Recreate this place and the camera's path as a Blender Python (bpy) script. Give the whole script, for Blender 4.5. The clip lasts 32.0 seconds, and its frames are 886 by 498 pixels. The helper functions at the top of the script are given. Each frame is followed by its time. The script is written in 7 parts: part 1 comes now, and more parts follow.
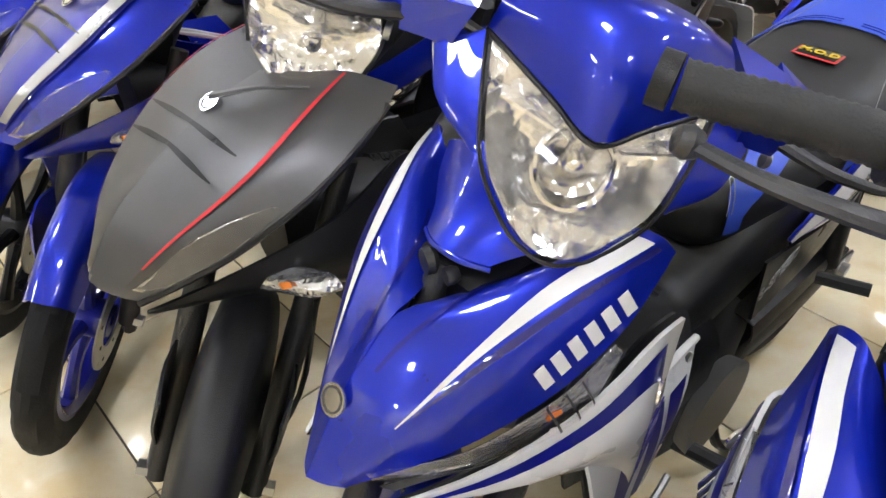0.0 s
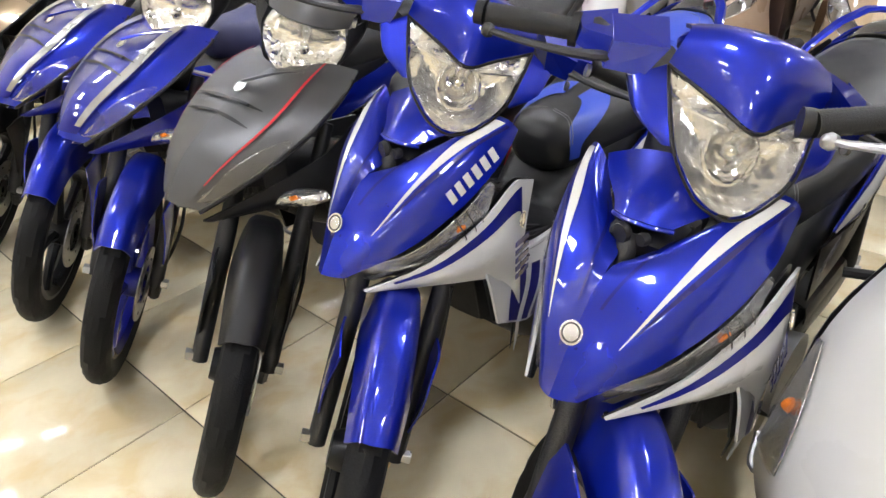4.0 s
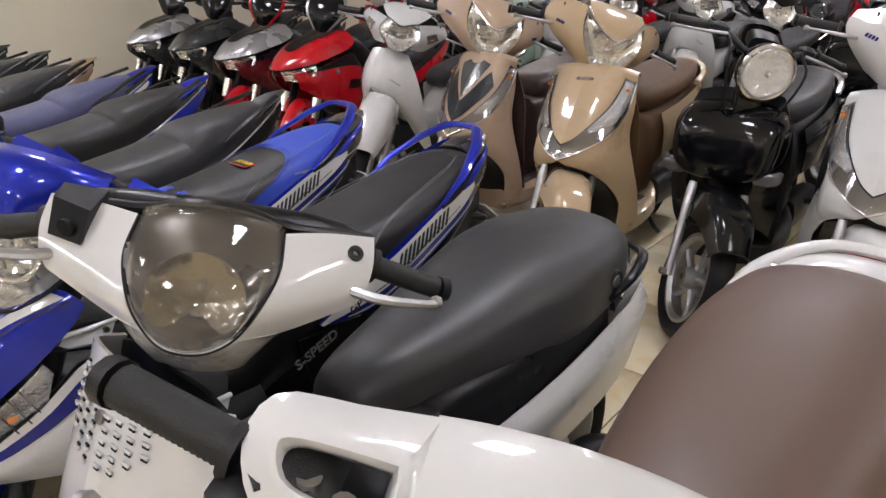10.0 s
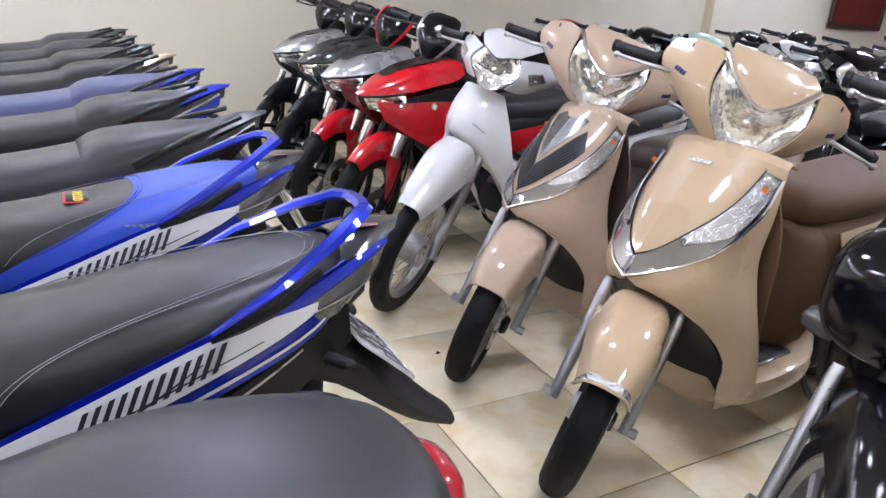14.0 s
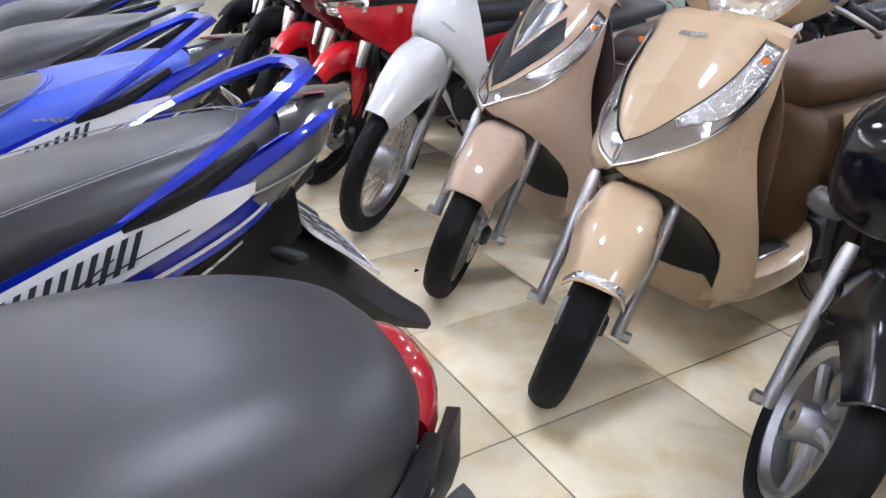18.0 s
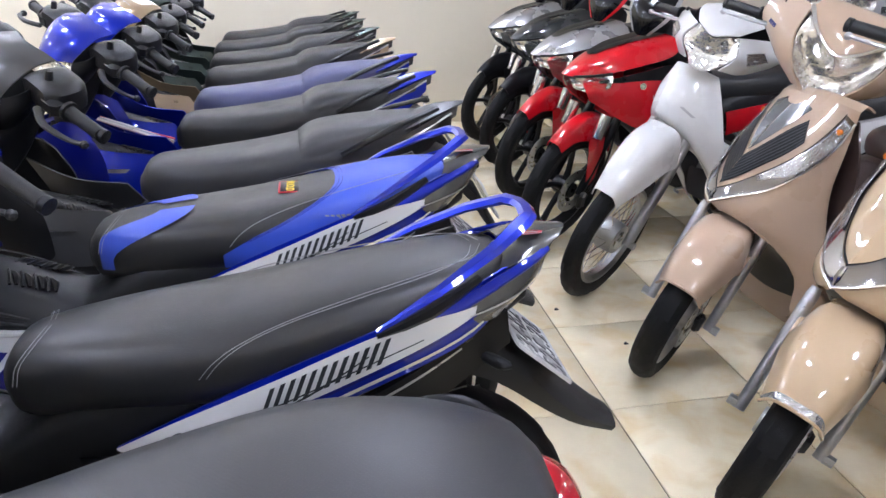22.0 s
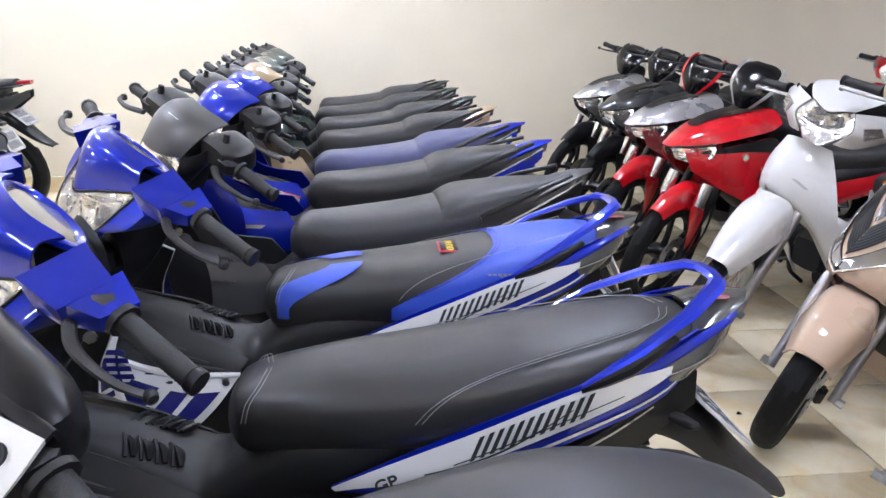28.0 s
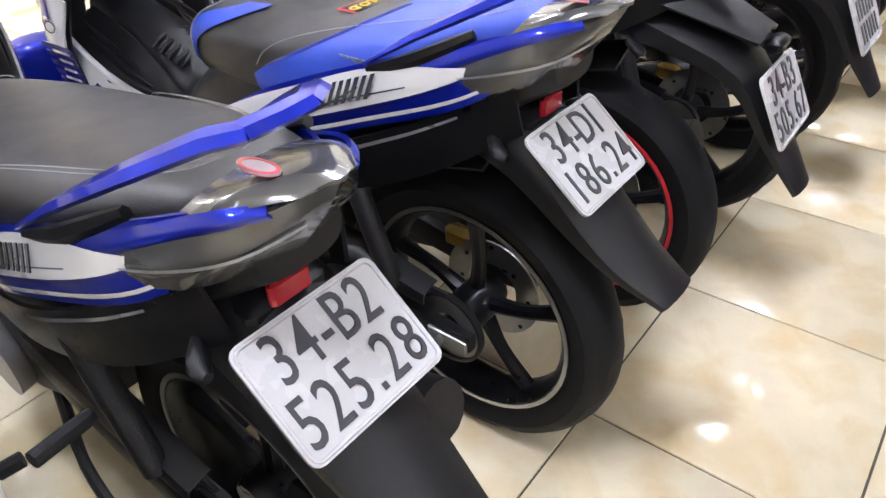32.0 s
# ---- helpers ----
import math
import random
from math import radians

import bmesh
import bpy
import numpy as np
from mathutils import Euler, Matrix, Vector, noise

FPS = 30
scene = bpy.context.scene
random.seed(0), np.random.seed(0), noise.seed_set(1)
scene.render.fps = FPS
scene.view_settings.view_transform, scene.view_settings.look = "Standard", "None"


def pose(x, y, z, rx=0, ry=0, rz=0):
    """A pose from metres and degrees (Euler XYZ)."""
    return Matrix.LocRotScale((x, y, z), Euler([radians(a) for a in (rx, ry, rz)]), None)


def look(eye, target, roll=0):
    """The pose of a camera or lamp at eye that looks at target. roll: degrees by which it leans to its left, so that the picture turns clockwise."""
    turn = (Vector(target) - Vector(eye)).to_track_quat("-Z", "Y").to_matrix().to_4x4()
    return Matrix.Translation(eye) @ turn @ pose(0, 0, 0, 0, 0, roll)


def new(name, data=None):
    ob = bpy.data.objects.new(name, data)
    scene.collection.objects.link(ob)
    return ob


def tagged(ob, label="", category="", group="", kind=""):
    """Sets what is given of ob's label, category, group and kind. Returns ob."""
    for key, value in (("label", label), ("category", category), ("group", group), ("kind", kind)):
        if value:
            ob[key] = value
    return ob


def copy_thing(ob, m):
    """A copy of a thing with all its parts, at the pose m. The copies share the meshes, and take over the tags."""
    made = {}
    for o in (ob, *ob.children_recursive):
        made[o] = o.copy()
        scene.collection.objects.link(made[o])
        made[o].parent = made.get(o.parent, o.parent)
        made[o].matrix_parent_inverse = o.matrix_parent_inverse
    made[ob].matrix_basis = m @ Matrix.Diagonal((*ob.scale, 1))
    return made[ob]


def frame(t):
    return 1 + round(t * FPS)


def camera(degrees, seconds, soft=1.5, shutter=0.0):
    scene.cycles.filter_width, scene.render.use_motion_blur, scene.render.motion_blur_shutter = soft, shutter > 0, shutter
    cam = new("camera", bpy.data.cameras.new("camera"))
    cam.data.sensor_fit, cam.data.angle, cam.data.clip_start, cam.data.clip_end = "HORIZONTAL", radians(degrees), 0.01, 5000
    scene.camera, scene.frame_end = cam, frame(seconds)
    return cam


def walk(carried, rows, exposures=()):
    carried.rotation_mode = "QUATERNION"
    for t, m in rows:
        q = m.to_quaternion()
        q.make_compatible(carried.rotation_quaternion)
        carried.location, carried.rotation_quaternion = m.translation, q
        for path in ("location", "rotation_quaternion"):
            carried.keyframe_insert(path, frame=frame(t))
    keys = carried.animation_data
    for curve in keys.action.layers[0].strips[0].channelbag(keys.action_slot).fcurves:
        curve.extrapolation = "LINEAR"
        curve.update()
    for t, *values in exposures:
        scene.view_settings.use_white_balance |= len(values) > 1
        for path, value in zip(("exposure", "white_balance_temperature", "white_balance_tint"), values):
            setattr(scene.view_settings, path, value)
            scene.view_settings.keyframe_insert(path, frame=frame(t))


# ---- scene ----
cam = camera(65.3, 32.0)
PATH = [
    (0, (-2.111, -0.504, 1.266), (-1.049, 0.656, 0.03), -0.7),
    (0.5, (-2.114, -0.536, 1.269), (-0.971, 0.597, 0.082), -0.6),
    (1, (-2.15, -0.632, 1.285), (-0.934, 0.472, 0.144), -0.6),
    (1.5, (-2.215, -0.747, 1.299), (-0.95, 0.378, 0.233), -1.2),
    (2, (-2.273, -0.824, 1.311), (-1.003, 0.331, 0.285), -2.8),
    (2.5, (-2.321, -0.852, 1.318), (-1.034, 0.327, 0.343), -4.2),
    (3, (-2.437, -0.867, 1.304), (-1.141, 0.28, 0.3), -4.2),
    (3.5, (-2.515, -0.882, 1.311), (-1.195, 0.208, 0.276), -1.8),
    (5.5, (-2.555, -1.174, 1.308), (-1.57, 0.263, 0.326), -2.0),
    (6, (-2.542, -1.199, 1.328), (-1.393, 0.189, 0.459), -0.6),
    (6.5, (-2.541, -1.218, 1.358), (-1.266, 0.145, 0.638), -1.2),
    (7, (-2.518, -1.217, 1.379), (-1.137, 0.059, 0.697), -0.2),
    (7.5, (-2.482, -1.254, 1.368), (-1.041, -0.048, 0.681), -1.6),
    (8, (-2.451, -1.428, 1.355), (-1.036, -0.198, 0.658), -1.4),
    (8.5, (-2.429, -1.544, 1.347), (-1.037, -0.339, 0.567), -0.8),
    (9, (-2.338, -1.606, 1.332), (-0.925, -0.44, 0.529), -0.9),
    (9.5, (-2.155, -1.677, 1.337), (-0.711, -0.535, 0.556), 0.9),
    (10, (-1.956, -1.764, 1.341), (-0.775, -0.742, 0.669), -0.8),
    (10.5, (-1.765, -1.864, 1.352), (-0.549, -0.537, 0.48), -0.6),
    (11, (-1.569, -1.851, 1.368), (-0.399, -0.455, 0.543), 1.3),
    (11.5, (-1.399, -1.803, 1.350), (-0.376, -0.591, 0.738), 2.5),
    (12, (-1.241, -1.815, 1.332), (-0.273, -0.228, 0.595), 1.9),
    (12.5, (-1.127, -1.801, 1.315), (-0.489, -0.372, 0.650), 1.1),
    (13, (-1.048, -1.693, 1.293), (-0.181, -0.029, 0.598), 3.5),
    (13.5, (-0.983, -1.633, 1.267), (-0.177, -0.254, 0.685), 4.7),
    (14, (-0.917, -1.578, 1.221), (0.023, 0.048, 0.533), 4.4),
    (14.5, (-0.859, -1.524, 1.158), (-0.086, -0.128, 0.572), 3.2),
    (15, (-0.836, -1.508, 1.099), (0.131, 0.062, 0.322), 1.5),
    (15.5, (-0.832, -1.497, 1.099), (0.13, 0.054, 0.281), 2.9),
    (17.5, (-0.83, -1.492, 1.083), (0.16, 0.026, 0.237), 1.9),
    (18, (-0.834, -1.491, 1.084), (0.123, 0.044, 0.23), 2.2),
    (18.5, (-0.859, -1.497, 1.146), (-0.055, 0.106, 0.26), 1.5),
    (19, (-0.927, -1.58, 1.253), (-0.232, 0.08, 0.379), 2.4),
    (19.5, (-0.977, -1.617, 1.274), (-0.322, 0.078, 0.44), 1.2),
    (20, (-0.998, -1.645, 1.281), (-0.317, 0.057, 0.481), 1.8),
    (20.5, (-1.006, -1.632, 1.281), (-0.282, 0.053, 0.484), 3.5),
    (21, (-1.001, -1.617, 1.289), (-0.301, 0.078, 0.492), 3.9),
    (21.5, (-0.913, -1.598, 1.287), (-0.3, 0.126, 0.479), 3.3),
    (22, (-0.845, -1.609, 1.297), (-0.492, 0.187, 0.491), 0.6),
    (22.5, (-0.811, -1.595, 1.312), (-0.606, 0.256, 0.583), -1.0),
    (23, (-0.752, -1.584, 1.315), (-0.589, 0.274, 0.592), -3.6),
    (23.5, (-0.719, -1.559, 1.317), (-0.564, 0.281, 0.548), -6.4),
    (24, (-0.722, -1.567, 1.312), (-0.594, 0.278, 0.552), -7.6),
    (24.5, (-0.774, -1.561, 1.319), (-0.557, 0.28, 0.569), -5.0),
    (26.5, (-1.062, -1.618, 1.291), (-0.583, 0.161, 0.512), 2.7),
    (27, (-1.054, -1.638, 1.316), (-0.571, 0.168, 0.605), 2.4),
    (27.5, (-1.063, -1.646, 1.329), (-0.576, 0.194, 0.714), 2.3),
    (28, (-1.1, -1.639, 1.316), (-0.867, 0.241, 0.675), 1.0),
    (28.5, (-1.118, -1.632, 1.303), (-0.971, 0.232, 0.594), 1.8),
    (29, (-1.049, -1.623, 1.307), (-0.885, 0.22, 0.548), 2.0),
    (29.5, (-0.775, -1.604, 1.281), (-0.852, 0.224, 0.472), -0.9),
    (30, (-0.443, -1.536, 1.23), (-0.565, 0.206, 0.255), -2.2),
    (30.5, (-0.316, -1.378, 1.193), (-0.591, 0.315, 0.165), -0.7),
    (31, (-0.21, -1.159, 1.184), (-0.713, 0.476, 0.147), 3.0),
    (31.5, (-0.118, -0.96, 1.158), (-1.039, 0.442, 0.068), 0.2),
    (32, (-0.101, -0.906, 1.139), (-1.136, 0.325, -0.049), -3.3),
]
EXPOSURES = [(0, -0.25, 6380, 13), (1, -0.23, 6480, 13), (2, -0.35, 6500, 13), (3, -0.31, 6480, 13), (6, -0.26, 6450, 13), (7, -0.46, 6450, 13), (8, -0.56, 6450, 13), (9, -0.76, 6500, 13), (10, -0.84, 6550, 18), (11, -0.36, 6350, 18), (12, -0.17, 6050, 18), (13, -0.22, 5800, 18), (14, -0.17, 5740, 18), (20, -0.07, 5720, 18), (21, -0.17, 5730, 18), (24, -0.02, 5800, 18), (28, -0.01, 5780, 18), (30, 0.04, 5850, 18), (31, 0.19, 5850, 18), (32, 0.24, 6100, 18)]
walk(cam, [(t, look(eye, target, roll)) for t, eye, target, roll in PATH], EXPOSURES)

# ---- light ----
world = bpy.data.worlds.new("world")
world.use_nodes = True
world.node_tree.nodes["Background"].inputs[0].default_value = (0.9, 0.93, 1.0, 1)
world.node_tree.nodes["Background"].inputs[1].default_value = 0.02
scene.world = world


# ---- materials ----
def material(name, base, rough=0.5, metal=0.0, coat=0.0, var=0.06, scale=30.0, bump=0.0, bump_scale=300.0, spec=0.5, coat_rough=0.03):
    """Principled surface with colour variation at two scales and fine relief."""
    m = bpy.data.materials.new(name)
    m.use_nodes = True
    nt = m.node_tree
    p = nt.nodes["Principled BSDF"]
    p.inputs["Roughness"].default_value = rough
    p.inputs["Metallic"].default_value = metal
    p.inputs["Coat Weight"].default_value = coat
    p.inputs["Coat Roughness"].default_value = coat_rough
    p.inputs["Specular IOR Level"].default_value = spec
    tc = nt.nodes.new("ShaderNodeTexCoord")
    n1 = nt.nodes.new("ShaderNodeTexNoise")
    n1.inputs["Scale"].default_value = scale
    n1.inputs["Detail"].default_value = 6
    n2 = nt.nodes.new("ShaderNodeTexNoise")
    n2.inputs["Scale"].default_value = scale / 8
    n2.inputs["Detail"].default_value = 3
    for n in (n1, n2):
        nt.links.new(tc.outputs["Object"], n.inputs["Vector"])
    add = nt.nodes.new("ShaderNodeMath")
    nt.links.new(n1.outputs["Fac"], add.inputs[0])
    nt.links.new(n2.outputs["Fac"], add.inputs[1])
    ramp = nt.nodes.new("ShaderNodeMapRange")
    ramp.inputs["From Min"].default_value = 0.6
    ramp.inputs["From Max"].default_value = 1.4
    nt.links.new(add.outputs[0], ramp.inputs["Value"])
    mix = nt.nodes.new("ShaderNodeMix")
    mix.data_type = "RGBA"
    mix.inputs["A"].default_value = (*[c * (1 - var) for c in base], 1)
    mix.inputs["B"].default_value = (*[min(1, c * (1 + var)) for c in base], 1)
    nt.links.new(ramp.outputs["Result"], mix.inputs["Factor"])
    nt.links.new(mix.outputs["Result"], p.inputs["Base Color"])
    rr = nt.nodes.new("ShaderNodeMapRange")
    rr.inputs["From Min"].default_value, rr.inputs["From Max"].default_value = 0.6, 1.4
    rr.inputs["To Min"].default_value, rr.inputs["To Max"].default_value = max(0.0, rough - 0.05), min(1, rough + 0.08)
    nt.links.new(add.outputs[0], rr.inputs["Value"])
    nt.links.new(rr.outputs["Result"], p.inputs["Roughness"])
    if bump:
        nb = nt.nodes.new("ShaderNodeTexNoise")
        nb.inputs["Scale"].default_value = bump_scale
        nb.inputs["Detail"].default_value = 4
        nt.links.new(tc.outputs["Object"], nb.inputs["Vector"])
        b = nt.nodes.new("ShaderNodeBump")
        b.inputs["Strength"].default_value = bump
        b.inputs["Distance"].default_value = 0.002
        nt.links.new(nb.outputs["Fac"], b.inputs["Height"])
        nt.links.new(b.outputs["Normal"], p.inputs["Normal"])
    return m


def paint(name, base, metal=0.0, rough=0.28):
    return material(name, base, rough, metal, 1.0, 0.02, 9, spec=0.2)


def weave(name, base, scale=330.0):
    """Vinyl with a fine woven relief."""
    m = material(name, base, 0.43, 0, 0, 0.1, 18, spec=0.55)
    nt = m.node_tree
    tc = nt.nodes.new("ShaderNodeTexCoord")
    ck = nt.nodes.new("ShaderNodeTexChecker")
    ck.inputs["Scale"].default_value = scale
    b = nt.nodes.new("ShaderNodeBump")
    b.inputs["Strength"].default_value = 0.6
    b.inputs["Distance"].default_value = 0.001
    nt.links.new(tc.outputs["Object"], ck.inputs["Vector"])
    nt.links.new(ck.outputs["Fac"], b.inputs["Height"])
    nt.links.new(b.outputs["Normal"], nt.nodes["Principled BSDF"].inputs["Normal"])
    return m


def clear(name, tint=(1, 1, 1), gloss=0.04):
    """Thin clear plastic: see-through with a mirror gloss on it."""
    m = bpy.data.materials.new(name)
    m.use_nodes = True
    nt = m.node_tree
    nt.nodes.remove(nt.nodes["Principled BSDF"])
    t = nt.nodes.new("ShaderNodeBsdfTransparent")
    t.inputs[0].default_value = (*tint, 1)
    g = nt.nodes.new("ShaderNodeBsdfGlossy")
    g.inputs["Roughness"].default_value = gloss
    lw = nt.nodes.new("ShaderNodeLayerWeight")
    lw.inputs[0].default_value = 0.5
    pw = nt.nodes.new("ShaderNodeMath")
    pw.operation = "POWER"
    pw.inputs[1].default_value = 4.0
    nt.links.new(lw.outputs["Facing"], pw.inputs[0])
    f = nt.nodes.new("ShaderNodeMath")
    f.operation = "MULTIPLY_ADD"
    f.inputs[1].default_value, f.inputs[2].default_value = 0.55, 0.035
    nt.links.new(pw.outputs[0], f.inputs[0])
    mx = nt.nodes.new("ShaderNodeMixShader")
    nt.links.new(f.outputs[0], mx.inputs[0])
    nt.links.new(t.outputs[0], mx.inputs[1])
    nt.links.new(g.outputs[0], mx.inputs[2])
    nt.links.new(mx.outputs[0], nt.nodes["Material Output"].inputs[0])
    return m


def faceted(name, base, scale=60.0, rough=0.08, strength=0.9, metal=1.0):
    """Chromed reflector cut into facets."""
    m = material(name, base, rough, metal, 0, 0.1, 40)
    nt = m.node_tree
    tc = nt.nodes.new("ShaderNodeTexCoord")
    v = nt.nodes.new("ShaderNodeTexVoronoi")
    v.inputs["Scale"].default_value = scale
    b = nt.nodes.new("ShaderNodeBump")
    b.inputs["Strength"].default_value = strength
    b.inputs["Distance"].default_value = 0.01
    nt.links.new(tc.outputs["Object"], v.inputs["Vector"])
    nt.links.new(v.outputs["Distance"], b.inputs["Height"])
    nt.links.new(b.outputs["Normal"], nt.nodes["Principled BSDF"].inputs["Normal"])
    return m


BLUE = paint("blue_pearl_paint", (0.005, 0.018, 0.36), 0.55, 0.30)
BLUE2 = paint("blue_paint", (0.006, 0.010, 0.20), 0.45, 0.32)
NAVY = paint("navy_decal", (0.010, 0.010, 0.12))
WHITE = paint("white_paint", (0.62, 0.62, 0.615))
SILVER = paint("silver_paint", (0.42, 0.42, 0.43), 0.6)
GREY = material("matt_grey_paint", (0.085, 0.085, 0.087), 0.36, 0.55, 0.0, 0.08, 20, spec=0.3)
DARK = paint("dark_grey_paint", (0.035, 0.038, 0.04), 0.3)
BLACKP = material("gloss_black_paint", (0.004, 0.004, 0.005), 0.12, 0, 0, 0.1, 12, spec=0.45)
GREEN = paint("dark_green_paint", (0.035, 0.05, 0.045), 0.4)
TAN = paint("tan_gold_paint", (0.36, 0.27, 0.17), 0.4)
RED = paint("red_paint", (0.52, 0.004, 0.012))
BEIGE = paint("beige_paint", (0.47, 0.345, 0.215))
ROSE = paint("rose_beige_paint", (0.47, 0.345, 0.25))
TEAL = paint("pale_green_paint", (0.50, 0.66, 0.56))
MAROON = paint("maroon_paint", (0.12, 0.01, 0.015))
PLASTIC = material("black_plastic", (0.007, 0.007, 0.008), 0.38, 0, 0, 0.15, 40, 0.3, 700, 0.38)
SATIN = material("satin_black", (0.005, 0.005, 0.006), 0.3, 0, 0, 0.15, 40, spec=0.22)
BROWN = material("brown_plastic", (0.10, 0.054, 0.025), 0.52, 0, 0.0, 0.1, 30, 0.2, 600, 0.3)
DBROWN = material("dark_brown_plastic", (0.055, 0.033, 0.028), 0.4, 0, 0.2, 0.1, 30, 0.2, 600)
RUBBER = material("tyre_rubber", (0.0085, 0.0085, 0.009), 0.62, 0, 0, 0.25, 25, 0.4, 250, 0.18)
GRIPM = material("grip_rubber", (0.012, 0.012, 0.0125), 0.6, 0, 0, 0.2, 40, 0.4, 500)
SEAT = weave("black_vinyl", (0.011, 0.011, 0.012))
SEATG = weave("grey_vinyl", (0.025, 0.025, 0.0275))
SEATB = weave("blue_vinyl", (0.03, 0.075, 0.50))
SEATSLATE = weave("slate_blue_vinyl", (0.06, 0.065, 0.16))
SEATBR = weave("brown_vinyl", (0.105, 0.062, 0.045))
# chrome with the reflection of dark surroundings put into its base colour
DCHROME = material("chrome_dark_reflection", (0.40, 0.40, 0.44), 0.08, 1.0, 0, 0.05, 30)
CHROME = material("chrome", (0.82, 0.82, 0.83), 0.14, 1.0, 0, 0.05, 30)
ALU = material("cast_aluminium", (0.45, 0.45, 0.46), 0.35, 1.0, 0, 0.12, 40, 0.3, 400)
STEEL = material("brushed_steel", (0.4, 0.4, 0.4), 0.3, 1.0, 0, 0.1, 60)
DMETAL = material("dark_metal", (0.05, 0.05, 0.052), 0.45, 0.8, 0, 0.2, 40, 0.4, 300)
GOLD = material("gold_anodised", (0.55, 0.36, 0.10), 0.3, 1.0, 0, 0.1, 40)
REFL = faceted("headlamp_reflector", (0.93, 0.93, 0.94), 60, 0.14, 0.16, 0.9)
REFLF = faceted("headlamp_reflector_fluted", (0.92, 0.92, 0.92), 70, 0.2, 0.5, 0.5)
REFLS = faceted("lamp_reflector_fine", (0.52, 0.52, 0.53), 140, 0.2, 0.2, 0.85)
LENS = clear("clear_lens")
SMOKE = clear("smoked_lens", (0.74, 0.725, 0.70))
GREYLENS = material("grey_tail_lens", (0.10, 0.10, 0.097), 0.20, 0.35, 0.7, 0.35, 25)
REDLENS = paint("red_lens", (0.33, 0.010, 0.018), 0.0, 0.12)
AMBER = paint("amber_lens", (0.75, 0.2, 0.03), 0.0, 0.12)
PLATEM = material("plate_enamel", (0.50, 0.50, 0.50), 0.25, 0.0, 0.3, 0.06, 20)
INK = material("black_ink", (0.05, 0.05, 0.055), 0.4)
YELLOW = material("yellow_print", (0.75, 0.55, 0.04), 0.5)
THREAD = material("white_thread", (0.25, 0.25, 0.26), 0.7)
REDLINE = material("red_trim", (0.5, 0.02, 0.03), 0.4)
PINK = material("pink_decal", (0.36, 0.26, 0.30), 0.4)

# ---- mesh helpers ----
XF = [Matrix()]


def part(name, vf, mat, parent, label="", sharp=38):
    """One mesh object under a thing or part."""
    verts, faces = vf
    v = np.asarray(verts, dtype=float).reshape(-1, 3)
    m = np.array(XF[-1])
    v = v @ m[:3, :3].T + m[:3, 3]
    me = bpy.data.meshes.new(name)
    me.from_pydata(v.tolist(), [], [tuple(int(i) for i in f) for f in faces])
    bm = bmesh.new()
    bm.from_mesh(me)
    bmesh.ops.recalc_face_normals(bm, faces=bm.faces)
    bm.to_mesh(me)
    bm.free()
    me.materials.append(mat)
    me.polygons.foreach_set("use_smooth", [True] * len(me.polygons))
    me.set_sharp_from_angle(angle=radians(sharp))
    ob = new(name, me)
    ob.parent = parent
    if label:
        ob["label"] = label
    return ob


def join(*vfs):
    V, F, n = [], [], 0
    for verts, faces in vfs:
        V += [tuple(v) for v in verts]
        F += [tuple(i + n for i in f) for f in faces]
        n += len(verts)
    return V, F


def curve(P, t):
    """Catmull-Rom through the rows of P at t in 0..1."""
    P = np.asarray(P, dtype=float)
    n = len(P) - 1
    s = min(max(t, 0.0), 1.0) * n
    i = min(int(s), n - 1)
    f = s - i
    a, b = P[i], P[i + 1]
    p0 = P[i - 1] if i > 0 else 2 * a - b
    p3 = P[i + 2] if i + 2 <= n else 2 * b - a
    return 0.5 * (2 * a + (b - p0) * f + (2 * p0 - 5 * a + 4 * b - p3) * f * f + (3 * a - p0 - 3 * b + p3) * f ** 3)


def mirror(rows):
    return [[(x, -y, z) for x, y, z in r] for r in rows]


def wide(rows):
    """Rows given on one side of the centre line, completed to the other side."""
    out = []
    for r in rows:
        r = list(r) if abs(r[0][1]) <= abs(r[-1][1]) else list(reversed(r))
        out.append([(x, -y, z) for x, y, z in reversed(r) if abs(y) > 1e-6] + r)
    return out


WEIGHTS = {}


def weights(n, m):
    """Spline weights of n points at m + 1 even steps."""
    if (n, m) not in WEIGHTS:
        WEIGHTS[n, m] = np.array([curve(np.eye(n), i / m) for i in range(m + 1)])
    return WEIGHTS[n, m]


def surface(rows):
    R = np.asarray(rows, dtype=float)
    return lambda u, v: curve([curve(r, u) for r in R], v)


def normal(S, u, v, inside):
    e = 0.01
    a = S(min(u + e, 1), v) - S(max(u - e, 0), v)
    b = S(u, min(v + e, 1)) - S(u, max(v - e, 0))
    n = np.cross(a, b)
    n = n / (np.linalg.norm(n) + 1e-9)
    return n if np.dot(n, S(u, v) - np.asarray(inside)) > 0 else -n


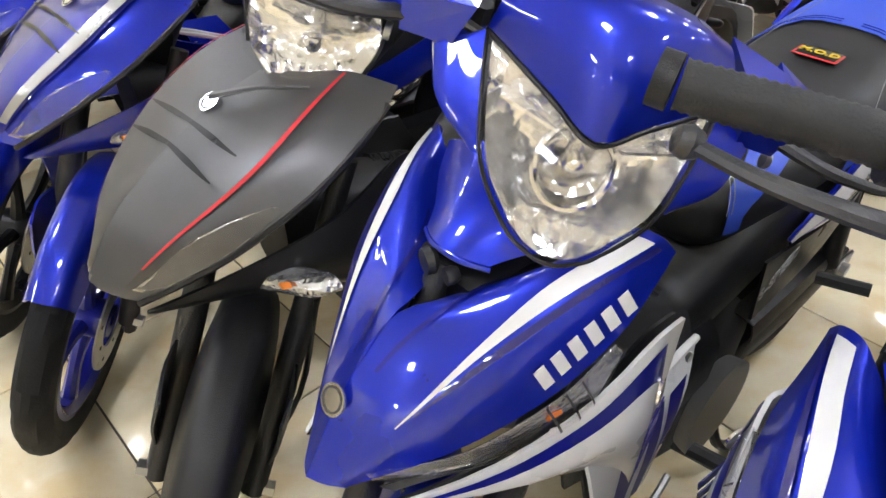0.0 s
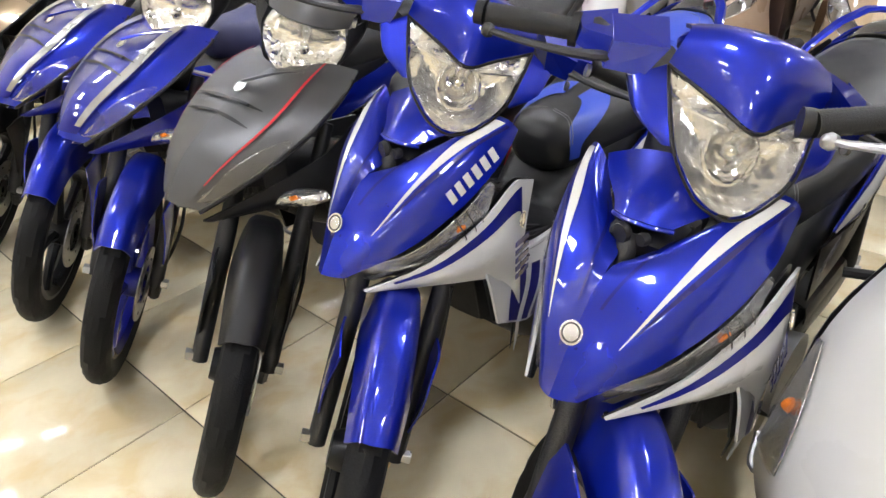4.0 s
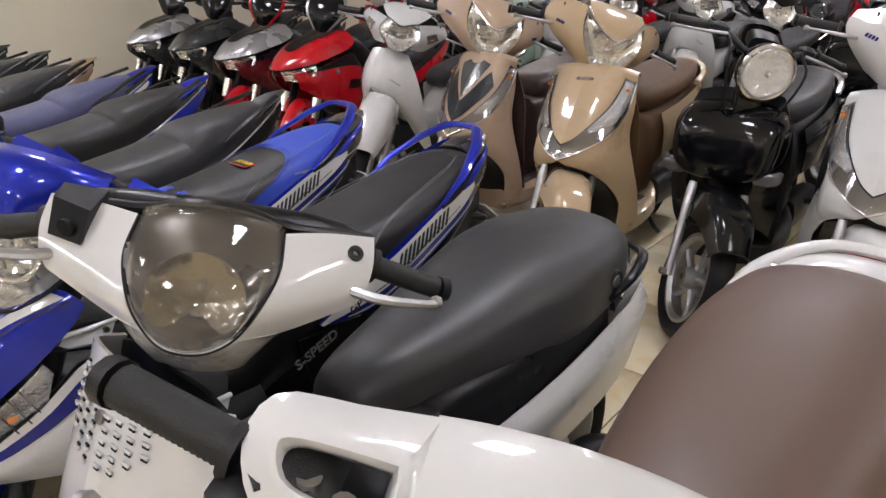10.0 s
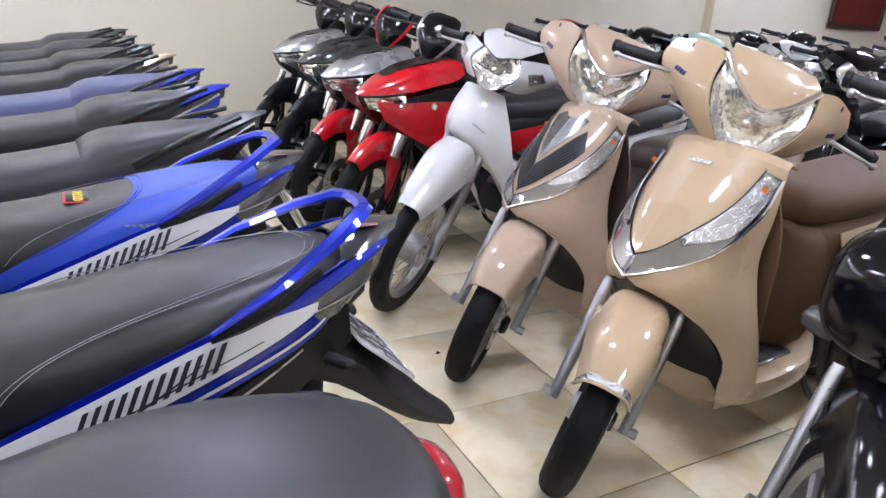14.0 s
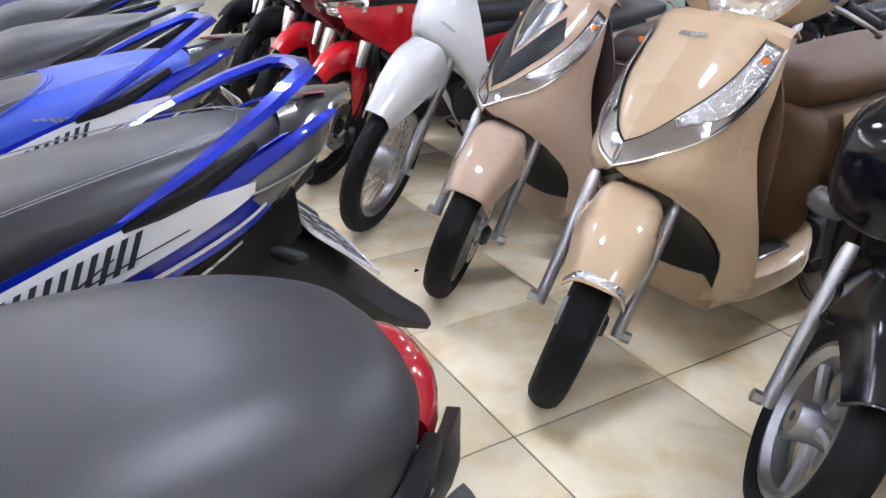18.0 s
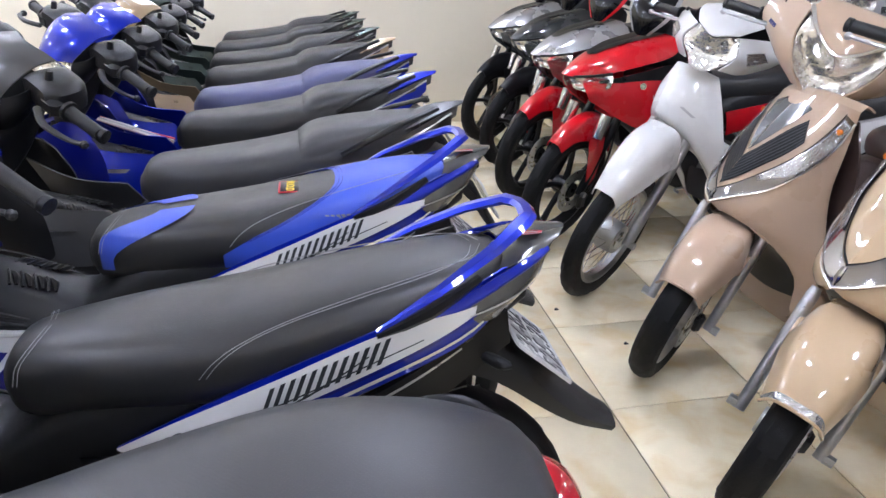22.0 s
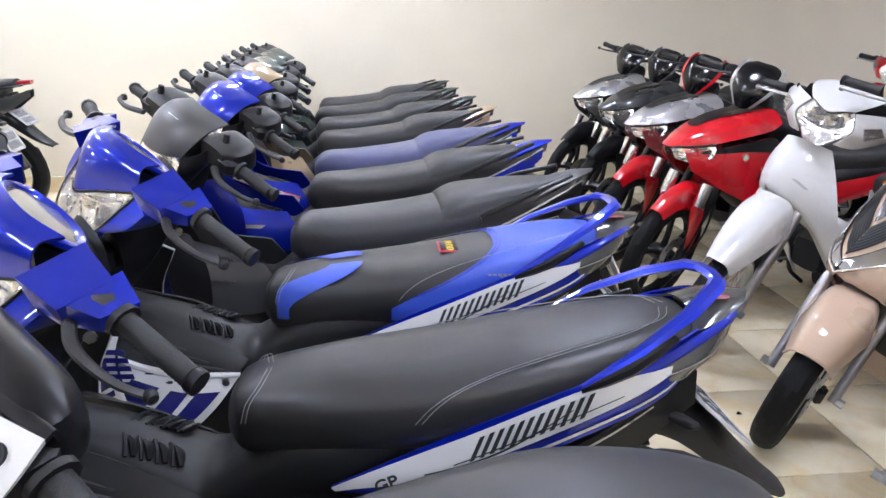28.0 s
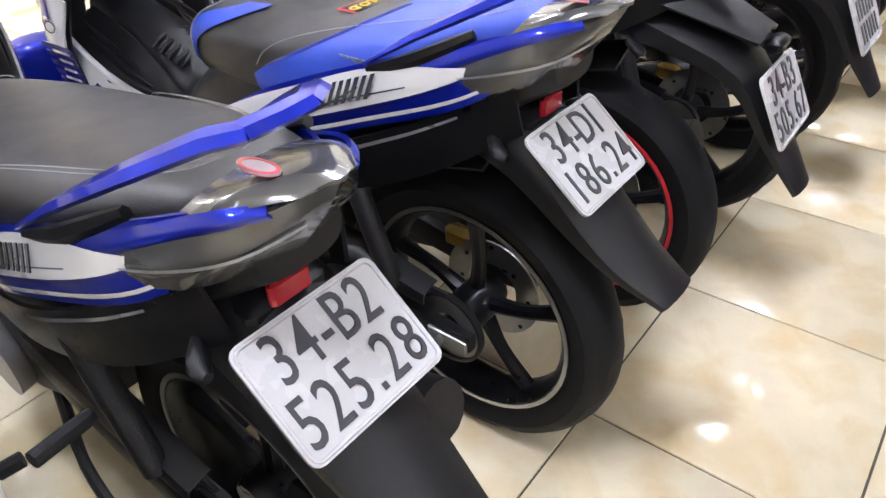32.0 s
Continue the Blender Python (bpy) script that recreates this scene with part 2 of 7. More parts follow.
def solid(G, back):
    """Closed sheet between two grids of points."""
    nv, nu = G.shape[0] - 1, G.shape[1] - 1
    n = (nu + 1) * (nv + 1)
    V = np.concatenate([G.reshape(-1, 3), back.reshape(-1, 3)]).tolist()
    F = []
    k = lambda i, j: j * (nu + 1) + i
    for j in range(nv):
        for i in range(nu):
            q = (k(i, j), k(i + 1, j), k(i + 1, j + 1), k(i, j + 1))
            F.append(q)
            F.append(tuple(n + a for a in reversed(q)))
    rim = [k(i, 0) for i in range(nu)] + [k(nu, j) for j in range(nv)] + [k(i, nv) for i in range(nu, 0, -1)] + [k(0, j) for j in range(nv, 0, -1)]
    for a, b in zip(rim, rim[1:] + rim[:1]):
        F.append((a, b, n + b, n + a))
    return V, F


def patch(rows, nu=10, nv=10, t=0.006, inside=(0.8, 0, 0.6)):
    """A curved panel of thickness t through rows of points."""
    R = np.asarray(rows, dtype=float)
    G = np.einsum("jm,mnc,in->jic", weights(R.shape[0], nv), R, weights(R.shape[1], nu))
    N = np.cross(np.gradient(G, axis=1), np.gradient(G, axis=0))
    N /= np.linalg.norm(N, axis=2, keepdims=True) + 1e-9
    side = np.sum(N * (G - np.asarray(inside)), axis=2).mean()
    return solid(G, G - t * N * (1 if side > 0 else -1))


def decal(rows, e0, e1, n=14, off=0.002, inside=(0.8, 0, 0.6)):
    """A thin strip on a curved panel between two lines of (u, v)."""
    S = surface(rows)
    V, F = [], []
    for i in range(n + 1):
        a, b = curve(e0, i / n), curve(e1, i / n)
        for w in (0.0, 0.5, 1.0):
            u, v = a + (b - a) * w
            V.append(S(u, v) + off * normal(S, u, v, inside))
    for i in range(n):
        for w in (0, 1):
            F.append((3 * i + w, 3 * i + w + 1, 3 * i + 4 + w, 3 * i + 3 + w))
    return V, F


def loft(secs, n=18, dense=3, cap=True):
    """Closed body through sections (x, y, z, half width, half height, squareness) along x."""
    P = np.asarray(secs, dtype=float)
    m = (len(P) - 1) * dense
    V, F = [], []
    for j in range(m + 1):
        x, y, z, w, h, q = curve(P, j / m)
        for i in range(n):
            a = 2 * math.pi * i / n
            c, s = math.cos(a), math.sin(a)
            e = 2 / max(q, 1.2)
            V.append((x, y + max(w, 0.001) * math.copysign(abs(c) ** e, c), z + max(h, 0.001) * math.copysign(abs(s) ** e, s)))
    for j in range(m):
        for i in range(n):
            F.append((j * n + i, j * n + (i + 1) % n, (j + 1) * n + (i + 1) % n, (j + 1) * n + i))
    if cap:
        F.append(tuple(range(n - 1, -1, -1)))
        F.append(tuple(m * n + i for i in range(n)))
    return V, F


def tube(pts, r, n=8, dense=4, flat=1.0):
    """Round bar along a smooth line; r may be one number or one a point."""
    P = np.asarray(pts, dtype=float)
    R = np.full(len(P), float(r)) if np.isscalar(r) else np.asarray(r, dtype=float)
    m = (len(P) - 1) * dense
    C = [curve(P, j / m) for j in range(m + 1)]
    V, F = [], []
    up = np.array((0.0, 0.13, 1.0))
    for j, c in enumerate(C):
        d = C[min(j + 1, m)] - C[max(j - 1, 0)]
        d = d / (np.linalg.norm(d) + 1e-9)
        if abs(d @ up) > 0.97:
            up = np.array((1.0, 0.1, 0.0))
        s = np.cross(d, up)
        s /= np.linalg.norm(s)
        w = np.cross(s, d)
        rad = curve(R[:, None], j / m)[0]
        for i in range(n):
            a = 2 * math.pi * i / n
            V.append(c + rad * (math.cos(a) * s + flat * math.sin(a) * w))
    for j in range(m):
        for i in range(n):
            F.append((j * n + i, j * n + (i + 1) % n, (j + 1) * n + (i + 1) % n, (j + 1) * n + i))
    F.append(tuple(range(n - 1, -1, -1)))
    F.append(tuple(m * n + i for i in range(n)))
    return V, F


def lathe(profile, cx, cz, n=40, cy=0.0, closed=True):
    """Ring of (radius, y) points turned round the axle at (cx, cz)."""
    V, F = [], []
    k = len(profile)
    for i in range(n):
        a = 2 * math.pi * i / n
        for r, y in profile:
            V.append((cx + r * math.cos(a), cy + y, cz + r * math.sin(a)))
    for i in range(n):
        for j in range(k if closed else k - 1):
            F.append((i * k + j, i * k + (j + 1) % k, ((i + 1) % n) * k + (j + 1) % k, ((i + 1) % n) * k + j))
    return V, F


def seat_skin(secs, a0, a1, front, back, off=0.003, na=20, nx=14):
    """A panel lying on a lofted seat between two lines over its cross-section angle."""
    P = np.asarray(secs, dtype=float)
    D = np.array([curve(P, k / 120) for k in range(121)])[::-1]
    V, F = [], []
    for j in range(nx + 1):
        for i in range(na + 1):
            a = radians(a0 + (a1 - a0) * i / na)
            k = math.sin(a)
            x = front(k) + (back(k) - front(k)) * j / nx
            y, z, w, h, q = [float(np.interp(x, D[:, 0], D[:, c])) for c in range(1, 6)]
            c, e = math.cos(a), 2 / max(q, 1.2)
            V.append((x, y + (w + off) * math.copysign(abs(c) ** e, c), z + (h + off) * math.copysign(abs(k) ** e, k)))
    for j in range(nx):
        for i in range(na):
            p = j * (na + 1) + i
            F.append((p, p + 1, p + na + 2, p + na + 1))
    return V, F


def box(cx, cy, cz, sx, sy, sz, b=0.006):
    """Block with chamfered edges."""
    b = min(b, sx / 3, sy / 3, sz / 3)
    V, F = [], []
    X, Y, Z = sx / 2, sy / 2, sz / 2
    rings = []
    for z, d in ((-Z, b), (-Z + b, 0), (Z - b, 0), (Z, b)):
        o = [(-X + d, -Y + d + b), (-X + d + b, -Y + d), (X - d - b, -Y + d), (X - d, -Y + d + b), (X - d, Y - d - b), (X - d - b, Y - d), (-X + d + b, Y - d), (-X + d, Y - d - b)]
        rings.append([(cx + x, cy + y, cz + z) for x, y in o])
    for r in rings:
        V += r
    for j in range(3):
        for i in range(8):
            F.append((j * 8 + i, j * 8 + (i + 1) % 8, j * 8 + 8 + (i + 1) % 8, j * 8 + 8 + i))
    F.append(tuple(range(7, -1, -1)))
    F.append(tuple(range(24, 32)))
    return V, F


def hexa(front, back):
    """Solid between two four-cornered faces."""
    V = list(front) + list(back)
    return V, [(0, 1, 2, 3), (7, 6, 5, 4)] + [(i, (i + 1) % 4, 4 + (i + 1) % 4, 4 + i) for i in range(4)]


def ring(loops, t, inside):
    """Panel round an opening, through closed loops from its outer to its inner edge."""
    return patch([list(lp) + [lp[0]] for lp in loops], 28, 8, t, inside)


def moved(vf, m):
    v = np.asarray(vf[0], dtype=float)
    a = np.array(m)
    return (v @ a[:3, :3].T + a[:3, 3]).tolist(), vf[1]


def letters(text, size, depth=0.002, weight=0.0):
    """Raised characters in the x, y plane, centred, from the built-in font."""
    cu = bpy.data.curves.new("letters", "FONT")
    cu.body, cu.size, cu.extrude, cu.offset = text, size, depth, weight
    cu.align_x, cu.align_y = "CENTER", "CENTER"
    cu.resolution_u = 3
    ob = bpy.data.objects.new("letters", cu)
    scene.collection.objects.link(ob)
    dg = bpy.context.evaluated_depsgraph_get()
    me = ob.evaluated_get(dg).to_mesh()
    vf = ([tuple(v.co) for v in me.vertices], [tuple(p.vertices) for p in me.polygons])
    ob.evaluated_get(dg).to_mesh_clear()
    bpy.data.objects.remove(ob)
    bpy.data.curves.remove(cu)
    return vf


def slants(n, w, h, gap, lean=0.3, skip=()):
    """A row of slanted bars in the x, y plane: unreadable or trade lettering."""
    V, F = [], []
    x = 0.0
    for i in range(n):
        if i not in skip:
            k = len(V)
            for z in (0.0, 0.0015):
                V += [(x, 0, z), (x + w, 0, z), (x + w + lean * h, h, z), (x + lean * h, h, z)]
            F += [(k, k + 3, k + 2, k + 1), (k + 4, k + 5, k + 6, k + 7)]
            F += [(k + a, k + (a + 1) % 4, k + 4 + (a + 1) % 4, k + 4 + a) for a in range(4)]
        x += w + gap
    c = (x - gap + lean * h) / 2
    return [(a - c, b - h / 2, z) for a, b, z in V], F


def bars(name, n, w, h, gap, lean, m, mat, parent, label=""):
    """Slanted bars, each a part of its own."""
    c = (n * w + (n - 1) * gap + lean * h) / 2
    for i in range(n):
        x = i * (w + gap) - c
        V = []
        for z in (0.0, 0.0015):
            V += [(x, -h / 2, z), (x + w, -h / 2, z), (x + w + lean * h, h / 2, z), (x + lean * h, h / 2, z)]
        F = [(0, 3, 2, 1), (4, 5, 6, 7)] + [(a, (a + 1) % 4, 4 + (a + 1) % 4, 4 + a) for a in range(4)]
        part(name, moved((V, F), m), mat, parent, label)


def blocks(name, n, w, h, gap, lean, m, mat, parent, label="", k=0.3):
    """Slanted open block shapes in a row, each a part of its own: trade lettering as plain shapes."""
    c = (n * w + (n - 1) * gap + lean * h) / 2
    for i in range(n):
        x0 = i * (w + gap) - c
        runs = [(0, 0, w, h)] if k >= 0.5 else [(0, 0, k * w, h), (w - k * w, 0, w, h), (k * w, h - k * w, w - k * w, h), (k * w, 0, w - k * w, k * w)]
        vs = []
        for ax, ay, bx, by in runs:
            V = []
            for z in (0.0, 0.0015):
                V += [(x0 + px + lean * py, py - h / 2, z) for px, py in ((ax, ay), (bx, ay), (bx, by), (ax, by))]
            vs.append((V, [(0, 3, 2, 1), (4, 5, 6, 7)] + [(a, (a + 1) % 4, 4 + (a + 1) % 4, 4 + a) for a in range(4)]))
        part(name, moved(join(*vs), m), mat, parent, label)


def thing(name, label, category, group=""):
    ob = new(name)
    ob.empty_display_size = 0.1
    return tagged(ob, label, category, group)


def place(ob, X, Y, turn=0.0):
    """Stand a motorbike with its rear axle over X, Y, facing the front aisle."""
    ob.matrix_basis = pose(X, Y, 0, 0, 0, 180 + turn)
    return ob


# ---- parts that all motorbikes share ----
def steering(gx, rake, angle):
    axis = Vector((-math.sin(radians(rake)), 0, math.cos(radians(rake))))
    p = Matrix.Translation((gx, 0, 0))
    return p @ Matrix.Rotation(radians(angle), 4, axis) @ p.inverted()


def tread(cx, cz, r, w, n=72):
    """Tyre with slanted grooves cut into the crown."""
    ri = r - 0.075 if r > 0.26 else r - 0.07
    half = [(ri, 0.33), (ri + 0.02, 0.46), (r - 0.035, 0.5), (r - 0.016, 0.42), (r - 0.005, 0.26), (r, 0.1)]
    prof = [(a, -b) for a, b in half] + [(a, b) for a, b in reversed(half)]
    k = len(prof)
    V, F = [], []
    for i in range(n):
        a = 2 * math.pi * i / n
        for j, (q, y) in enumerate(prof):
            g = abs(j - (k - 1) / 2)
            cut = 0.005 if g < 3.2 and (i + int(1.6 * g)) % 6 == 0 else 0.0
            V.append((cx + (q - cut) * math.cos(a), y * w, cz + (q - cut) * math.sin(a)))
    for i in range(n):
        for j in range(k):
            F.append((i * k + j, i * k + (j + 1) % k, ((i + 1) % n) * k + (j + 1) % k, ((i + 1) % n) * k + j))
    return V, F


def wheel(b, x, r, w, rim, name, spokes=5, wire=False, lip=None, disc=True, drum=None):
    ri = r - 0.075 if r > 0.26 else r - 0.07
    ring = [(ri + 0.004, -0.36 * w), (ri + 0.004, 0.36 * w), (ri - 0.008, 0.38 * w), (ri - 0.022, 0.2 * w), (ri - 0.022, -0.2 * w), (ri - 0.008, -0.38 * w)]
    hub = lathe([(0.012, -0.05), (0.035, -0.05), (0.042, -0.03), (0.042, 0.03), (0.035, 0.05), (0.012, 0.05)], x, r, 16)
    wh = part(name, join(lathe(ring, x, r, 44), hub), rim, b)
    part("tyre", tread(x, r, r, w), RUBBER, wh, sharp=25)
    if wire:
        vs = []
        for i in range(32):
            a = 2 * math.pi * i / 32
            a2 = a + (0.5 if i % 2 else -0.5)
            s = 0.03 if (i // 2) % 2 else -0.03
            vs.append(tube([(x + 0.04 * math.cos(a2), s, r + 0.04 * math.sin(a2)), (x + (ri - 0.02) * math.cos(a), 0, r + (ri - 0.02) * math.sin(a))], 0.0016, 4, 1))
        part("spokes", join(*vs), CHROME, wh)
        part("brake_drum", lathe([(0.01, -0.045), (0.06, -0.045), (0.065, -0.02), (0.065, 0.02), (0.06, 0.045), (0.01, 0.045)], x, r, 24), ALU, wh)
    else:
        for i in range(spokes):
            a = 2 * math.pi * i / spokes + 0.3
            c, k = math.cos(a), math.sin(a)
            part("spoke", tube([(x + 0.03 * c, 0, r + 0.03 * k), (x + 0.5 * ri * math.cos(a + 0.08), 0, r + 0.5 * ri * math.sin(a + 0.08)), (x + (ri - 0.015) * c, 0, r + (ri - 0.015) * k)], (0.019, 0.014, 0.017), 8, 4, 0.9), rim, wh)
    if lip:
        for s in (-1, 1):
            part("rim_stripe", lathe([(ri + 0.003, s * 0.385 * w), (ri + 0.003, s * 0.40 * w), (ri - 0.005, s * 0.40 * w), (ri - 0.005, s * 0.385 * w)], x, r, 44), lip, wh)
    if disc:
        s = 1 if disc is True else disc
        holes = [(0.055, s * 0.048), (0.105, s * 0.048), (0.105, s * 0.052), (0.055, s * 0.052)]
        dc = part("brake_disc", lathe(holes, x, r, 32), STEEL, wh)
        hole = [(0.0, -0.0035), (0.0045, -0.0035), (0.0045, 0.0035), (0.0, 0.0035)]
        for i in range(8):
            a, q = 2 * math.pi * i / 8, 0.07 + 0.012 * (i % 3)
            part("disc_hole", lathe(hole, x + q * math.cos(a), r + q * math.sin(a), 8, s * 0.05), SATIN, dc)
    return wh


def fork(b, wb, r, rake, top, leg=ALU, tubem=DMETAL, w=0.078, off=0.0, k=1.0):
    d = Vector((-math.sin(radians(rake)), 0, math.cos(radians(rake))))
    for s in (1, -1):
        a = Vector((wb + off, s * w, r))
        m = a + d * 0.30
        e = a + d * top
        part("fork_tube", tube([a - d * 0.01, a + d * 0.12, m, e], (0.019 * k, 0.02 * k, 0.021 * k, 0.0155 * k), 10), leg, b)
        part("fork_stanchion", tube([m, e], 0.0165 * k, 10), tubem, b)
        part("axle_nut", lathe([(0.0, -0.012), (0.014, -0.012), (0.014, 0.012), (0.0, 0.012)], wb + off, r, 6, s * (w + 0.02)), STEEL, b)


def grips(b, x, z, y0=0.22, y1=0.36, droop=0.02, back=0.05, lever=DMETAL, bar_end=True, drop=0.0):
    """Handlebar ends with ribbed grips, levers and switch boxes."""
    for s in (1, -1):
        p0, p1 = (x, s * y0, z), (x - back, s * y1, z - droop)
        a, e = np.array(p0), np.array(p1)
        ribs = np.linspace(0.06, 0.98, 40)
        g = part("grip", tube([tuple(a + (e - a) * k) for k in ribs], [0.0152 + 0.0011 * (i % 2) for i in range(40)], 12, 1), GRIPM, b, "", 60)
        part("grip_collar", tube([p0, tuple(np.array(p0) + (np.array(p1) - np.array(p0)) * 0.08)], 0.024, 12), PLASTIC, g)
        if bar_end:
            part("bar_end", tube([p1, (x - back - 0.004, s * (y1 + 0.012), z - droop - 0.002)], 0.018, 12), PLASTIC, g)
        part("switch_box", box(x + 0.005, s * (y0 - 0.035), z, 0.055, 0.06, 0.05, 0.012), PLASTIC, b)
        q = [(x + 0.045, s * (y0 - 0.05), z - 0.005), (x + 0.065, s * (y0 + 0.01), z - 0.01), (x + 0.05, s * (y0 + 0.08), z - 0.02 - 0.6 * drop), (x + 0.03 - back * 0.3, s * (y1 - 0.005), z - 0.03 - drop)]
        lv = part("brake_lever", tube(q, (0.010, 0.009, 0.007, 0.0065), 8, 4, 0.7), lever, b)
        part("lever_ball", lathe([(0.0001, -0.010), (0.008, -0.007), (0.0105, 0), (0.008, 0.007), (0.0001, 0.010)], q[-1][0], q[-1][2], 12, q[-1][1], False), lever, lv)


GLYPHS = {}


def rounded(w, h, r, t):
    """Plate in the x, y plane with rounded corners."""
    o = []
    for k, (cx, cy) in enumerate(((w / 2 - r, h / 2 - r), (-w / 2 + r, h / 2 - r), (-w / 2 + r, -h / 2 + r), (w / 2 - r, -h / 2 + r))):
        o += [(cx + r * math.cos(radians(90 * k + a)), cy + r * math.sin(radians(90 * k + a))) for a in (0, 30, 60, 90)]
    n = len(o)
    return [(x, y, -t / 2) for x, y in o] + [(x, y, t / 2) for x, y in o], [tuple(range(n - 1, -1, -1)), tuple(range(n, 2 * n))] + [(i, (i + 1) % n, n + (i + 1) % n, n + i) for i in range(n)]


def plate(b, x0, z0, x1, z1, top="", bottom="", w=0.19):
    """Number plate lying on the line from its upper to its lower edge."""
    d = Vector((x1 - x0, 0, z1 - z0))
    h = d.length
    u = Vector((0, -1, 0))
    v = -d.normalized()
    n = u.cross(v)
    c = Vector(((x0 + x1) / 2, 0, (z0 + z1) / 2)) + 0.010 * n
    m = Matrix.Translation(c) @ Matrix((u, v, n)).transposed().to_4x4()
    pl = part("number_plate", moved(rounded(w, h, 0.012, 0.004), m), PLATEM, b, "white enamelled number plate" + (" with black raised characters" if top else ""))
    e = rounded(w - 0.009, h - 0.009, 0.009, 0.004)[0]
    loop = [(x, y, 0.002) for x, y, z in e[:len(e) // 2]]
    part("plate_rim", moved(tube(loop + loop[:1], 0.0022, 6, 1), m), PLATEM, pl)
    if top:
        for t, y in ((top, h * 0.23), (bottom, -h * 0.23)):
            step = [0.017 if c in ".-" else 0.030 for c in t]
            x = -sum(step) / 2
            for c, d in zip(t, step):
                key = (c,)
                if key not in GLYPHS:
                    GLYPHS[key] = letters(c, 0.066, 0.0006, 0.0002) if c != "." else box(0, 0, 0, 0.008, 0.007, 0.0015, 0.0004)
                part("character", moved(GLYPHS[key], m @ Matrix.Translation((x + d / 2, y - (0.018 if c == "." else 0), 0.003)) @ Matrix.Diagonal((0.80, 1.12, 1, 1))), INK, pl, c)
                x += d
    else:
        for y in (h * 0.2, -h * 0.2):
            bars("character", 6, 0.010, 0.042, 0.013, 0.0, m @ Matrix.Translation((0, y, 0.0022)), INK, pl)
    return pl


def engine(b, wb=1.24):
    part("engine_block", loft([(0.36, 0, 0.33, 0.10, 0.10, 4), (0.50, 0, 0.33, 0.13, 0.115, 4), (0.66, 0, 0.34, 0.12, 0.11, 4), (0.74, 0, 0.36, 0.07, 0.07, 4)], 18), DMETAL, b)
    for s in (1, -1):
        part("engine_cover", lathe([(0.0, 0.0), (0.075, 0.0), (0.09, 0.012), (0.095, 0.04), (0.0, 0.04)][::-1], 0.53, 0.33, 24, s * 0.13 - 0.02, False), ALU if s > 0 else DMETAL, b)
    for i in range(6):
        part("cooling_fin", loft([(0.73 + i * 0.022, 0, 0.40 + i * 0.008, 0.075, 0.06, 5), (0.736 + i * 0.022, 0, 0.402 + i * 0.008, 0.075, 0.06, 5)], 12, 1), DMETAL, b)
    for s in (1, -1):
        part("foot_peg", tube([(0.60, s * 0.12, 0.28), (0.58, s * 0.26, 0.285)], 0.015, 8), GRIPM, b)
        part("rear_foot_peg", tube([(0.17, s * 0.13, 0.40), (0.15, s * 0.22, 0.41)], 0.013, 8), GRIPM, b)
    part("gear_lever", tube([(0.66, 0.15, 0.27), (0.75, 0.17, 0.27), (0.76, 0.21, 0.27)], 0.006, 6), STEEL, b)
    for s in (1, -1):
        part("stand_leg", tube([(0.44, s * 0.10, 0.26), (0.40, s * 0.13, 0.10), (0.30, s * 0.14, 0.012)], 0.011, 8), DMETAL, b)


def swingarm(b, rr=0.29, arm=DMETAL, xa=0.0):
    for s in (1, -1):
        part("swingarm", loft([(0.42, s * 0.10, 0.335, 0.016, 0.030, 4), (0.2, s * 0.105, 0.318, 0.016, 0.030, 4), (xa + 0.06, s * 0.10, rr + 0.004, 0.015, 0.026, 4), (xa - 0.06, s * 0.098, rr, 0.012, 0.018, 4)], 12), PLASTIC, b)
        part("chain_adjuster", box(xa - 0.02, s * 0.116, rr, 0.085, 0.008, 0.034, 0.004), ALU, b, "silver chain adjuster")
        part("axle_end", lathe([(0.0, -0.008), (0.016, -0.008), (0.016, 0.008), (0.0, 0.008)], xa, rr, 6, s * 0.126), STEEL, b)
        part("shock_absorber", tube([(0.05, s * 0.115, 0.36), (0.13, s * 0.115, 0.60)], 0.02, 10), DMETAL, b)
    part("chain_guard", patch([[(0.40, 0.075, 0.425), (0.40, 0.120, 0.415), (0.40, 0.125, 0.375)], [(0.15, 0.075, 0.405), (0.15, 0.118, 0.395), (0.15, 0.122, 0.36)], [(-0.02, 0.075, 0.375), (-0.02, 0.112, 0.365), (-0.02, 0.116, 0.345)]], 4, 6, 0.003, (0.1, 0.05, 0.2)), PLASTIC, b)
    part("chain", lathe([(0.068, 0.080), (0.075, 0.080), (0.075, 0.092), (0.068, 0.092)], xa, rr, 36), DMETAL, b)
    for z0, z1 in ((rr + 0.072, 0.37), (rr - 0.072, 0.30)):
        part("chain_run", tube([(xa, 0.086, z0), (0.45, 0.086, z1)], 0.006, 6), DMETAL, b)
    part("sprocket", lathe([(0.03, 0.084), (0.068, 0.084), (0.068, 0.088), (0.03, 0.088)], xa, rr, 30), STEEL, b)
    part("rear_calliper", box(xa + 0.085, -0.066, rr + 0.075, 0.065, 0.036, 0.045, 0.01), GOLD, b, "gold rear brake calliper")
    part("silencer", tube([(0.42, -0.13, 0.24), (0.2, -0.155, 0.27), (0.0, -0.165, 0.33), (-0.22, -0.17, 0.40)], (0.022, 0.04, 0.048, 0.046), 14), DMETAL, b)
    part("heat_shield", patch([[(0.18, -0.20, 0.31), (0.18, -0.185, 0.325), (0.18, -0.16, 0.33)], [(-0.15, -0.225, 0.39), (-0.15, -0.205, 0.42), (-0.15, -0.17, 0.43)]], 5, 5, 0.003, (0, -0.15, 0.3)), CHROME, b)


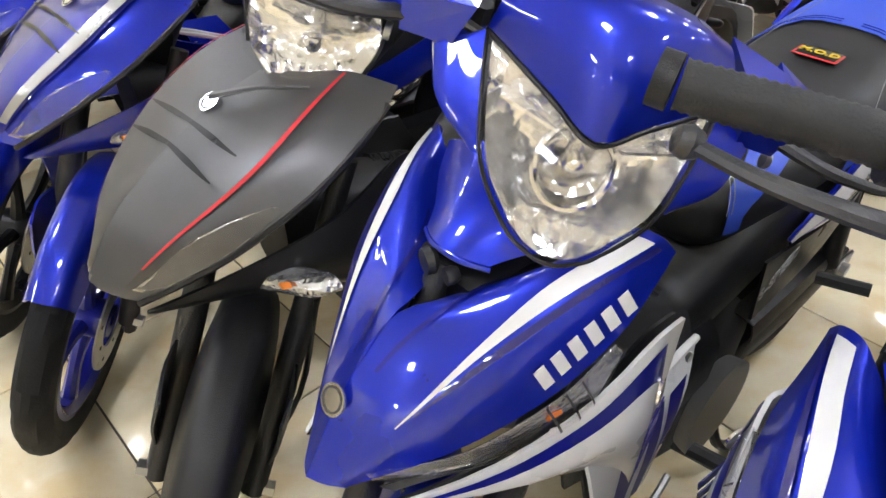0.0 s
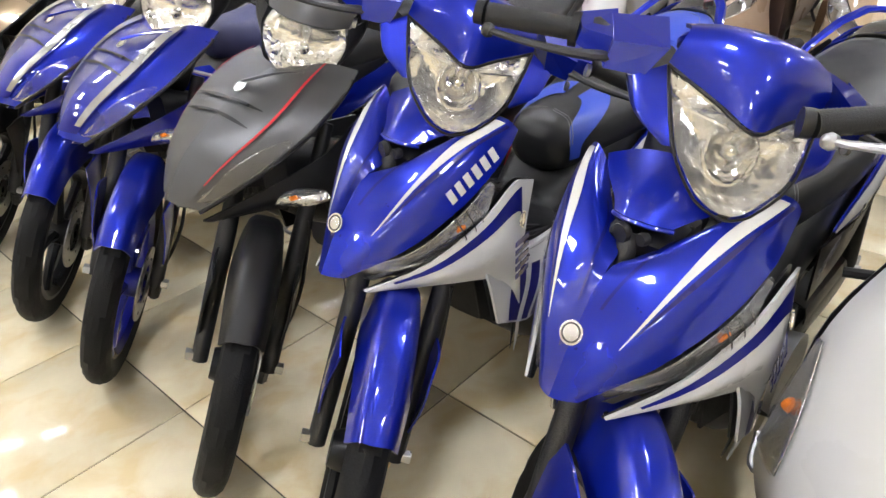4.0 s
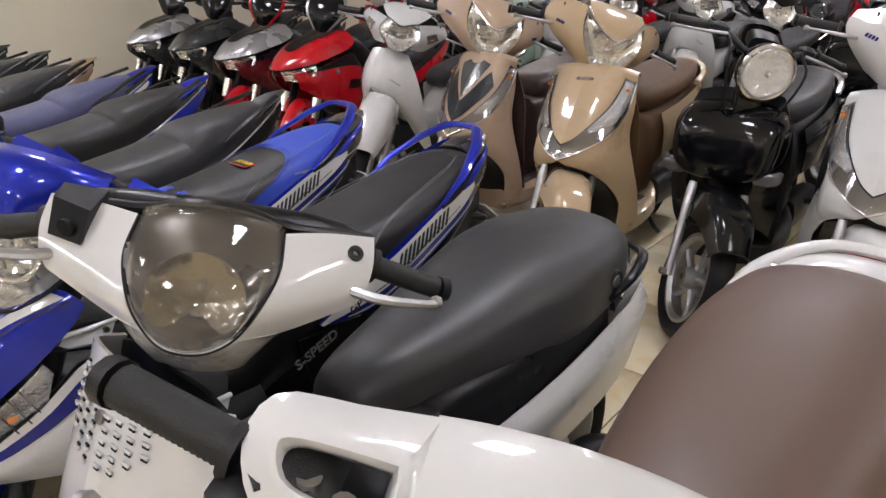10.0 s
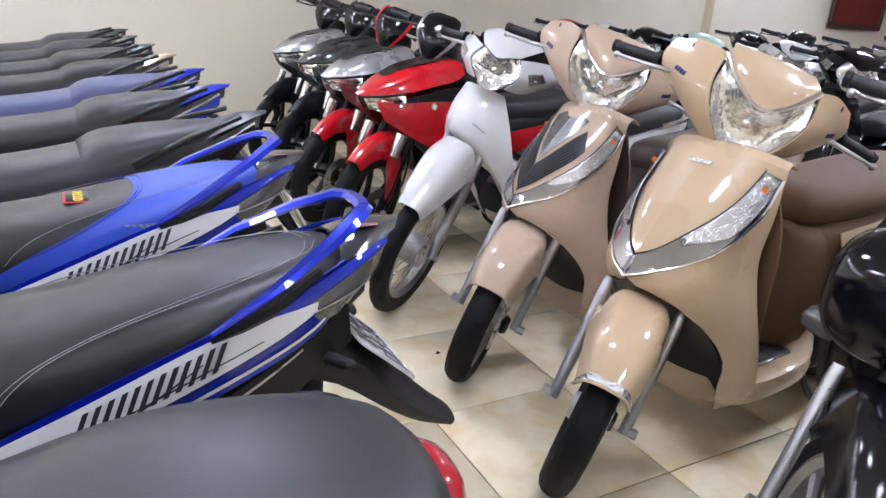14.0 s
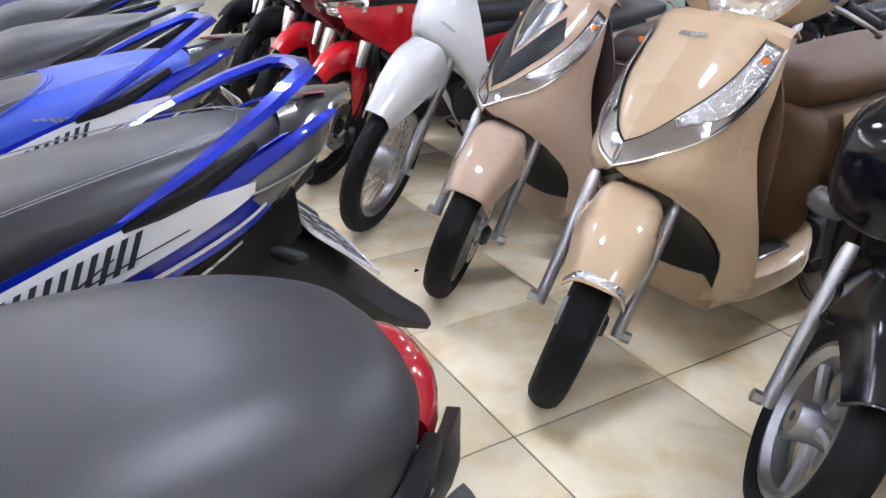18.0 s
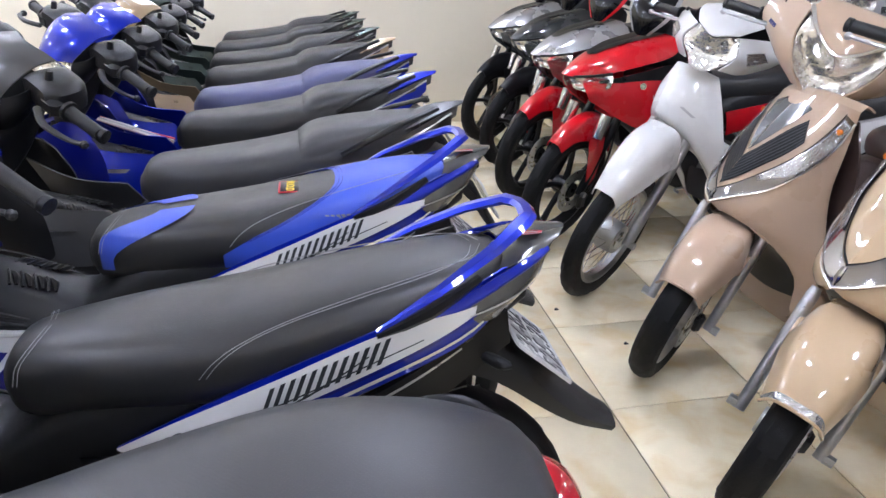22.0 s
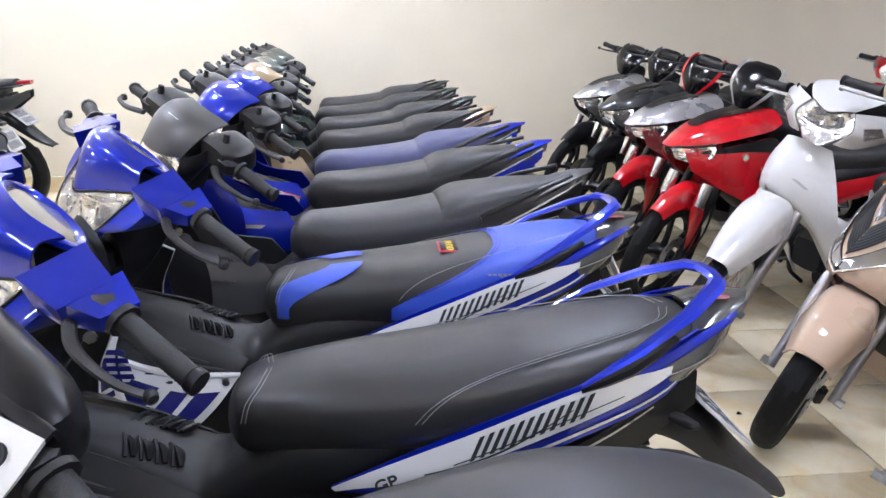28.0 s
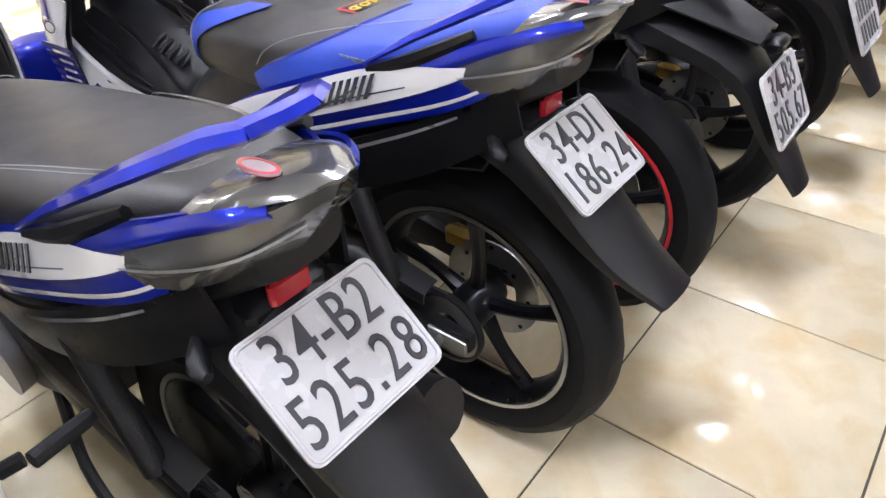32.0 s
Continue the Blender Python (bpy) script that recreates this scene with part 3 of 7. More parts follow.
def tail_end(b, top="", bottom="", long=False):
    """Black rear mudguard with red reflector and number plate."""
    rows = [[(-0.10, 0, 0.74), (-0.10, 0.06, 0.72), (-0.09, 0.075, 0.66)], [(-0.20, 0, 0.70), (-0.19, 0.065, 0.68), (-0.17, 0.075, 0.63)], [(-0.30, 0, 0.60), (-0.285, 0.062, 0.58), (-0.265, 0.066, 0.555)], [(-0.36, 0, 0.54), (-0.345, 0.055, 0.525), (-0.33, 0.057, 0.51)], [(-0.418, 0, 0.488), (-0.413, 0.040, 0.484), (-0.405, 0.042, 0.474)]]
    if long:
        rows = [[(-0.10, 0, 0.76), (-0.10, 0.06, 0.745), (-0.09, 0.075, 0.70)], [(-0.22, 0, 0.735), (-0.21, 0.07, 0.715), (-0.20, 0.078, 0.68)], [(-0.35, 0, 0.675), (-0.34, 0.064, 0.66), (-0.325, 0.068, 0.635)], [(-0.42, 0, 0.56), (-0.41, 0.056, 0.55), (-0.40, 0.058, 0.535)], [(-0.48, 0, 0.455), (-0.475, 0.036, 0.452), (-0.468, 0.038, 0.445)]]
        fin = [[(-0.12, 0, 0.80), (-0.12, 0.05, 0.795), (-0.12, 0.085, 0.775)], [(-0.24, 0, 0.775), (-0.24, 0.05, 0.768), (-0.235, 0.075, 0.748)], [(-0.36, 0, 0.725), (-0.36, 0.03, 0.72), (-0.355, 0.05, 0.71)]]
        part("tail_bracket", patch(wide(fin), 10, 8, 0.008, (-0.2, 0, 0.6)), PLASTIC, b, "finned black tail bracket")
        part("plate_lamp", box(-0.372, 0, 0.70, 0.03, 0.06, 0.022, 0.006), SATIN, b)
        plate(b, -0.368, 0.662, -0.428, 0.545, top, bottom, 0.18)
    else:
        part("rear_reflector", box(-0.186, 0, 0.722, 0.012, 0.05, 0.03, 0.004), REDLENS, b, "red reflector")
        plate(b, -0.192, 0.70, -0.294, 0.612, top, bottom, 0.182)
    part("rear_mudguard", patch(wide(rows), 10, 12, 0.008, (-0.1, 0, 0.4)), PLASTIC, b)
    part("plate_bracket", box(-0.16, 0, 0.70, 0.05, 0.10, 0.03, 0.008), PLASTIC, b)
    for s in (1, -1):
        part("rear_indicator", loft([(-0.14, s * 0.08, 0.69, 0.010, 0.010, 2), (-0.165, s * 0.10, 0.685, 0.014, 0.012, 2), (-0.185, s * 0.105, 0.68, 0.006, 0.006, 2)], 10), PLASTIC, b)
    part("inner_fender", patch(wide([[(0.22, 0, 0.56), (0.22, 0.075, 0.53)], [(0.05, 0, 0.62), (0.05, 0.08, 0.59)], [(-0.12, 0, 0.66), (-0.12, 0.075, 0.63)]]), 8, 6, 0.006, (0, 0, 0.3)), PLASTIC, b)


def seat(b, secs, mat, name="seat", label=""):
    return part(name, loft(secs, 22, 4), mat, b, label, 60)


def seat_seam(q, s):
    """Thread line on the seat through (x, angle) points."""
    D = np.array([curve(SEAT_SPORT, k / 120) for k in range(121)])[::-1]
    pts = []
    for x, a in q:
        y, z, w, h, n = [float(np.interp(x, D[:, 0], D[:, c])) for c in range(1, 6)]
        pts.append((x, s * (w + 0.004) * math.cos(radians(a)) ** (2 / n), z + (h + 0.004) * math.sin(radians(a)) ** (2 / n)))
    return tube(pts, 0.0007, 4, 5)


SEAT_SPORT = [(0.582, 0, 0.685, 0.045, 0.032, 2.6), (0.545, 0, 0.69, 0.082, 0.062, 2.8), (0.40, 0, 0.705, 0.118, 0.068, 3), (0.22, 0, 0.725, 0.138, 0.066, 3.2), (0.06, 0, 0.755, 0.130, 0.066, 3.2), (-0.08, 0, 0.79, 0.105, 0.055, 3), (-0.17, 0, 0.815, 0.075, 0.035, 2.8), (-0.185, 0, 0.82, 0.05, 0.02, 2.5)]
SEAT_STEP = [(0.552, 0, 0.69, 0.045, 0.03, 2.6), (0.512, 0, 0.70, 0.085, 0.065, 2.8)] + SEAT_SPORT[2:]


def sport_base(b, steer, rimf, rimr, lip, forkleg, fender, wb=1.24, seat_mat=SEAT, plates=("", ""), calliper=GOLD, long=False):
    """Running gear of the step-through sport bikes."""
    engine(b)
    swingarm(b, 0.29, DMETAL, -0.05)
    wheel(b, -0.05, 0.29, 0.105, rimr, "rear_wheel", 5, False, lip, -1)
    tail_end(b, *plates, long=long)
    part("body_spine", loft([(0.98, 0, 0.65, 0.05, 0.09, 3), (0.87, 0, 0.59, 0.070, 0.11, 3), (0.76, 0, 0.565, 0.080, 0.095, 3.2), (0.68, 0, 0.545, 0.088, 0.080, 3.2), (0.61, 0, 0.525, 0.096, 0.075, 3.2), (0.53, 0, 0.57, 0.110, 0.085, 3.2), (0.40, 0, 0.62, 0.12, 0.09, 3.5), (0.15, 0, 0.67, 0.12, 0.075, 3.5), (-0.10, 0, 0.74, 0.09, 0.05, 3), (-0.22, 0, 0.79, 0.05, 0.03, 3)], 18), PLASTIC, b)
    for s in (1, -1):
        rows = [[(0.92, s * 0.09, 0.63), (0.92, s * 0.11, 0.54), (0.90, s * 0.11, 0.44)], [(0.74, s * 0.095, 0.54), (0.74, s * 0.125, 0.48), (0.74, s * 0.13, 0.41)], [(0.56, s * 0.105, 0.53), (0.56, s * 0.13, 0.49), (0.58, s * 0.135, 0.43)]]
        part("inner_cover", patch(rows, 6, 8, 0.006), PLASTIC, b)
        for i in range(4):
            x = 0.665 + 0.024 * i
            z = 0.601 + 0.32 * (x - 0.64) + 0.012
            part("vent_slot", tube([(x + 0.012, s * 0.022, z + 0.008), (x, s * 0.040, z + 0.004), (x - 0.006, s * 0.062, z - 0.004)], (0.004, 0.008, 0.004), 6, 4, 0.7), SATIN, b)
            part("vent_rib", tube([(x + 0.021, s * 0.018, z + 0.012), (x + 0.011, s * 0.042, z + 0.010), (x + 0.005, s * 0.066, z - 0.001)], 0.0032, 6), PLASTIC, b)
        for i in range(4):
            part("louvre", box(0.74 + 0.035 * i, s * 0.137, 0.50 + 0.025 * i, 0.07, 0.008, 0.008, 0.003), SATIN, b)
    XF.append(steer)
    wheel(b, wb, 0.285, 0.072, rimf, "front_wheel", 5, False, lip, 1)
    fork(b, wb - 0.015, 0.285, 26, 0.58, forkleg)
    part("brake_calliper", box(wb - 0.06, 0.07, 0.22, 0.05, 0.03, 0.07, 0.01), calliper, b)
    part("brake_hose", tube([(wb - 0.06, 0.075, 0.26), (wb - 0.12, 0.11, 0.42), (wb - 0.16, 0.09, 0.62)], 0.005, 6), PLASTIC, b)
    part("headlight_stay", loft([(0.91, 0, 0.78, 0.05, 0.08, 3), (0.83, 0, 0.87, 0.06, 0.08, 3), (0.77, 0, 0.95, 0.06, 0.05, 3)], 14), PLASTIC, b)
    fr = [[(wb + 0.17, 0, 0.55), (wb + 0.165, 0.026, 0.545), (wb + 0.15, 0.044, 0.515)], [(wb + 0.09, 0, 0.605), (wb + 0.085, 0.032, 0.597), (wb + 0.07, 0.05, 0.545)], [(wb - 0.03, 0, 0.635), (wb - 0.03, 0.036, 0.622), (wb - 0.03, 0.055, 0.53)], [(wb - 0.15, 0, 0.612), (wb - 0.145, 0.036, 0.60), (wb - 0.13, 0.055, 0.50)], [(wb - 0.24, 0, 0.53), (wb - 0.235, 0.038, 0.515), (wb - 0.215, 0.056, 0.43)]]
    part("front_fender", patch(wide([[(x, y, z) for x, y, z in r] for r in fr]), 12, 12, 0.005, (wb, 0, 0.28)), fender, b)
    for s in (1, -1):
        part("fender_wing", patch([[(wb + 0.02, s * 0.082, 0.56), (wb - 0.03, s * 0.09, 0.57), (wb - 0.09, s * 0.088, 0.55)], [(wb + 0.0, s * 0.092, 0.45), (wb - 0.04, s * 0.096, 0.45), (wb - 0.10, s * 0.092, 0.44)], [(wb - 0.03, s * 0.09, 0.33), (wb - 0.055, s * 0.092, 0.32), (wb - 0.085, s * 0.09, 0.34)]], 5, 7, 0.004, (wb, 0, 0.4)), fender, b)
    XF.pop()


def mirror_stub(b, x, z, y=0.16):
    for s in (1, -1):
        part("mirror_mount", tube([(x, s * y, z - 0.01), (x - 0.004, s * y, z + 0.012)], (0.010, 0.008), 8), PLASTIC, b)


def headlamp(b, rows, inside, name="headlight", lens=LENS, depth=0.05, refl=None, bulb=True, flutes=0):
    """Reflector bowl, bulb and clear cover from one set of rows."""
    R = np.asarray(rows, dtype=float)
    c = R.reshape(-1, 3).mean(axis=0)
    inn = np.asarray(inside, dtype=float)
    d = (inn - c) / np.linalg.norm(inn - c)
    back = R.copy()
    m, n = R.shape[:2]
    for j in range(m):
        for i in range(n):
            e = 1 - max(abs(2 * i / (n - 1) - 1), abs(2 * j / (m - 1) - 1)) ** 2
            back[j, i] = c + (R[j, i] - c) * 0.985 + d * (0.004 + depth * e)
    nu, nv = (26, 20) if flutes else (14, 12)
    G = np.einsum("jm,mnc,in->jic", weights(m, nv), back, weights(n, nu))
    if flutes:
        for j in range(nv + 1):
            for i in range(nu + 1):
                u, v = 2 * i / nu - 1, 2 * j / nv - 1
                saw = abs((math.atan2(v, u) * flutes / (2 * math.pi)) % 1.0 - 0.5) * 2 - 0.5
                G[j, i] += d * 0.004 * saw * (1.0 if v > 0 else 0.25) * min(1.0, 1.6 * math.hypot(u, v)) * (1 - max(abs(u), abs(v)) ** 6)
    hl = part(name, solid(G, G + 0.003 * d), refl or REFL, b, "chromed reflector behind a clear cover", 14 if flutes else 180)
    part("lens", patch(rows, 14, 12, 0.0025, inside), lens, hl, "", 180)
    if bulb:
        p = c + d * depth * 0.55
        part("bulb", loft([(p[0] - 0.012, p[1], p[2], 0.013, 0.013, 2), (p[0] + 0.01, p[1], p[2], 0.014, 0.014, 2), (p[0] + 0.022, p[1], p[2], 0.004, 0.004, 2)], 10), CHROME, hl)
    return hl


def badge(b, S_rows, u, v, r, inside=(0.8, 0, 0.6)):
    """Round silver badge with a dark ring on a panel."""
    S = surface(S_rows)
    p, n = S(u, v), normal(S, u, v, inside)
    q = Vector(n).to_track_quat("Z", "Y").to_matrix().to_4x4()
    m = Matrix.Translation(Vector(p) + 0.002 * Vector(n)) @ q
    disc = [(math.cos(2 * math.pi * i / 20) * r, math.sin(2 * math.pi * i / 20) * r) for i in range(20)]
    top = ([(x, y, 0) for x, y in disc] + [(x, y, 0.003) for x, y in disc], [tuple(range(20, 40))] + [(i, (i + 1) % 20, 20 + (i + 1) % 20, 20 + i) for i in range(20)])
    bd = part("badge", moved(top, m), CHROME, b, "round chrome badge")
    ring = [(x * 0.82, y * 0.82, 0.0035) for x, y in disc] + [(x * 0.68, y * 0.68, 0.0035) for x, y in disc]
    part("badge_ring", moved((ring, [(i, (i + 1) % 20, 20 + (i + 1) % 20, 20 + i) for i in range(20)]), m), INK, bd)
    return bd


def on_panel(rows, u, v, along, size, inside=(0.8, 0, 0.6)):
    """Frame on a panel at (u, v): x along the way to (u, v) + along, z outwards."""
    S = surface(rows)
    p = Vector(S(u, v))
    n = Vector(normal(S, u, v, inside))
    x = Vector(S(u + along[0], v + along[1])) - p
    x = (x - n * x.dot(n)).normalized()
    y = n.cross(x)
    return Matrix.Translation(p + n * 0.002) @ Matrix((x, y, n)).transposed().to_4x4()


# ---- blue step-through with horned headlight ----
def racer_a(label, seat_style, group, lettered, plates, lip):
    b = thing("motorbike", label, "motorbike", group)
    st = steering(1.29, 26, 44)
    sport_base(b, st, SATIN, SATIN, lip, DMETAL, BLUE, plates=plates)
    ins = (0.8, 0, 0.6)
    for s in (1, -1):
        m = (lambda rows: rows) if s > 0 else mirror
        cowl = m([[(1.203, 0, 0.66), (1.197, 0.012, 0.657), (1.19, 0.022, 0.655), (1.18, 0.032, 0.652)],
                  [(1.15, 0, 0.742), (1.136, 0.033, 0.727), (1.12, 0.07, 0.717), (1.09, 0.095, 0.69)],
                  [(1.085, 0, 0.800), (1.062, 0.055, 0.793), (1.045, 0.11, 0.794), (1.01, 0.145, 0.75)],
                  [(1.024, 0.016, 0.802), (1.0, 0.078, 0.838), (0.975, 0.135, 0.840), (0.94, 0.165, 0.80)],
                  [(0.962, 0.066, 0.830), (0.945, 0.112, 0.868), (0.92, 0.148, 0.864), (0.89, 0.165, 0.835)],
                  [(0.905, 0.112, 0.868), (0.895, 0.135, 0.886), (0.88, 0.155, 0.878), (0.868, 0.165, 0.86)]])
        part("front_cowl", patch(cowl, 12, 16, 0.006, ins), BLUE, b, "glossy blue beak panel")
        part("cowl_stripe", decal(cowl, [(0.52, 0.20), (0.50, 0.42), (0.46, 0.7), (0.42, 0.95)], [(0.53, 0.20), (0.56, 0.42), (0.60, 0.7), (0.66, 0.95)], 18, 0.002, ins), WHITE, b)
        part("cowl_pinstripe", decal(cowl, [(0.55, 0.24), (0.59, 0.42), (0.635, 0.7), (0.70, 0.94)], [(0.56, 0.24), (0.64, 0.42), (0.68, 0.7), (0.78, 0.94)], 18, 0.002, ins), NAVY, b)
        # shade of the crease painted as a darker blue strip on the cowl
        part("cowl_crease_shade", decal(cowl, [(0.12, 0.28), (0.16, 0.5), (0.10, 0.75)], [(0.15, 0.28), (0.19, 0.5), (0.13, 0.75)], 14, 0.0025, ins), BLUE2, b)
        if lettered and s > 0:
            blocks("side_letter", 6, 0.0125, 0.024, 0.008, 0.1, on_panel(cowl, 0.86, 0.54, (0.0, 0.1), 1, ins), WHITE, b, "raised white letter shape", 0.5)
        ind = m([[(1.162, 0.045, 0.672), (1.157, 0.052, 0.662), (1.147, 0.055, 0.65)], [(1.085, 0.102, 0.686), (1.073, 0.114, 0.670), (1.055, 0.112, 0.652)], [(1.005, 0.150, 0.745), (0.988, 0.162, 0.715), (0.97, 0.155, 0.688)], [(0.945, 0.168, 0.793), (0.94, 0.174, 0.785), (0.935, 0.172, 0.775)]])
        hl = headlamp(b, ind, (0.95, 0, 0.6), "front_indicator", LENS, 0.02, REFLS, False)
        for q in (0.62, 0.70, 0.78):
            part("lens_band", decal(ind, [(0.0, q), (1.0, q - 0.04)], [(0.0, q + 0.009), (1.0, q - 0.031)], 5, 0.001, (0.95, 0, 0.6)), GREYLENS, hl)
        part("amber_bulb", loft([(0.99, s * 0.142, 0.712, 0.006, 0.006, 2), (1.003, s * 0.138, 0.709, 0.006, 0.006, 2)], 8), AMBER, hl)
        wing = m([[(1.165, 0.067, 0.632), (1.16, 0.067, 0.628), (1.155, 0.065, 0.624)],
                  [(1.06, 0.12, 0.658), (1.04, 0.14, 0.63), (1.02, 0.13, 0.60)],
                  [(0.97, 0.163, 0.715), (0.945, 0.185, 0.655), (0.92, 0.168, 0.575)],
                  [(0.90, 0.182, 0.772), (0.895, 0.193, 0.655), (0.87, 0.177, 0.51)],
                  [(0.865, 0.18, 0.768), (0.88, 0.190, 0.635), (0.84, 0.165, 0.43)],
                  [(0.825, 0.174, 0.752), (0.87, 0.186, 0.618), (0.83, 0.145, 0.335)]])
        part("side_cowl", patch(wing, 10, 14, 0.005, (0.9, 0, 0.5)), WHITE, b, "white side cowl with a blue edge stripe")
        part("cowl_edge_stripe", decal(wing, [(0.10, 0.08), (0.10, 0.3), (0.08, 0.5), (0.05, 0.72)], [(0.24, 0.08), (0.24, 0.3), (0.22, 0.5), (0.26, 0.74)], 16, 0.002, (0.9, 0, 0.5)), BLUE2, b)
        part("cowl_underside", patch(m([[(1.15, 0.05, 0.645), (1.14, 0.06, 0.64)], [(1.04, 0.105, 0.65), (1.04, 0.115, 0.65)], [(0.95, 0.145, 0.70), (0.95, 0.158, 0.70)]]), 4, 8, 0.006, (0.9, 0, 0.8)), PLASTIC, b)
        bars("cowl_slash", 5, 0.012, 0.07, 0.008, 0.4, on_panel(wing, 0.55, 0.80, (0.1, 0.0), 1, (0.9, 0, 0.5)), NAVY, b)
        badge(b, wing, 0.30, 0.72, 0.016, (0.9, 0, 0.5))
        inner = m([[(0.95, 0.142, 0.655), (0.76, 0.128, 0.562), (0.635, 0.120, 0.553)], [(0.95, 0.172, 0.58), (0.79, 0.162, 0.50), (0.69, 0.148, 0.485)], [(0.93, 0.178, 0.48), (0.83, 0.174, 0.43), (0.765, 0.158, 0.415)]])
        tray = m([[(0.94, 0.066, 0.70), (0.77, 0.078, 0.655), (0.62, 0.090, 0.575)], [(0.94, 0.11, 0.685), (0.765, 0.106, 0.61), (0.63, 0.104, 0.565)], [(0.93, 0.138, 0.64), (0.76, 0.124, 0.559), (0.64, 0.115, 0.551)]])
        part("ribbed_tray", patch(tray, 8, 6, 0.004, (0.75, 0, 0.4)), PLASTIC, b)
        Q = surface(tray)
        for v0, v1, u in ((0.05, 0.55, 0.45), (0.12, 0.72, 0.62), (0.22, 0.85, 0.78)):
            part("tray_rib", tube([tuple(Q(v0, u)), tuple(Q((v0 + v1) / 2, u) + np.array((0, s * 0.006, 0.006))), tuple(Q(v1, u))], (0.002, 0.007, 0.002), 6, 5, 0.8), PLASTIC, b)
        part("panel_rim", tube([(1.0, s * 0.145, 0.69), inner[0][0], (0.86, s * 0.136, 0.598), inner[0][1], inner[0][2]], (0.003, 0.008, 0.009, 0.009, 0.006), 8, 5, 0.8), WHITE, b, "white rounded panel rim")
        part("rim_bolt", lathe([(0.0, -0.004), (0.008, -0.004), (0.008, 0.004), (0.0, 0.004)], 0.665, 0.540, 10, s * 0.128), STEEL, b)
        part("leg_panel", patch(inner, 8, 8, 0.005), WHITE, b, "white panel with navy slashes")
        for a, w in ((0.16, 0.15), (0.38, 0.13), (0.58, 0.24)):
            part("panel_slash", decal(inner, [(a + 0.10, 0.24), (a + 0.04, 0.6), (a, 0.97)], [(a + w + 0.10, 0.24), (a + w + 0.05, 0.6), (a + w * 0.9, 0.97)], 10, 0.002, (0.9, 0, 0.5)), NAVY, b)
        for name, rows in (("cowl_lining", wing), ("panel_lining", inner)):
            part(name, patch([[(x, y * 0.93, z) for x, y, z in r] for r in rows], 8, 10, 0.004, (0.9, 0, 0.5)), PLASTIC, b)
        side = m([[(0.415, 0.131, 0.617), (0.412, 0.132, 0.612), (0.40, 0.131, 0.606)], [(0.25, 0.142, 0.698), (0.25, 0.150, 0.655), (0.25, 0.145, 0.608)], [(0.05, 0.137, 0.775), (0.04, 0.144, 0.732), (0.03, 0.136, 0.685)], [(-0.10, 0.112, 0.822), (-0.11, 0.117, 0.782), (-0.12, 0.108, 0.742)], [(-0.195, 0.066, 0.845), (-0.198, 0.062, 0.822), (-0.19, 0.054, 0.795)]])
        sd = (0.1, 0, 0.65)
        part("side_panel", patch(side, 8, 16, 0.005, sd), BLUE, b)
        part("panel_stripe", decal(side, [(0.05, 0.0), (0.10, 0.30), (0.10, 0.55), (0.42, 0.82)], [(0.66, 0.0), (0.66, 0.30), (0.64, 0.55), (0.50, 0.82)], 20, 0.002, sd), WHITE, b, "white side stripe")
        part("panel_shade", decal(side, [(0.66, 0.05), (0.66, 0.30), (0.64, 0.55), (0.50, 0.82)], [(0.72, 0.05), (0.72, 0.30), (0.70, 0.55), (0.54, 0.82)], 20, 0.0022, sd), BLUE2, b)
        part("panel_pinstripe", decal(side, [(0.83, 0.10), (0.83, 0.4), (0.80, 0.80)], [(0.90, 0.10), (0.90, 0.4), (0.86, 0.80)], 18, 0.002, sd), WHITE, b)
        blocks("panel_letter", 12, 0.008, 0.032, 0.0085, 0.9, on_panel(side, 0.37, 0.42, (0.0, 0.1 * s), 1, sd), DARK, b, "dark slanted letter shape", 0.5)
        part("letter_sweep", decal(side, [(0.52, 0.22), (0.56, 0.36), (0.34, 0.50)], [(0.55, 0.22), (0.60, 0.36), (0.36, 0.50)], 12, 0.0036, sd), DARK, b)
        part("letter_underline", decal(side, [(0.50, 0.28), (0.48, 0.45), (0.46, 0.62)], [(0.525, 0.28), (0.505, 0.45), (0.48, 0.62)], 12, 0.0036, sd), DARK, b)
        low = m([[(0.47, 0.128, 0.600), (0.44, 0.125, 0.46)], [(0.22, 0.146, 0.602), (0.22, 0.132, 0.505)], [(0.0, 0.13, 0.685), (-0.01, 0.115, 0.595)], [(-0.18, 0.085, 0.772), (-0.19, 0.075, 0.705)]])
        part("lower_panel", patch(low, 4, 12, 0.005, (0.1, 0, 0.6)), SATIN, b)
        part("silver_slash", decal(low, [(0.12, 0.42), (0.12, 0.85)], [(0.2, 0.42), (0.17, 0.85)], 10, 0.002, (0.1, 0, 0.6)), SILVER, b)
        part("grab_rail", tube([(0.03, s * 0.139, 0.782), (-0.06, s * 0.130, 0.834), (-0.15, s * 0.095, 0.880), (-0.205, s * 0.055, 0.906), (-0.222, s * 0.030, 0.908)], (0.005, 0.011, 0.0145, 0.0155, 0.014), 6, 1, 0.55), BLUE, b, "blue grab rail blade")
        part("rail_root", tube([(0.03, s * 0.137, 0.772), (-0.05, s * 0.128, 0.800), (-0.13, s * 0.100, 0.838)], (0.004, 0.009, 0.006), 6, 2, 1.2), SATIN, b)
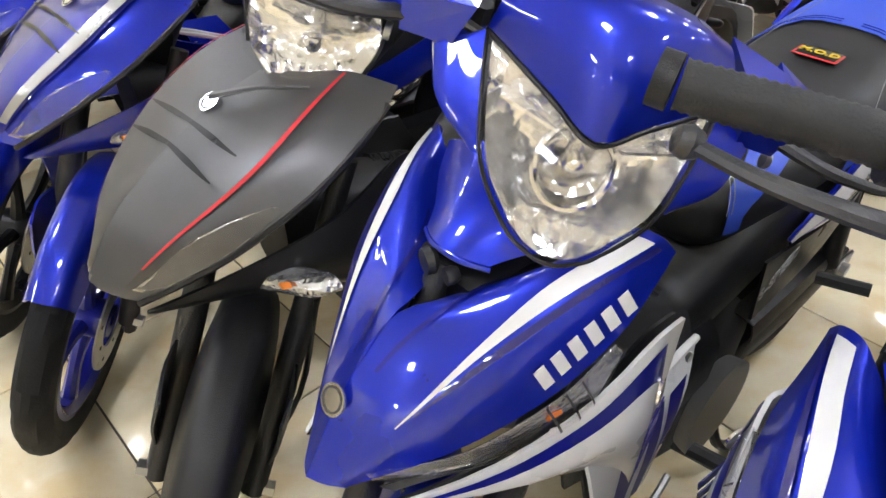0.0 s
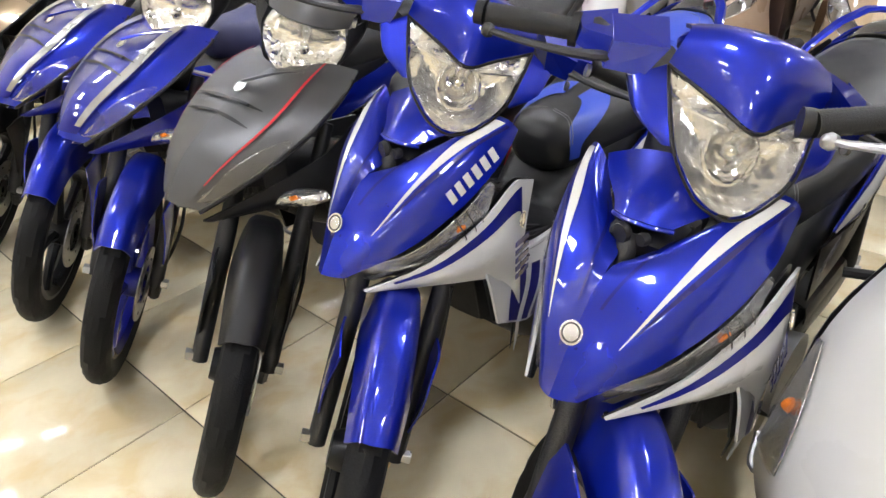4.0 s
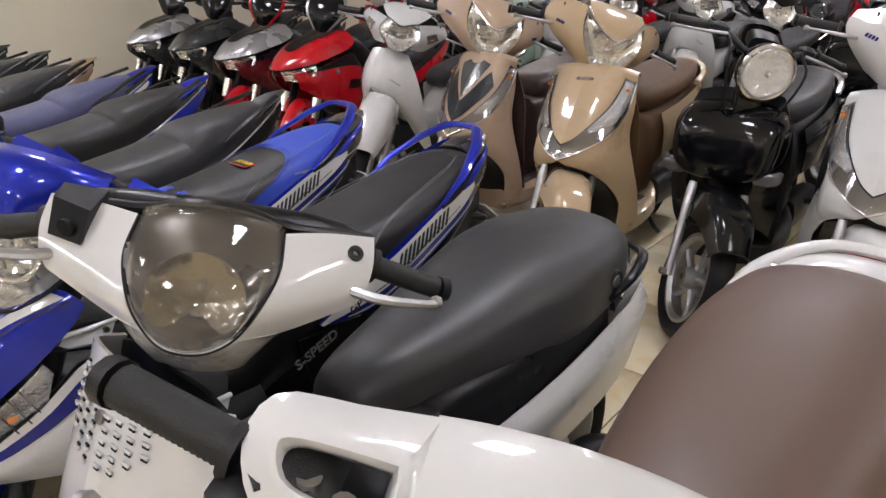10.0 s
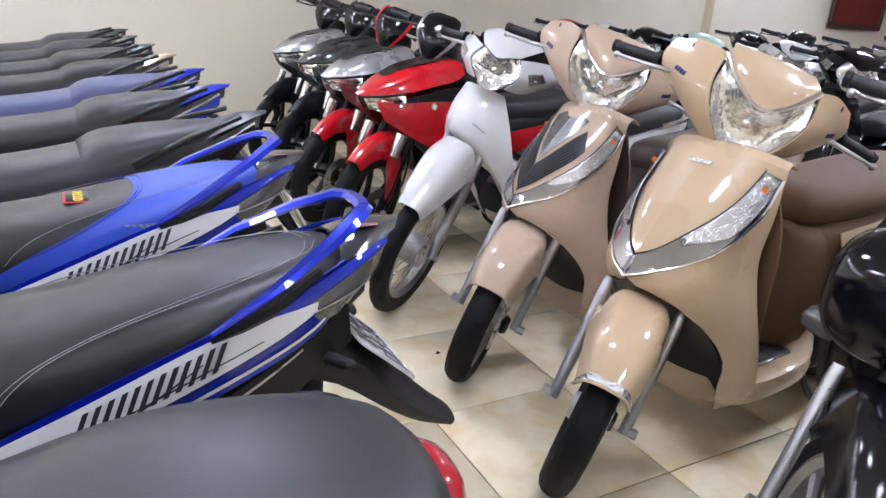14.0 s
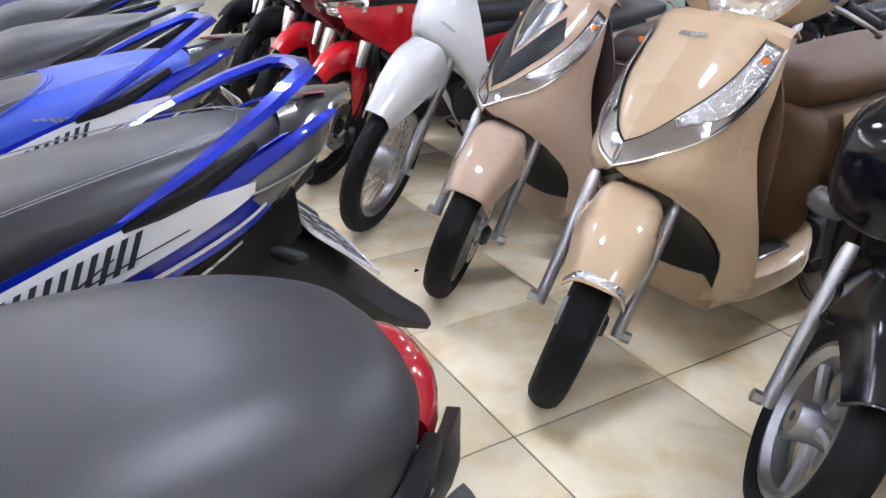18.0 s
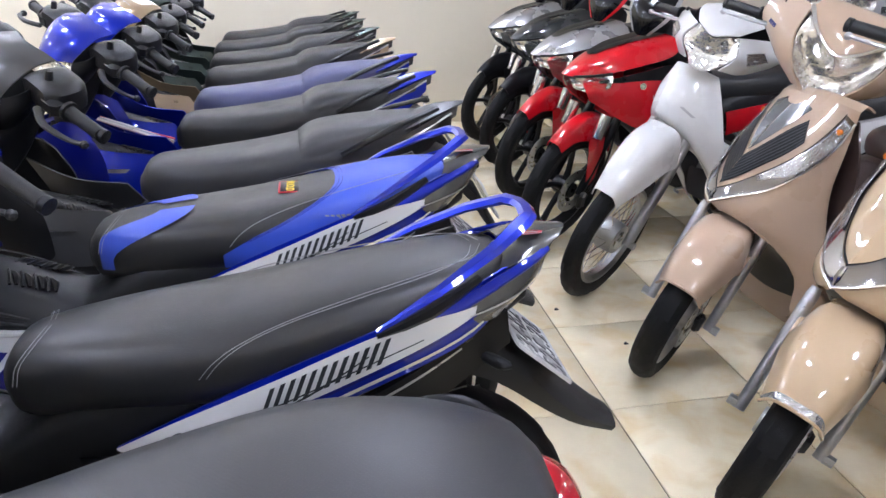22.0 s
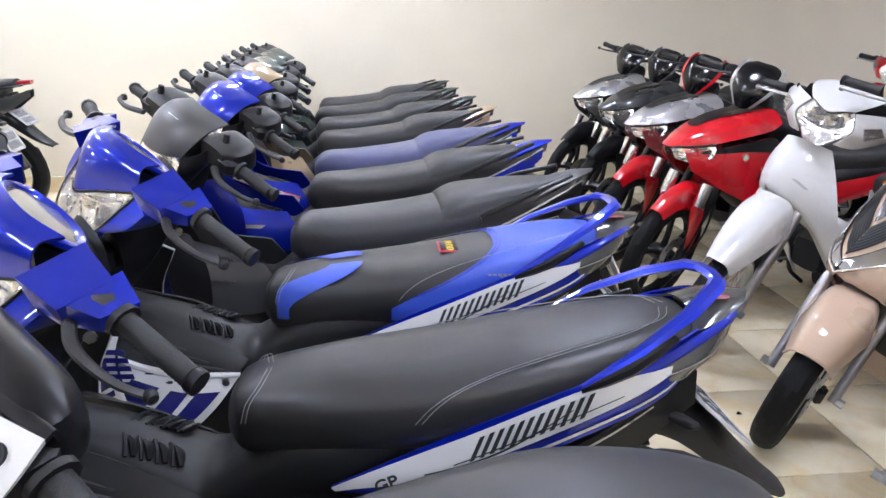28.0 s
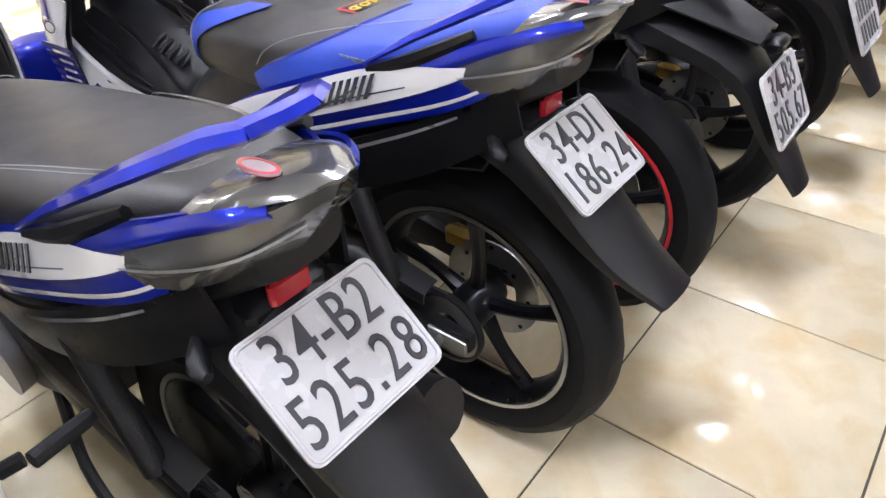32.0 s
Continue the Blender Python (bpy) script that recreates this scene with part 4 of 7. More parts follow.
        tl = m([[(-0.06, 0.121, 0.775), (-0.063, 0.122, 0.770), (-0.066, 0.12, 0.765)], [(-0.15, 0.104, 0.818), (-0.155, 0.107, 0.793), (-0.15, 0.099, 0.764)], [(-0.235, 0.066, 0.848), (-0.225, 0.067, 0.812), (-0.195, 0.058, 0.772)], [(-0.287, 0.0, 0.872), (-0.264, 0.0, 0.835), (-0.217, 0, 0.778)]])
        part("lamp_rib", decal(tl, [(0.46, 0.08), (0.48, 0.5), (0.45, 0.92)], [(0.52, 0.08), (0.54, 0.5), (0.52, 0.92)], 10, 0.002, (-0.15, 0, 0.8)), SILVER, b)
        part("tail_lamp", patch(tl, 8, 10, 0.004, (-0.15, 0, 0.8)), GREYLENS, b, "silver-grey tail lamp")
        fin = m([[(0.0, 0.134, 0.775), (-0.01, 0.136, 0.765), (-0.02, 0.132, 0.755)], [(-0.11, 0.112, 0.818), (-0.12, 0.116, 0.806), (-0.12, 0.110, 0.797)], [(-0.21, 0.078, 0.856), (-0.215, 0.082, 0.846), (-0.215, 0.078, 0.838)], [(-0.25, 0.045, 0.862), (-0.255, 0.05, 0.856), (-0.255, 0.046, 0.85)]])
        part("tail_fin", patch(fin, 6, 12, 0.005, (-0.1, 0, 0.75)), BLUE, b, "blue fin above the tail lamp")
        part("side_reflector", box(1.20 - 0.09, s * 0.045, 0.57, 0.02, 0.012, 0.05, 0.004), CHROME, b)
    part("grab_rail_bridge", tube([(-0.220, 0.034, 0.908), (-0.224, 0, 0.909), (-0.220, -0.034, 0.908)], 0.0145, 6, 1, 0.55), BLUE, b)
    part("tail_sticker", moved(lathe([(0.0, -0.001), (0.022, -0.001), (0.022, 0.001), (0.0, 0.001)], 0, 0, 20), Matrix.Translation((-0.225, 0.028, 0.8775)) @ Matrix.Rotation(radians(104), 4, "X") @ Matrix.Diagonal((1, 1, 0.6, 1))), PINK, b, "oval printed sticker")
    part("sticker_ring", moved(lathe([(0.017, -0.0016), (0.0215, -0.0016), (0.0215, 0.0016), (0.017, 0.0016)], 0, 0, 20), Matrix.Translation((-0.225, 0.028, 0.8775)) @ Matrix.Rotation(radians(104), 4, "X") @ Matrix.Diagonal((1, 1, 0.6, 1))), REDLINE, b)
    tt = [[(-0.18, 0.0, 0.860), (-0.177, 0.05, 0.853), (-0.165, 0.078, 0.835)], [(-0.24, 0, 0.876), (-0.235, 0.045, 0.87), (-0.225, 0.065, 0.855)], [(-0.292, 0, 0.878), (-0.285, 0.015, 0.876), (-0.275, 0.03, 0.868)]]
    part("tail_lamp_top", patch(wide(tt), 10, 8, 0.004, (-0.2, 0, 0.7)), GREYLENS, b)
    badge(b, [[(1.174, -0.03, 0.704), (1.178, 0, 0.706), (1.174, 0.03, 0.704)], [(1.130, -0.03, 0.772), (1.134, 0, 0.774), (1.130, 0.03, 0.772)]], 0.5, 0.5, 0.017)
    bib = [[(0.90, 0, 0.905), (0.90, 0.06, 0.90), (0.895, 0.118, 0.876)], [(0.945, 0, 0.888), (0.942, 0.045, 0.884), (0.935, 0.092, 0.862)], [(0.985, 0, 0.868), (0.98, 0.03, 0.866), (0.968, 0.062, 0.850)], [(1.012, 0, 0.848), (1.008, 0.022, 0.846), (0.995, 0.045, 0.842)]]
    part("bib_lip", tube([(0.994, 0.046, 0.838), (1.008, 0.022, 0.842), (1.012, 0, 0.844), (1.008, -0.022, 0.842), (0.994, -0.046, 0.838)], 0.004, 6), BLUE, b)
    part("centre_bib", patch(wide(bib), 10, 6, 0.005), BLUE, b)
    part("intake", box(0.955, 0, 0.80, 0.12, 0.10, 0.06, 0.012), SATIN, b)
    for y, r in ((-0.016, 0.014), (0.016, 0.009)):
        part("bib_knob", moved(lathe([(0.0, -0.008), (r, -0.008), (r * 1.1, 0.0), (r * 0.8, 0.006), (0.0, 0.006)], 0, 0, 14), Matrix.Translation((1.016, y, 0.826)) @ Matrix.Rotation(radians(70), 4, "Z")), DMETAL, b)
    if seat_style == "plain":
        se = seat(b, SEAT_SPORT, SEAT, "seat", "black woven vinyl seat with white stitching")
    else:
        se = seat(b, SEAT_SPORT, SEAT, "seat", "black vinyl seat with blue front and rear panels")
        part("seat_rear_panel", seat_skin(SEAT_SPORT, -25, 205, lambda k: 0.30 - 0.24 * max(k, 0) ** 0.7 if k > 0 else 0.30, lambda k: -0.178), SEATB, se, "blue vinyl rear panel", 60)
        for a, c in ((-12, 86), (192, 94)):
            part("seat_front_patch", seat_skin(SEAT_SPORT, a, c, lambda k: 0.552 - 0.12 * max(k, 0) ** 6, lambda k: 0.525 - 0.165 * max(k, 0) ** 1.3, 0.003, 16, 8), SEATB, se, "blue vinyl front panel", 60)
        for s in (1, -1):
            for d in (0.008, 0.016):
                q = [(0.30 - 0.24 * math.sin(radians(a)) ** 0.7 - d, a) for a in (4, 18, 35, 55, 75, 88)]
                part("panel_seam", seat_seam(q, s), BLUE2, se)
        part("seat_label", box(0.16, 0.0, 0.803, 0.05, 0.075, 0.002, 0.0005), REDLINE, se)
        part("label_ground", box(0.16, 0.0, 0.8036, 0.042, 0.066, 0.002, 0.0005), SATIN, se)
        part("label_print", moved(letters("M.O.D", 0.024, 0.0006, 0.0006), Matrix.Translation((0.16, 0, 0.8056)) @ Matrix.Rotation(radians(90), 4, "Z")), YELLOW, se, "M.O.D")
        part("seat_print", moved(slants(5, 0.008, 0.012, 0.003, 0.5), Matrix.Translation((0.06, 0.132, 0.775)) @ Matrix.Rotation(radians(80), 4, "X") @ Matrix.Rotation(radians(180), 4, "Z")), THREAD, se)
    for s in (1, -1):
        for d in ((0.0, 0.010) if seat_style == "plain" else (0.0,)):
            part("stitching", seat_seam([(0.285 - d, 2), (0.262 - d, 16), (0.225 - d, 33), (0.16 - 0.7 * d, 48 - 200 * d), (0.06, 56 - 400 * d), (-0.05, 60 - 400 * d), (-0.125 + d, 68), (-0.15 + 1.5 * d, 88)], s), THREAD, se)
    for d in (0.0, 0.007):
        for s in (1, -1):
            part("nose_seam", seat_seam([(0.52 - d, 88), (0.53 - d, 62), (0.547 - d, 34), (0.555 - d, 8)], s), THREAD, se)
    part("chain_case_lettering", moved(letters("S-SPEED", 0.034, 0.0006, 0.0008), Matrix.Translation((0.435, 0.139, 0.568)) @ Matrix.Rotation(radians(180), 4, "Z") @ Matrix.Rotation(radians(90), 4, "X") @ Matrix.Rotation(radians(17), 4, "Z")), THREAD, b, "S-SPEED")
    if seat_style == "plain":
        part("edition_print", moved(letters("GP", 0.03, 0.0005, 0.0006), Matrix.Translation((0.33, 0.1525, 0.632)) @ Matrix.Rotation(radians(180), 4, "Z") @ Matrix.Rotation(radians(90), 4, "X") @ Matrix.Rotation(radians(20), 4, "Z")), DARK, b, "GP")
    XF.append(st)
    lens = [[(0.965, 0, 0.988), (0.936, 0.045, 0.999), (0.890, 0.108, 1.014)], [(0.995, 0, 0.96), (0.972, 0.052, 0.967), (0.926, 0.099, 0.984)], [(1.012, 0, 0.925), (1.0, 0.047, 0.93), (0.972, 0.08, 0.94)], [(1.017, 0, 0.893), (1.013, 0.022, 0.896), (1.0, 0.044, 0.905)]]
    hd = headlamp(b, wide(lens), (0.88, 0, 0.93), "headlight", LENS, 0.075, None, False, 16)
    part("projector_bowl", loft([(0.925, 0, 0.94, 0.012, 0.012, 2), (0.94, 0, 0.946, 0.026, 0.026, 2), (0.948, 0, 0.948, 0.034, 0.034, 2)], 20, 3, False), CHROME, hd)
    part("projector_ring", tube([(0.945 - 0.45 * 0.036 * math.sin(a), 0.036 * math.cos(a), 0.945 + 0.036 * math.sin(a)) for a in np.linspace(0, 2 * math.pi, 13)], 0.0045, 8, 3), CHROME, hd)
    part("bulb", loft([(0.90, 0, 0.94, 0.015, 0.015, 2), (0.945, 0, 0.948, 0.011, 0.011, 2), (0.953, 0, 0.95, 0.004, 0.004, 2)], 12), CHROME, hd)
    for s in (1, -1):
        part("reflector_shelf", patch((lambda r: r if s > 0 else mirror(r))([[(0.955, 0.03, 0.985), (0.93, 0.085, 0.985)], [(0.935, 0.03, 0.975), (0.905, 0.085, 0.985)]]), 4, 3, 0.003, (0.9, 0, 0.9)), REFL, hd)
    rim = [(0.888, 0.112, 1.016), (0.924, 0.103, 0.984), (0.971, 0.084, 0.939), (1.0, 0.047, 0.902), (1.013, 0.022, 0.892)]
    part("lens_rim", tube(rim + [(1.018, 0, 0.889)] + [(x, -y, z) for x, y, z in reversed(rim)], 0.0022, 6, 5), PLASTIC, b)
    visor = [[(0.886, 0.113, 1.019), (0.936, 0.046, 1.005), (0.968, 0, 0.994)], [(0.884, 0.109, 1.046), (0.924, 0.05, 1.050), (0.946, 0, 1.047)], [(0.866, 0.100, 1.064), (0.897, 0.055, 1.080), (0.910, 0, 1.087)], [(0.832, 0.096, 1.058), (0.858, 0.055, 1.078), (0.866, 0, 1.085)]]
    part("headlight_visor", patch(wide(visor), 16, 12, 0.005, (0.85, 0, 0.95)), BLUE, b, "glossy blue headlight cover")
    part("visor_seal", tube([(0.888, 0.111, 1.016), (0.938, 0.046, 1.002), (0.968, 0, 0.990), (0.938, -0.046, 1.002), (0.888, -0.111, 1.016)], 0.0025, 6, 5), PLASTIC, b)
    for s in (1, -1):
        m = (lambda rows: rows) if s > 0 else mirror
        ch = m([[(0.886, 0.114, 1.016), (0.894, 0.138, 1.003), (0.894, 0.156, 0.99), (0.84, 0.15, 0.98)], [(0.926, 0.104, 0.98), (0.93, 0.123, 0.968), (0.926, 0.139, 0.958), (0.87, 0.125, 0.94)], [(0.966, 0.090, 0.943), (0.962, 0.094, 0.940), (0.952, 0.097, 0.936), (0.925, 0.094, 0.93)]])
        part("headlight_cheek", patch(ch, 10, 10, 0.005, (0.85, 0, 0.95)), BLUE, b)
        k = lambda q: [(x + 0.010, s * y, z + 0.010) for x, y, z in q]
        part("bar_cover", hexa(k([(0.899, 0.128, 1.033), (0.876, 0.193, 1.014), (0.867, 0.189, 0.973), (0.888, 0.140, 0.985)]), k([(0.805, 0.115, 1.045), (0.80, 0.188, 1.026), (0.80, 0.186, 0.978), (0.805, 0.13, 0.985)])), BLUE, b, "angular blue handlebar cover", 20)
        part("bar_cover_tip", hexa(k([(0.868, 0.186, 1.016), (0.868, 0.186, 0.978), (0.79, 0.18, 0.98), (0.785, 0.18, 1.030)]), k([(0.838, 0.229, 1.007), (0.838, 0.229, 0.984), (0.79, 0.229, 0.984), (0.785, 0.229, 1.010)])), BLUE, b, "", 20)
        part("cover_screw", lathe([(0.0, -0.003), (0.009, -0.003), (0.009, 0.003), (0.0, 0.003)], 0.855, 0.965, 10, s * 0.20), STEEL, b)
    part("meter_bezel", tube([(0.832 + 0.040 * math.cos(a), 0.086 * math.sin(a), 1.038 + 0.038 * math.cos(a)) for a in np.linspace(0, 2 * math.pi, 17)], 0.009, 8, 2, 0.8), BLUE, b, "oval blue meter hood")
    part("meter_glass", loft([(0.800, 0, 1.008, 0.05, 0.006, 2), (0.832, 0, 1.039, 0.080, 0.008, 2), (0.864, 0, 1.068, 0.05, 0.006, 2)], 18), GREYLENS, b)
    part("meter_panel", loft([(0.87, 0, 1.025, 0.075, 0.03, 4), (0.82, 0, 0.995, 0.085, 0.028, 4), (0.785, 0, 0.975, 0.06, 0.02, 4)], 14), SATIN, b)
    grips(b, 0.822, 1.004, 0.226, 0.352, 0.026, 0.032)
    XF.pop()
    return b


# ---- beaked sport step-through ----
def racer_b(label, body, second, cover, seat_mat, group, plates, lip=None, fender=None, rim=None, stripe=None, wires=False):
    b = thing("motorbike", label, "motorbike", group)
    st = steering(1.29, 26, 45)
    sport_base(b, steering(1.29, 26, 51), rim or SATIN, SATIN, lip, DMETAL, fender or body, seat_mat=seat_mat, plates=plates, calliper=DMETAL, long=True)
    ins = (0.85, 0, 0.6)
    for s in (1, -1):
        m = (lambda rows: rows) if s > 0 else mirror
        beak = m([[(1.24, 0, 0.69), (1.235, 0.02, 0.684), (1.222, 0.04, 0.677), (1.205, 0.055, 0.668)],
                  [(1.18, 0, 0.765), (1.175, 0.045, 0.76), (1.155, 0.095, 0.756), (1.115, 0.140, 0.736)],
                  [(1.095, 0, 0.822), (1.09, 0.06, 0.822), (1.06, 0.13, 0.824), (1.01, 0.188, 0.802)],
                  [(1.01, 0, 0.864), (1.0, 0.06, 0.868), (0.965, 0.13, 0.876), (0.915, 0.192, 0.856)],
                  [(0.93, 0, 0.885), (0.92, 0.055, 0.892), (0.885, 0.115, 0.900), (0.85, 0.168, 0.886)]])
        part("front_cowl", patch(beak, 12, 14, 0.006, ins), body, b, "pointed beak panel")
        part("beak_plate", decal(beak, [(0.0, 0.03), (0.0, 0.45), (0.0, 0.95)], [(0.62, 0.05), (0.66, 0.45), (0.66, 0.95)], 14, 0.005, ins), second if second is not SILVER else BLUE2, b)
        for v in (0.48, 0.58):
            part("beak_slot", decal(beak, [(0.0, v + 0.03), (0.30, v + 0.01), (0.55, v - 0.03)], [(0.0, v + 0.045), (0.30, v + 0.03), (0.55, v - 0.025)], 8, 0.009, ins), SATIN, b)
        if stripe:
            part("pinstripe", decal(beak, [(0.625, 0.14), (0.665, 0.5), (0.665, 0.97)], [(0.645, 0.14), (0.690, 0.5), (0.684, 0.97)], 14, 0.006, ins), stripe, b)
        if body is BLUE:
            part("beak_stripe", decal(beak, [(0.46, 0.10), (0.50, 0.5), (0.46, 0.96)], [(0.60, 0.10), (0.63, 0.5), (0.62, 0.96)], 14, 0.0062, ins), SILVER, b, "silver beak stripe")
        Q = surface(beak)
        ind = [[tuple(Q(u, v) + 0.004 * normal(Q, u, v, ins)) for u in np.linspace(u0, u1, 3)] for v, u0, u1 in ((0.05, 0.72, 0.99), (0.14, 0.74, 0.99), (0.26, 0.74, 0.985), (0.36, 0.80, 0.97), (0.44, 0.90, 0.96))]
        headlamp(b, ind, (0.95, 0, 0.66), "position_lamp", LENS, 0.003, REFLS, False)
        part("beak_keel", tube([tuple(Q(0.99, v) - np.array((0, 0, 0.004))) for v in (0.0, 0.15, 0.3, 0.5, 0.7, 0.9)], 0.005, 6), PLASTIC, b)
        wing = m([[(1.20, 0.05, 0.64), (1.19, 0.052, 0.635), (1.18, 0.05, 0.63)], [(1.08, 0.12, 0.69), (1.06, 0.13, 0.66), (1.04, 0.12, 0.63)], [(0.96, 0.165, 0.735), (0.93, 0.175, 0.67), (0.91, 0.155, 0.60)], [(0.86, 0.175, 0.79), (0.82, 0.18, 0.68), (0.81, 0.155, 0.54)], [(0.80, 0.155, 0.76), (0.76, 0.16, 0.66), (0.76, 0.145, 0.50)]])
        part("side_cowl", patch(wing, 8, 12, 0.005, (0.9, 0, 0.55)), PLASTIC if body is not BLUE else BLUE2, b)
        fi = part("front_indicator", loft([(1.07, s * 0.11, 0.655, 0.012, 0.012, 2), (1.035, s * 0.15, 0.66, 0.04, 0.016, 2.4), (1.0, s * 0.195, 0.665, 0.02, 0.012, 2)], 12), REFLS, b, "clear front indicator")
        part("amber_bulb", loft([(1.058, s * 0.158, 0.668, 0.006, 0.005, 2), (1.05, s * 0.166, 0.671, 0.006, 0.005, 2)], 8), AMBER, fi)
        side = m([[(0.50, 0.125, 0.60), (0.49, 0.132, 0.56), (0.48, 0.125, 0.52)], [(0.25, 0.138, 0.66), (0.25, 0.146, 0.62), (0.25, 0.138, 0.575)], [(0.03, 0.128, 0.725), (0.02, 0.134, 0.685), (0.01, 0.125, 0.645)], [(-0.16, 0.085, 0.80), (-0.17, 0.088, 0.765), (-0.18, 0.08, 0.735)], [(-0.30, 0.03, 0.86), (-0.30, 0.03, 0.84), (-0.30, 0.025, 0.825)]])
        part("side_panel", patch(side, 8, 14, 0.005, (0.1, 0, 0.65)), SATIN if body is GREY else body, b)
        part("panel_edge", tube([side[1][0], side[2][0], side[3][0], side[4][0]], 0.003, 6), SILVER, b)
        if seat_mat is SEATSLATE:
            part("tail_stripe", decal(side, [(0.1, 0.55), (0.1, 0.75), (0.2, 0.95)], [(0.6, 0.55), (0.6, 0.75), (0.5, 0.95)], 10, 0.002, (0.1, 0, 0.65)), WHITE, b)
        bars("panel_letter", 9, 0.007, 0.024, 0.007, 0.7, on_panel(side, 0.4, 0.42, (0.0, 0.1 * s), 1, (0.1, 0, 0.65)), WHITE, b)
        leg = m([[(0.88, 0.15, 0.74), (0.76, 0.125, 0.68), (0.62, 0.115, 0.66)], [(0.84, 0.16, 0.64), (0.73, 0.145, 0.60), (0.58, 0.13, 0.60)], [(0.80, 0.155, 0.54), (0.68, 0.145, 0.52), (0.54, 0.135, 0.54)]])
        part("leg_panel", patch(leg, 8, 8, 0.005), body, b)
        bars("panel_slash", 4, 0.05, 0.012, -0.042, 1.2, on_panel(leg, 0.5, 0.4, (0.2, 0.0), 1), second, b)
        part("grab_rail", tube([(0.02, s * 0.125, 0.78), (-0.12, s * 0.115, 0.845), (-0.25, s * 0.07, 0.885)], 0.012, 8, 5, 0.6), SATIN, b)
        part("tail_lamp", patch(m([[(-0.14, 0.088, 0.81), (-0.15, 0.085, 0.785)], [(-0.25, 0.055, 0.855), (-0.255, 0.05, 0.825)], [(-0.325, 0.0, 0.875), (-0.32, 0.0, 0.845)]]), 6, 8, 0.004, (-0.15, 0, 0.8)), GREYLENS, b)
    if wires:
        for k, wm in enumerate((PINK, WHITE, PINK, SILVER, BLUE2, WHITE, REDLINE)):
            a = 0.008 * k
            part("wire", tube([(0.83, -0.085 - a, 0.735), (0.76, -0.105 - a, 0.70 + 0.004 * (k % 2)), (0.68, -0.118 - a, 0.665), (0.60, -0.13 - a, 0.635 - 0.004 * (k % 3))], 0.0028, 6), wm, b, "thin coloured wire")
    part("tail_cover", patch(wide([[(-0.16, 0, 0.855), (-0.16, 0.08, 0.83)], [(-0.26, 0, 0.885), (-0.26, 0.05, 0.865)], [(-0.34, 0, 0.89), (-0.335, 0.012, 0.885)]]), 8, 8, 0.004, (-0.2, 0, 0.7)), body, b)
    badge(b, [[(1.08, -0.03, 0.826), (1.085, 0, 0.828), (1.08, 0.03, 0.826)], [(1.0, -0.03, 0.872), (1.005, 0, 0.876), (1.0, 0.03, 0.872)]], 0.5, 0.75, 0.015, ins)
    part("badge_bar", tube([(1.03, 0.012, 0.880), (0.985, 0.06, 0.893), (0.945, 0.11, 0.896)], (0.007, 0.005, 0.002), 6, 4, 0.5), body, b)
    se = seat(b, SEAT_STEP, seat_mat, "seat", "two-level vinyl seat")
    part("seat_hump", loft([(0.13, 0, 0.745, 0.132, 0.066, 3.2), (0.07, 0, 0.775, 0.128, 0.066, 3.2), (-0.08, 0, 0.81, 0.10, 0.05, 3), (-0.20, 0, 0.84, 0.06, 0.028, 2.6)], 20), seat_mat, se, "", 60)
    XF.append(st)
    lens = [[(0.925, 0, 0.985), (0.915, 0.045, 0.985), (0.885, 0.078, 0.985)], [(0.955, 0, 0.95), (0.943, 0.052, 0.952), (0.905, 0.088, 0.955)], [(0.972, 0, 0.905), (0.962, 0.045, 0.91), (0.932, 0.074, 0.916)], [(0.962, 0, 0.868), (0.957, 0.024, 0.87), (0.944, 0.042, 0.876)]]
    headlamp(b, wide(lens), (0.82, 0, 0.93), "headlight", LENS, 0.055, None, True, 20)
    visor = [[(0.927, 0, 0.99), (0.917, 0.048, 0.99), (0.885, 0.084, 0.99)], [(0.895, 0, 1.035), (0.883, 0.055, 1.033), (0.85, 0.098, 1.03)], [(0.84, 0, 1.07), (0.83, 0.06, 1.066), (0.80, 0.10, 1.056)], [(0.765, 0, 1.07), (0.755, 0.06, 1.065), (0.745, 0.09, 1.055)]]
    part("headlight_visor", patch(wide(visor), 12, 10, 0.005, (0.80, 0, 0.95)), cover, b)
    part("visor_stripe", patch(wide([[(0.862, 0.02, 1.058), (0.855, 0.05, 1.055)], [(0.852, 0.02, 1.065), (0.845, 0.05, 1.062)]]), 6, 2, 0.002, (0.85, 0, 0.95)), SILVER, b)
    for s in (1, -1):
        m = (lambda rows: rows) if s > 0 else mirror
        ch = m([[(0.884, 0.086, 0.988), (0.84, 0.12, 1.01), (0.77, 0.12, 1.045)], [(0.903, 0.092, 0.953), (0.85, 0.115, 0.965), (0.79, 0.10, 0.98)], [(0.931, 0.078, 0.915), (0.88, 0.08, 0.90), (0.84, 0.07, 0.905)]])
        part("headlight_cheek", patch(ch, 8, 8, 0.005, (0.85, 0, 0.97)), PLASTIC, b)
        part("bar_cover", loft([(0.83, s * 0.14, 1.01, 0.05, 0.028, 4), (0.80, s * 0.15, 1.01, 0.07, 0.036, 4), (0.75, s * 0.15, 1.01, 0.065, 0.036, 4), (0.73, s * 0.14, 1.01, 0.05, 0.03, 4)], 14), PLASTIC, b)
    mirror_stub(b, 0.80, 1.06)
    grips(b, 0.80, 1.0, 0.225, 0.335, 0.015, 0.015)
    XF.pop()
    return b


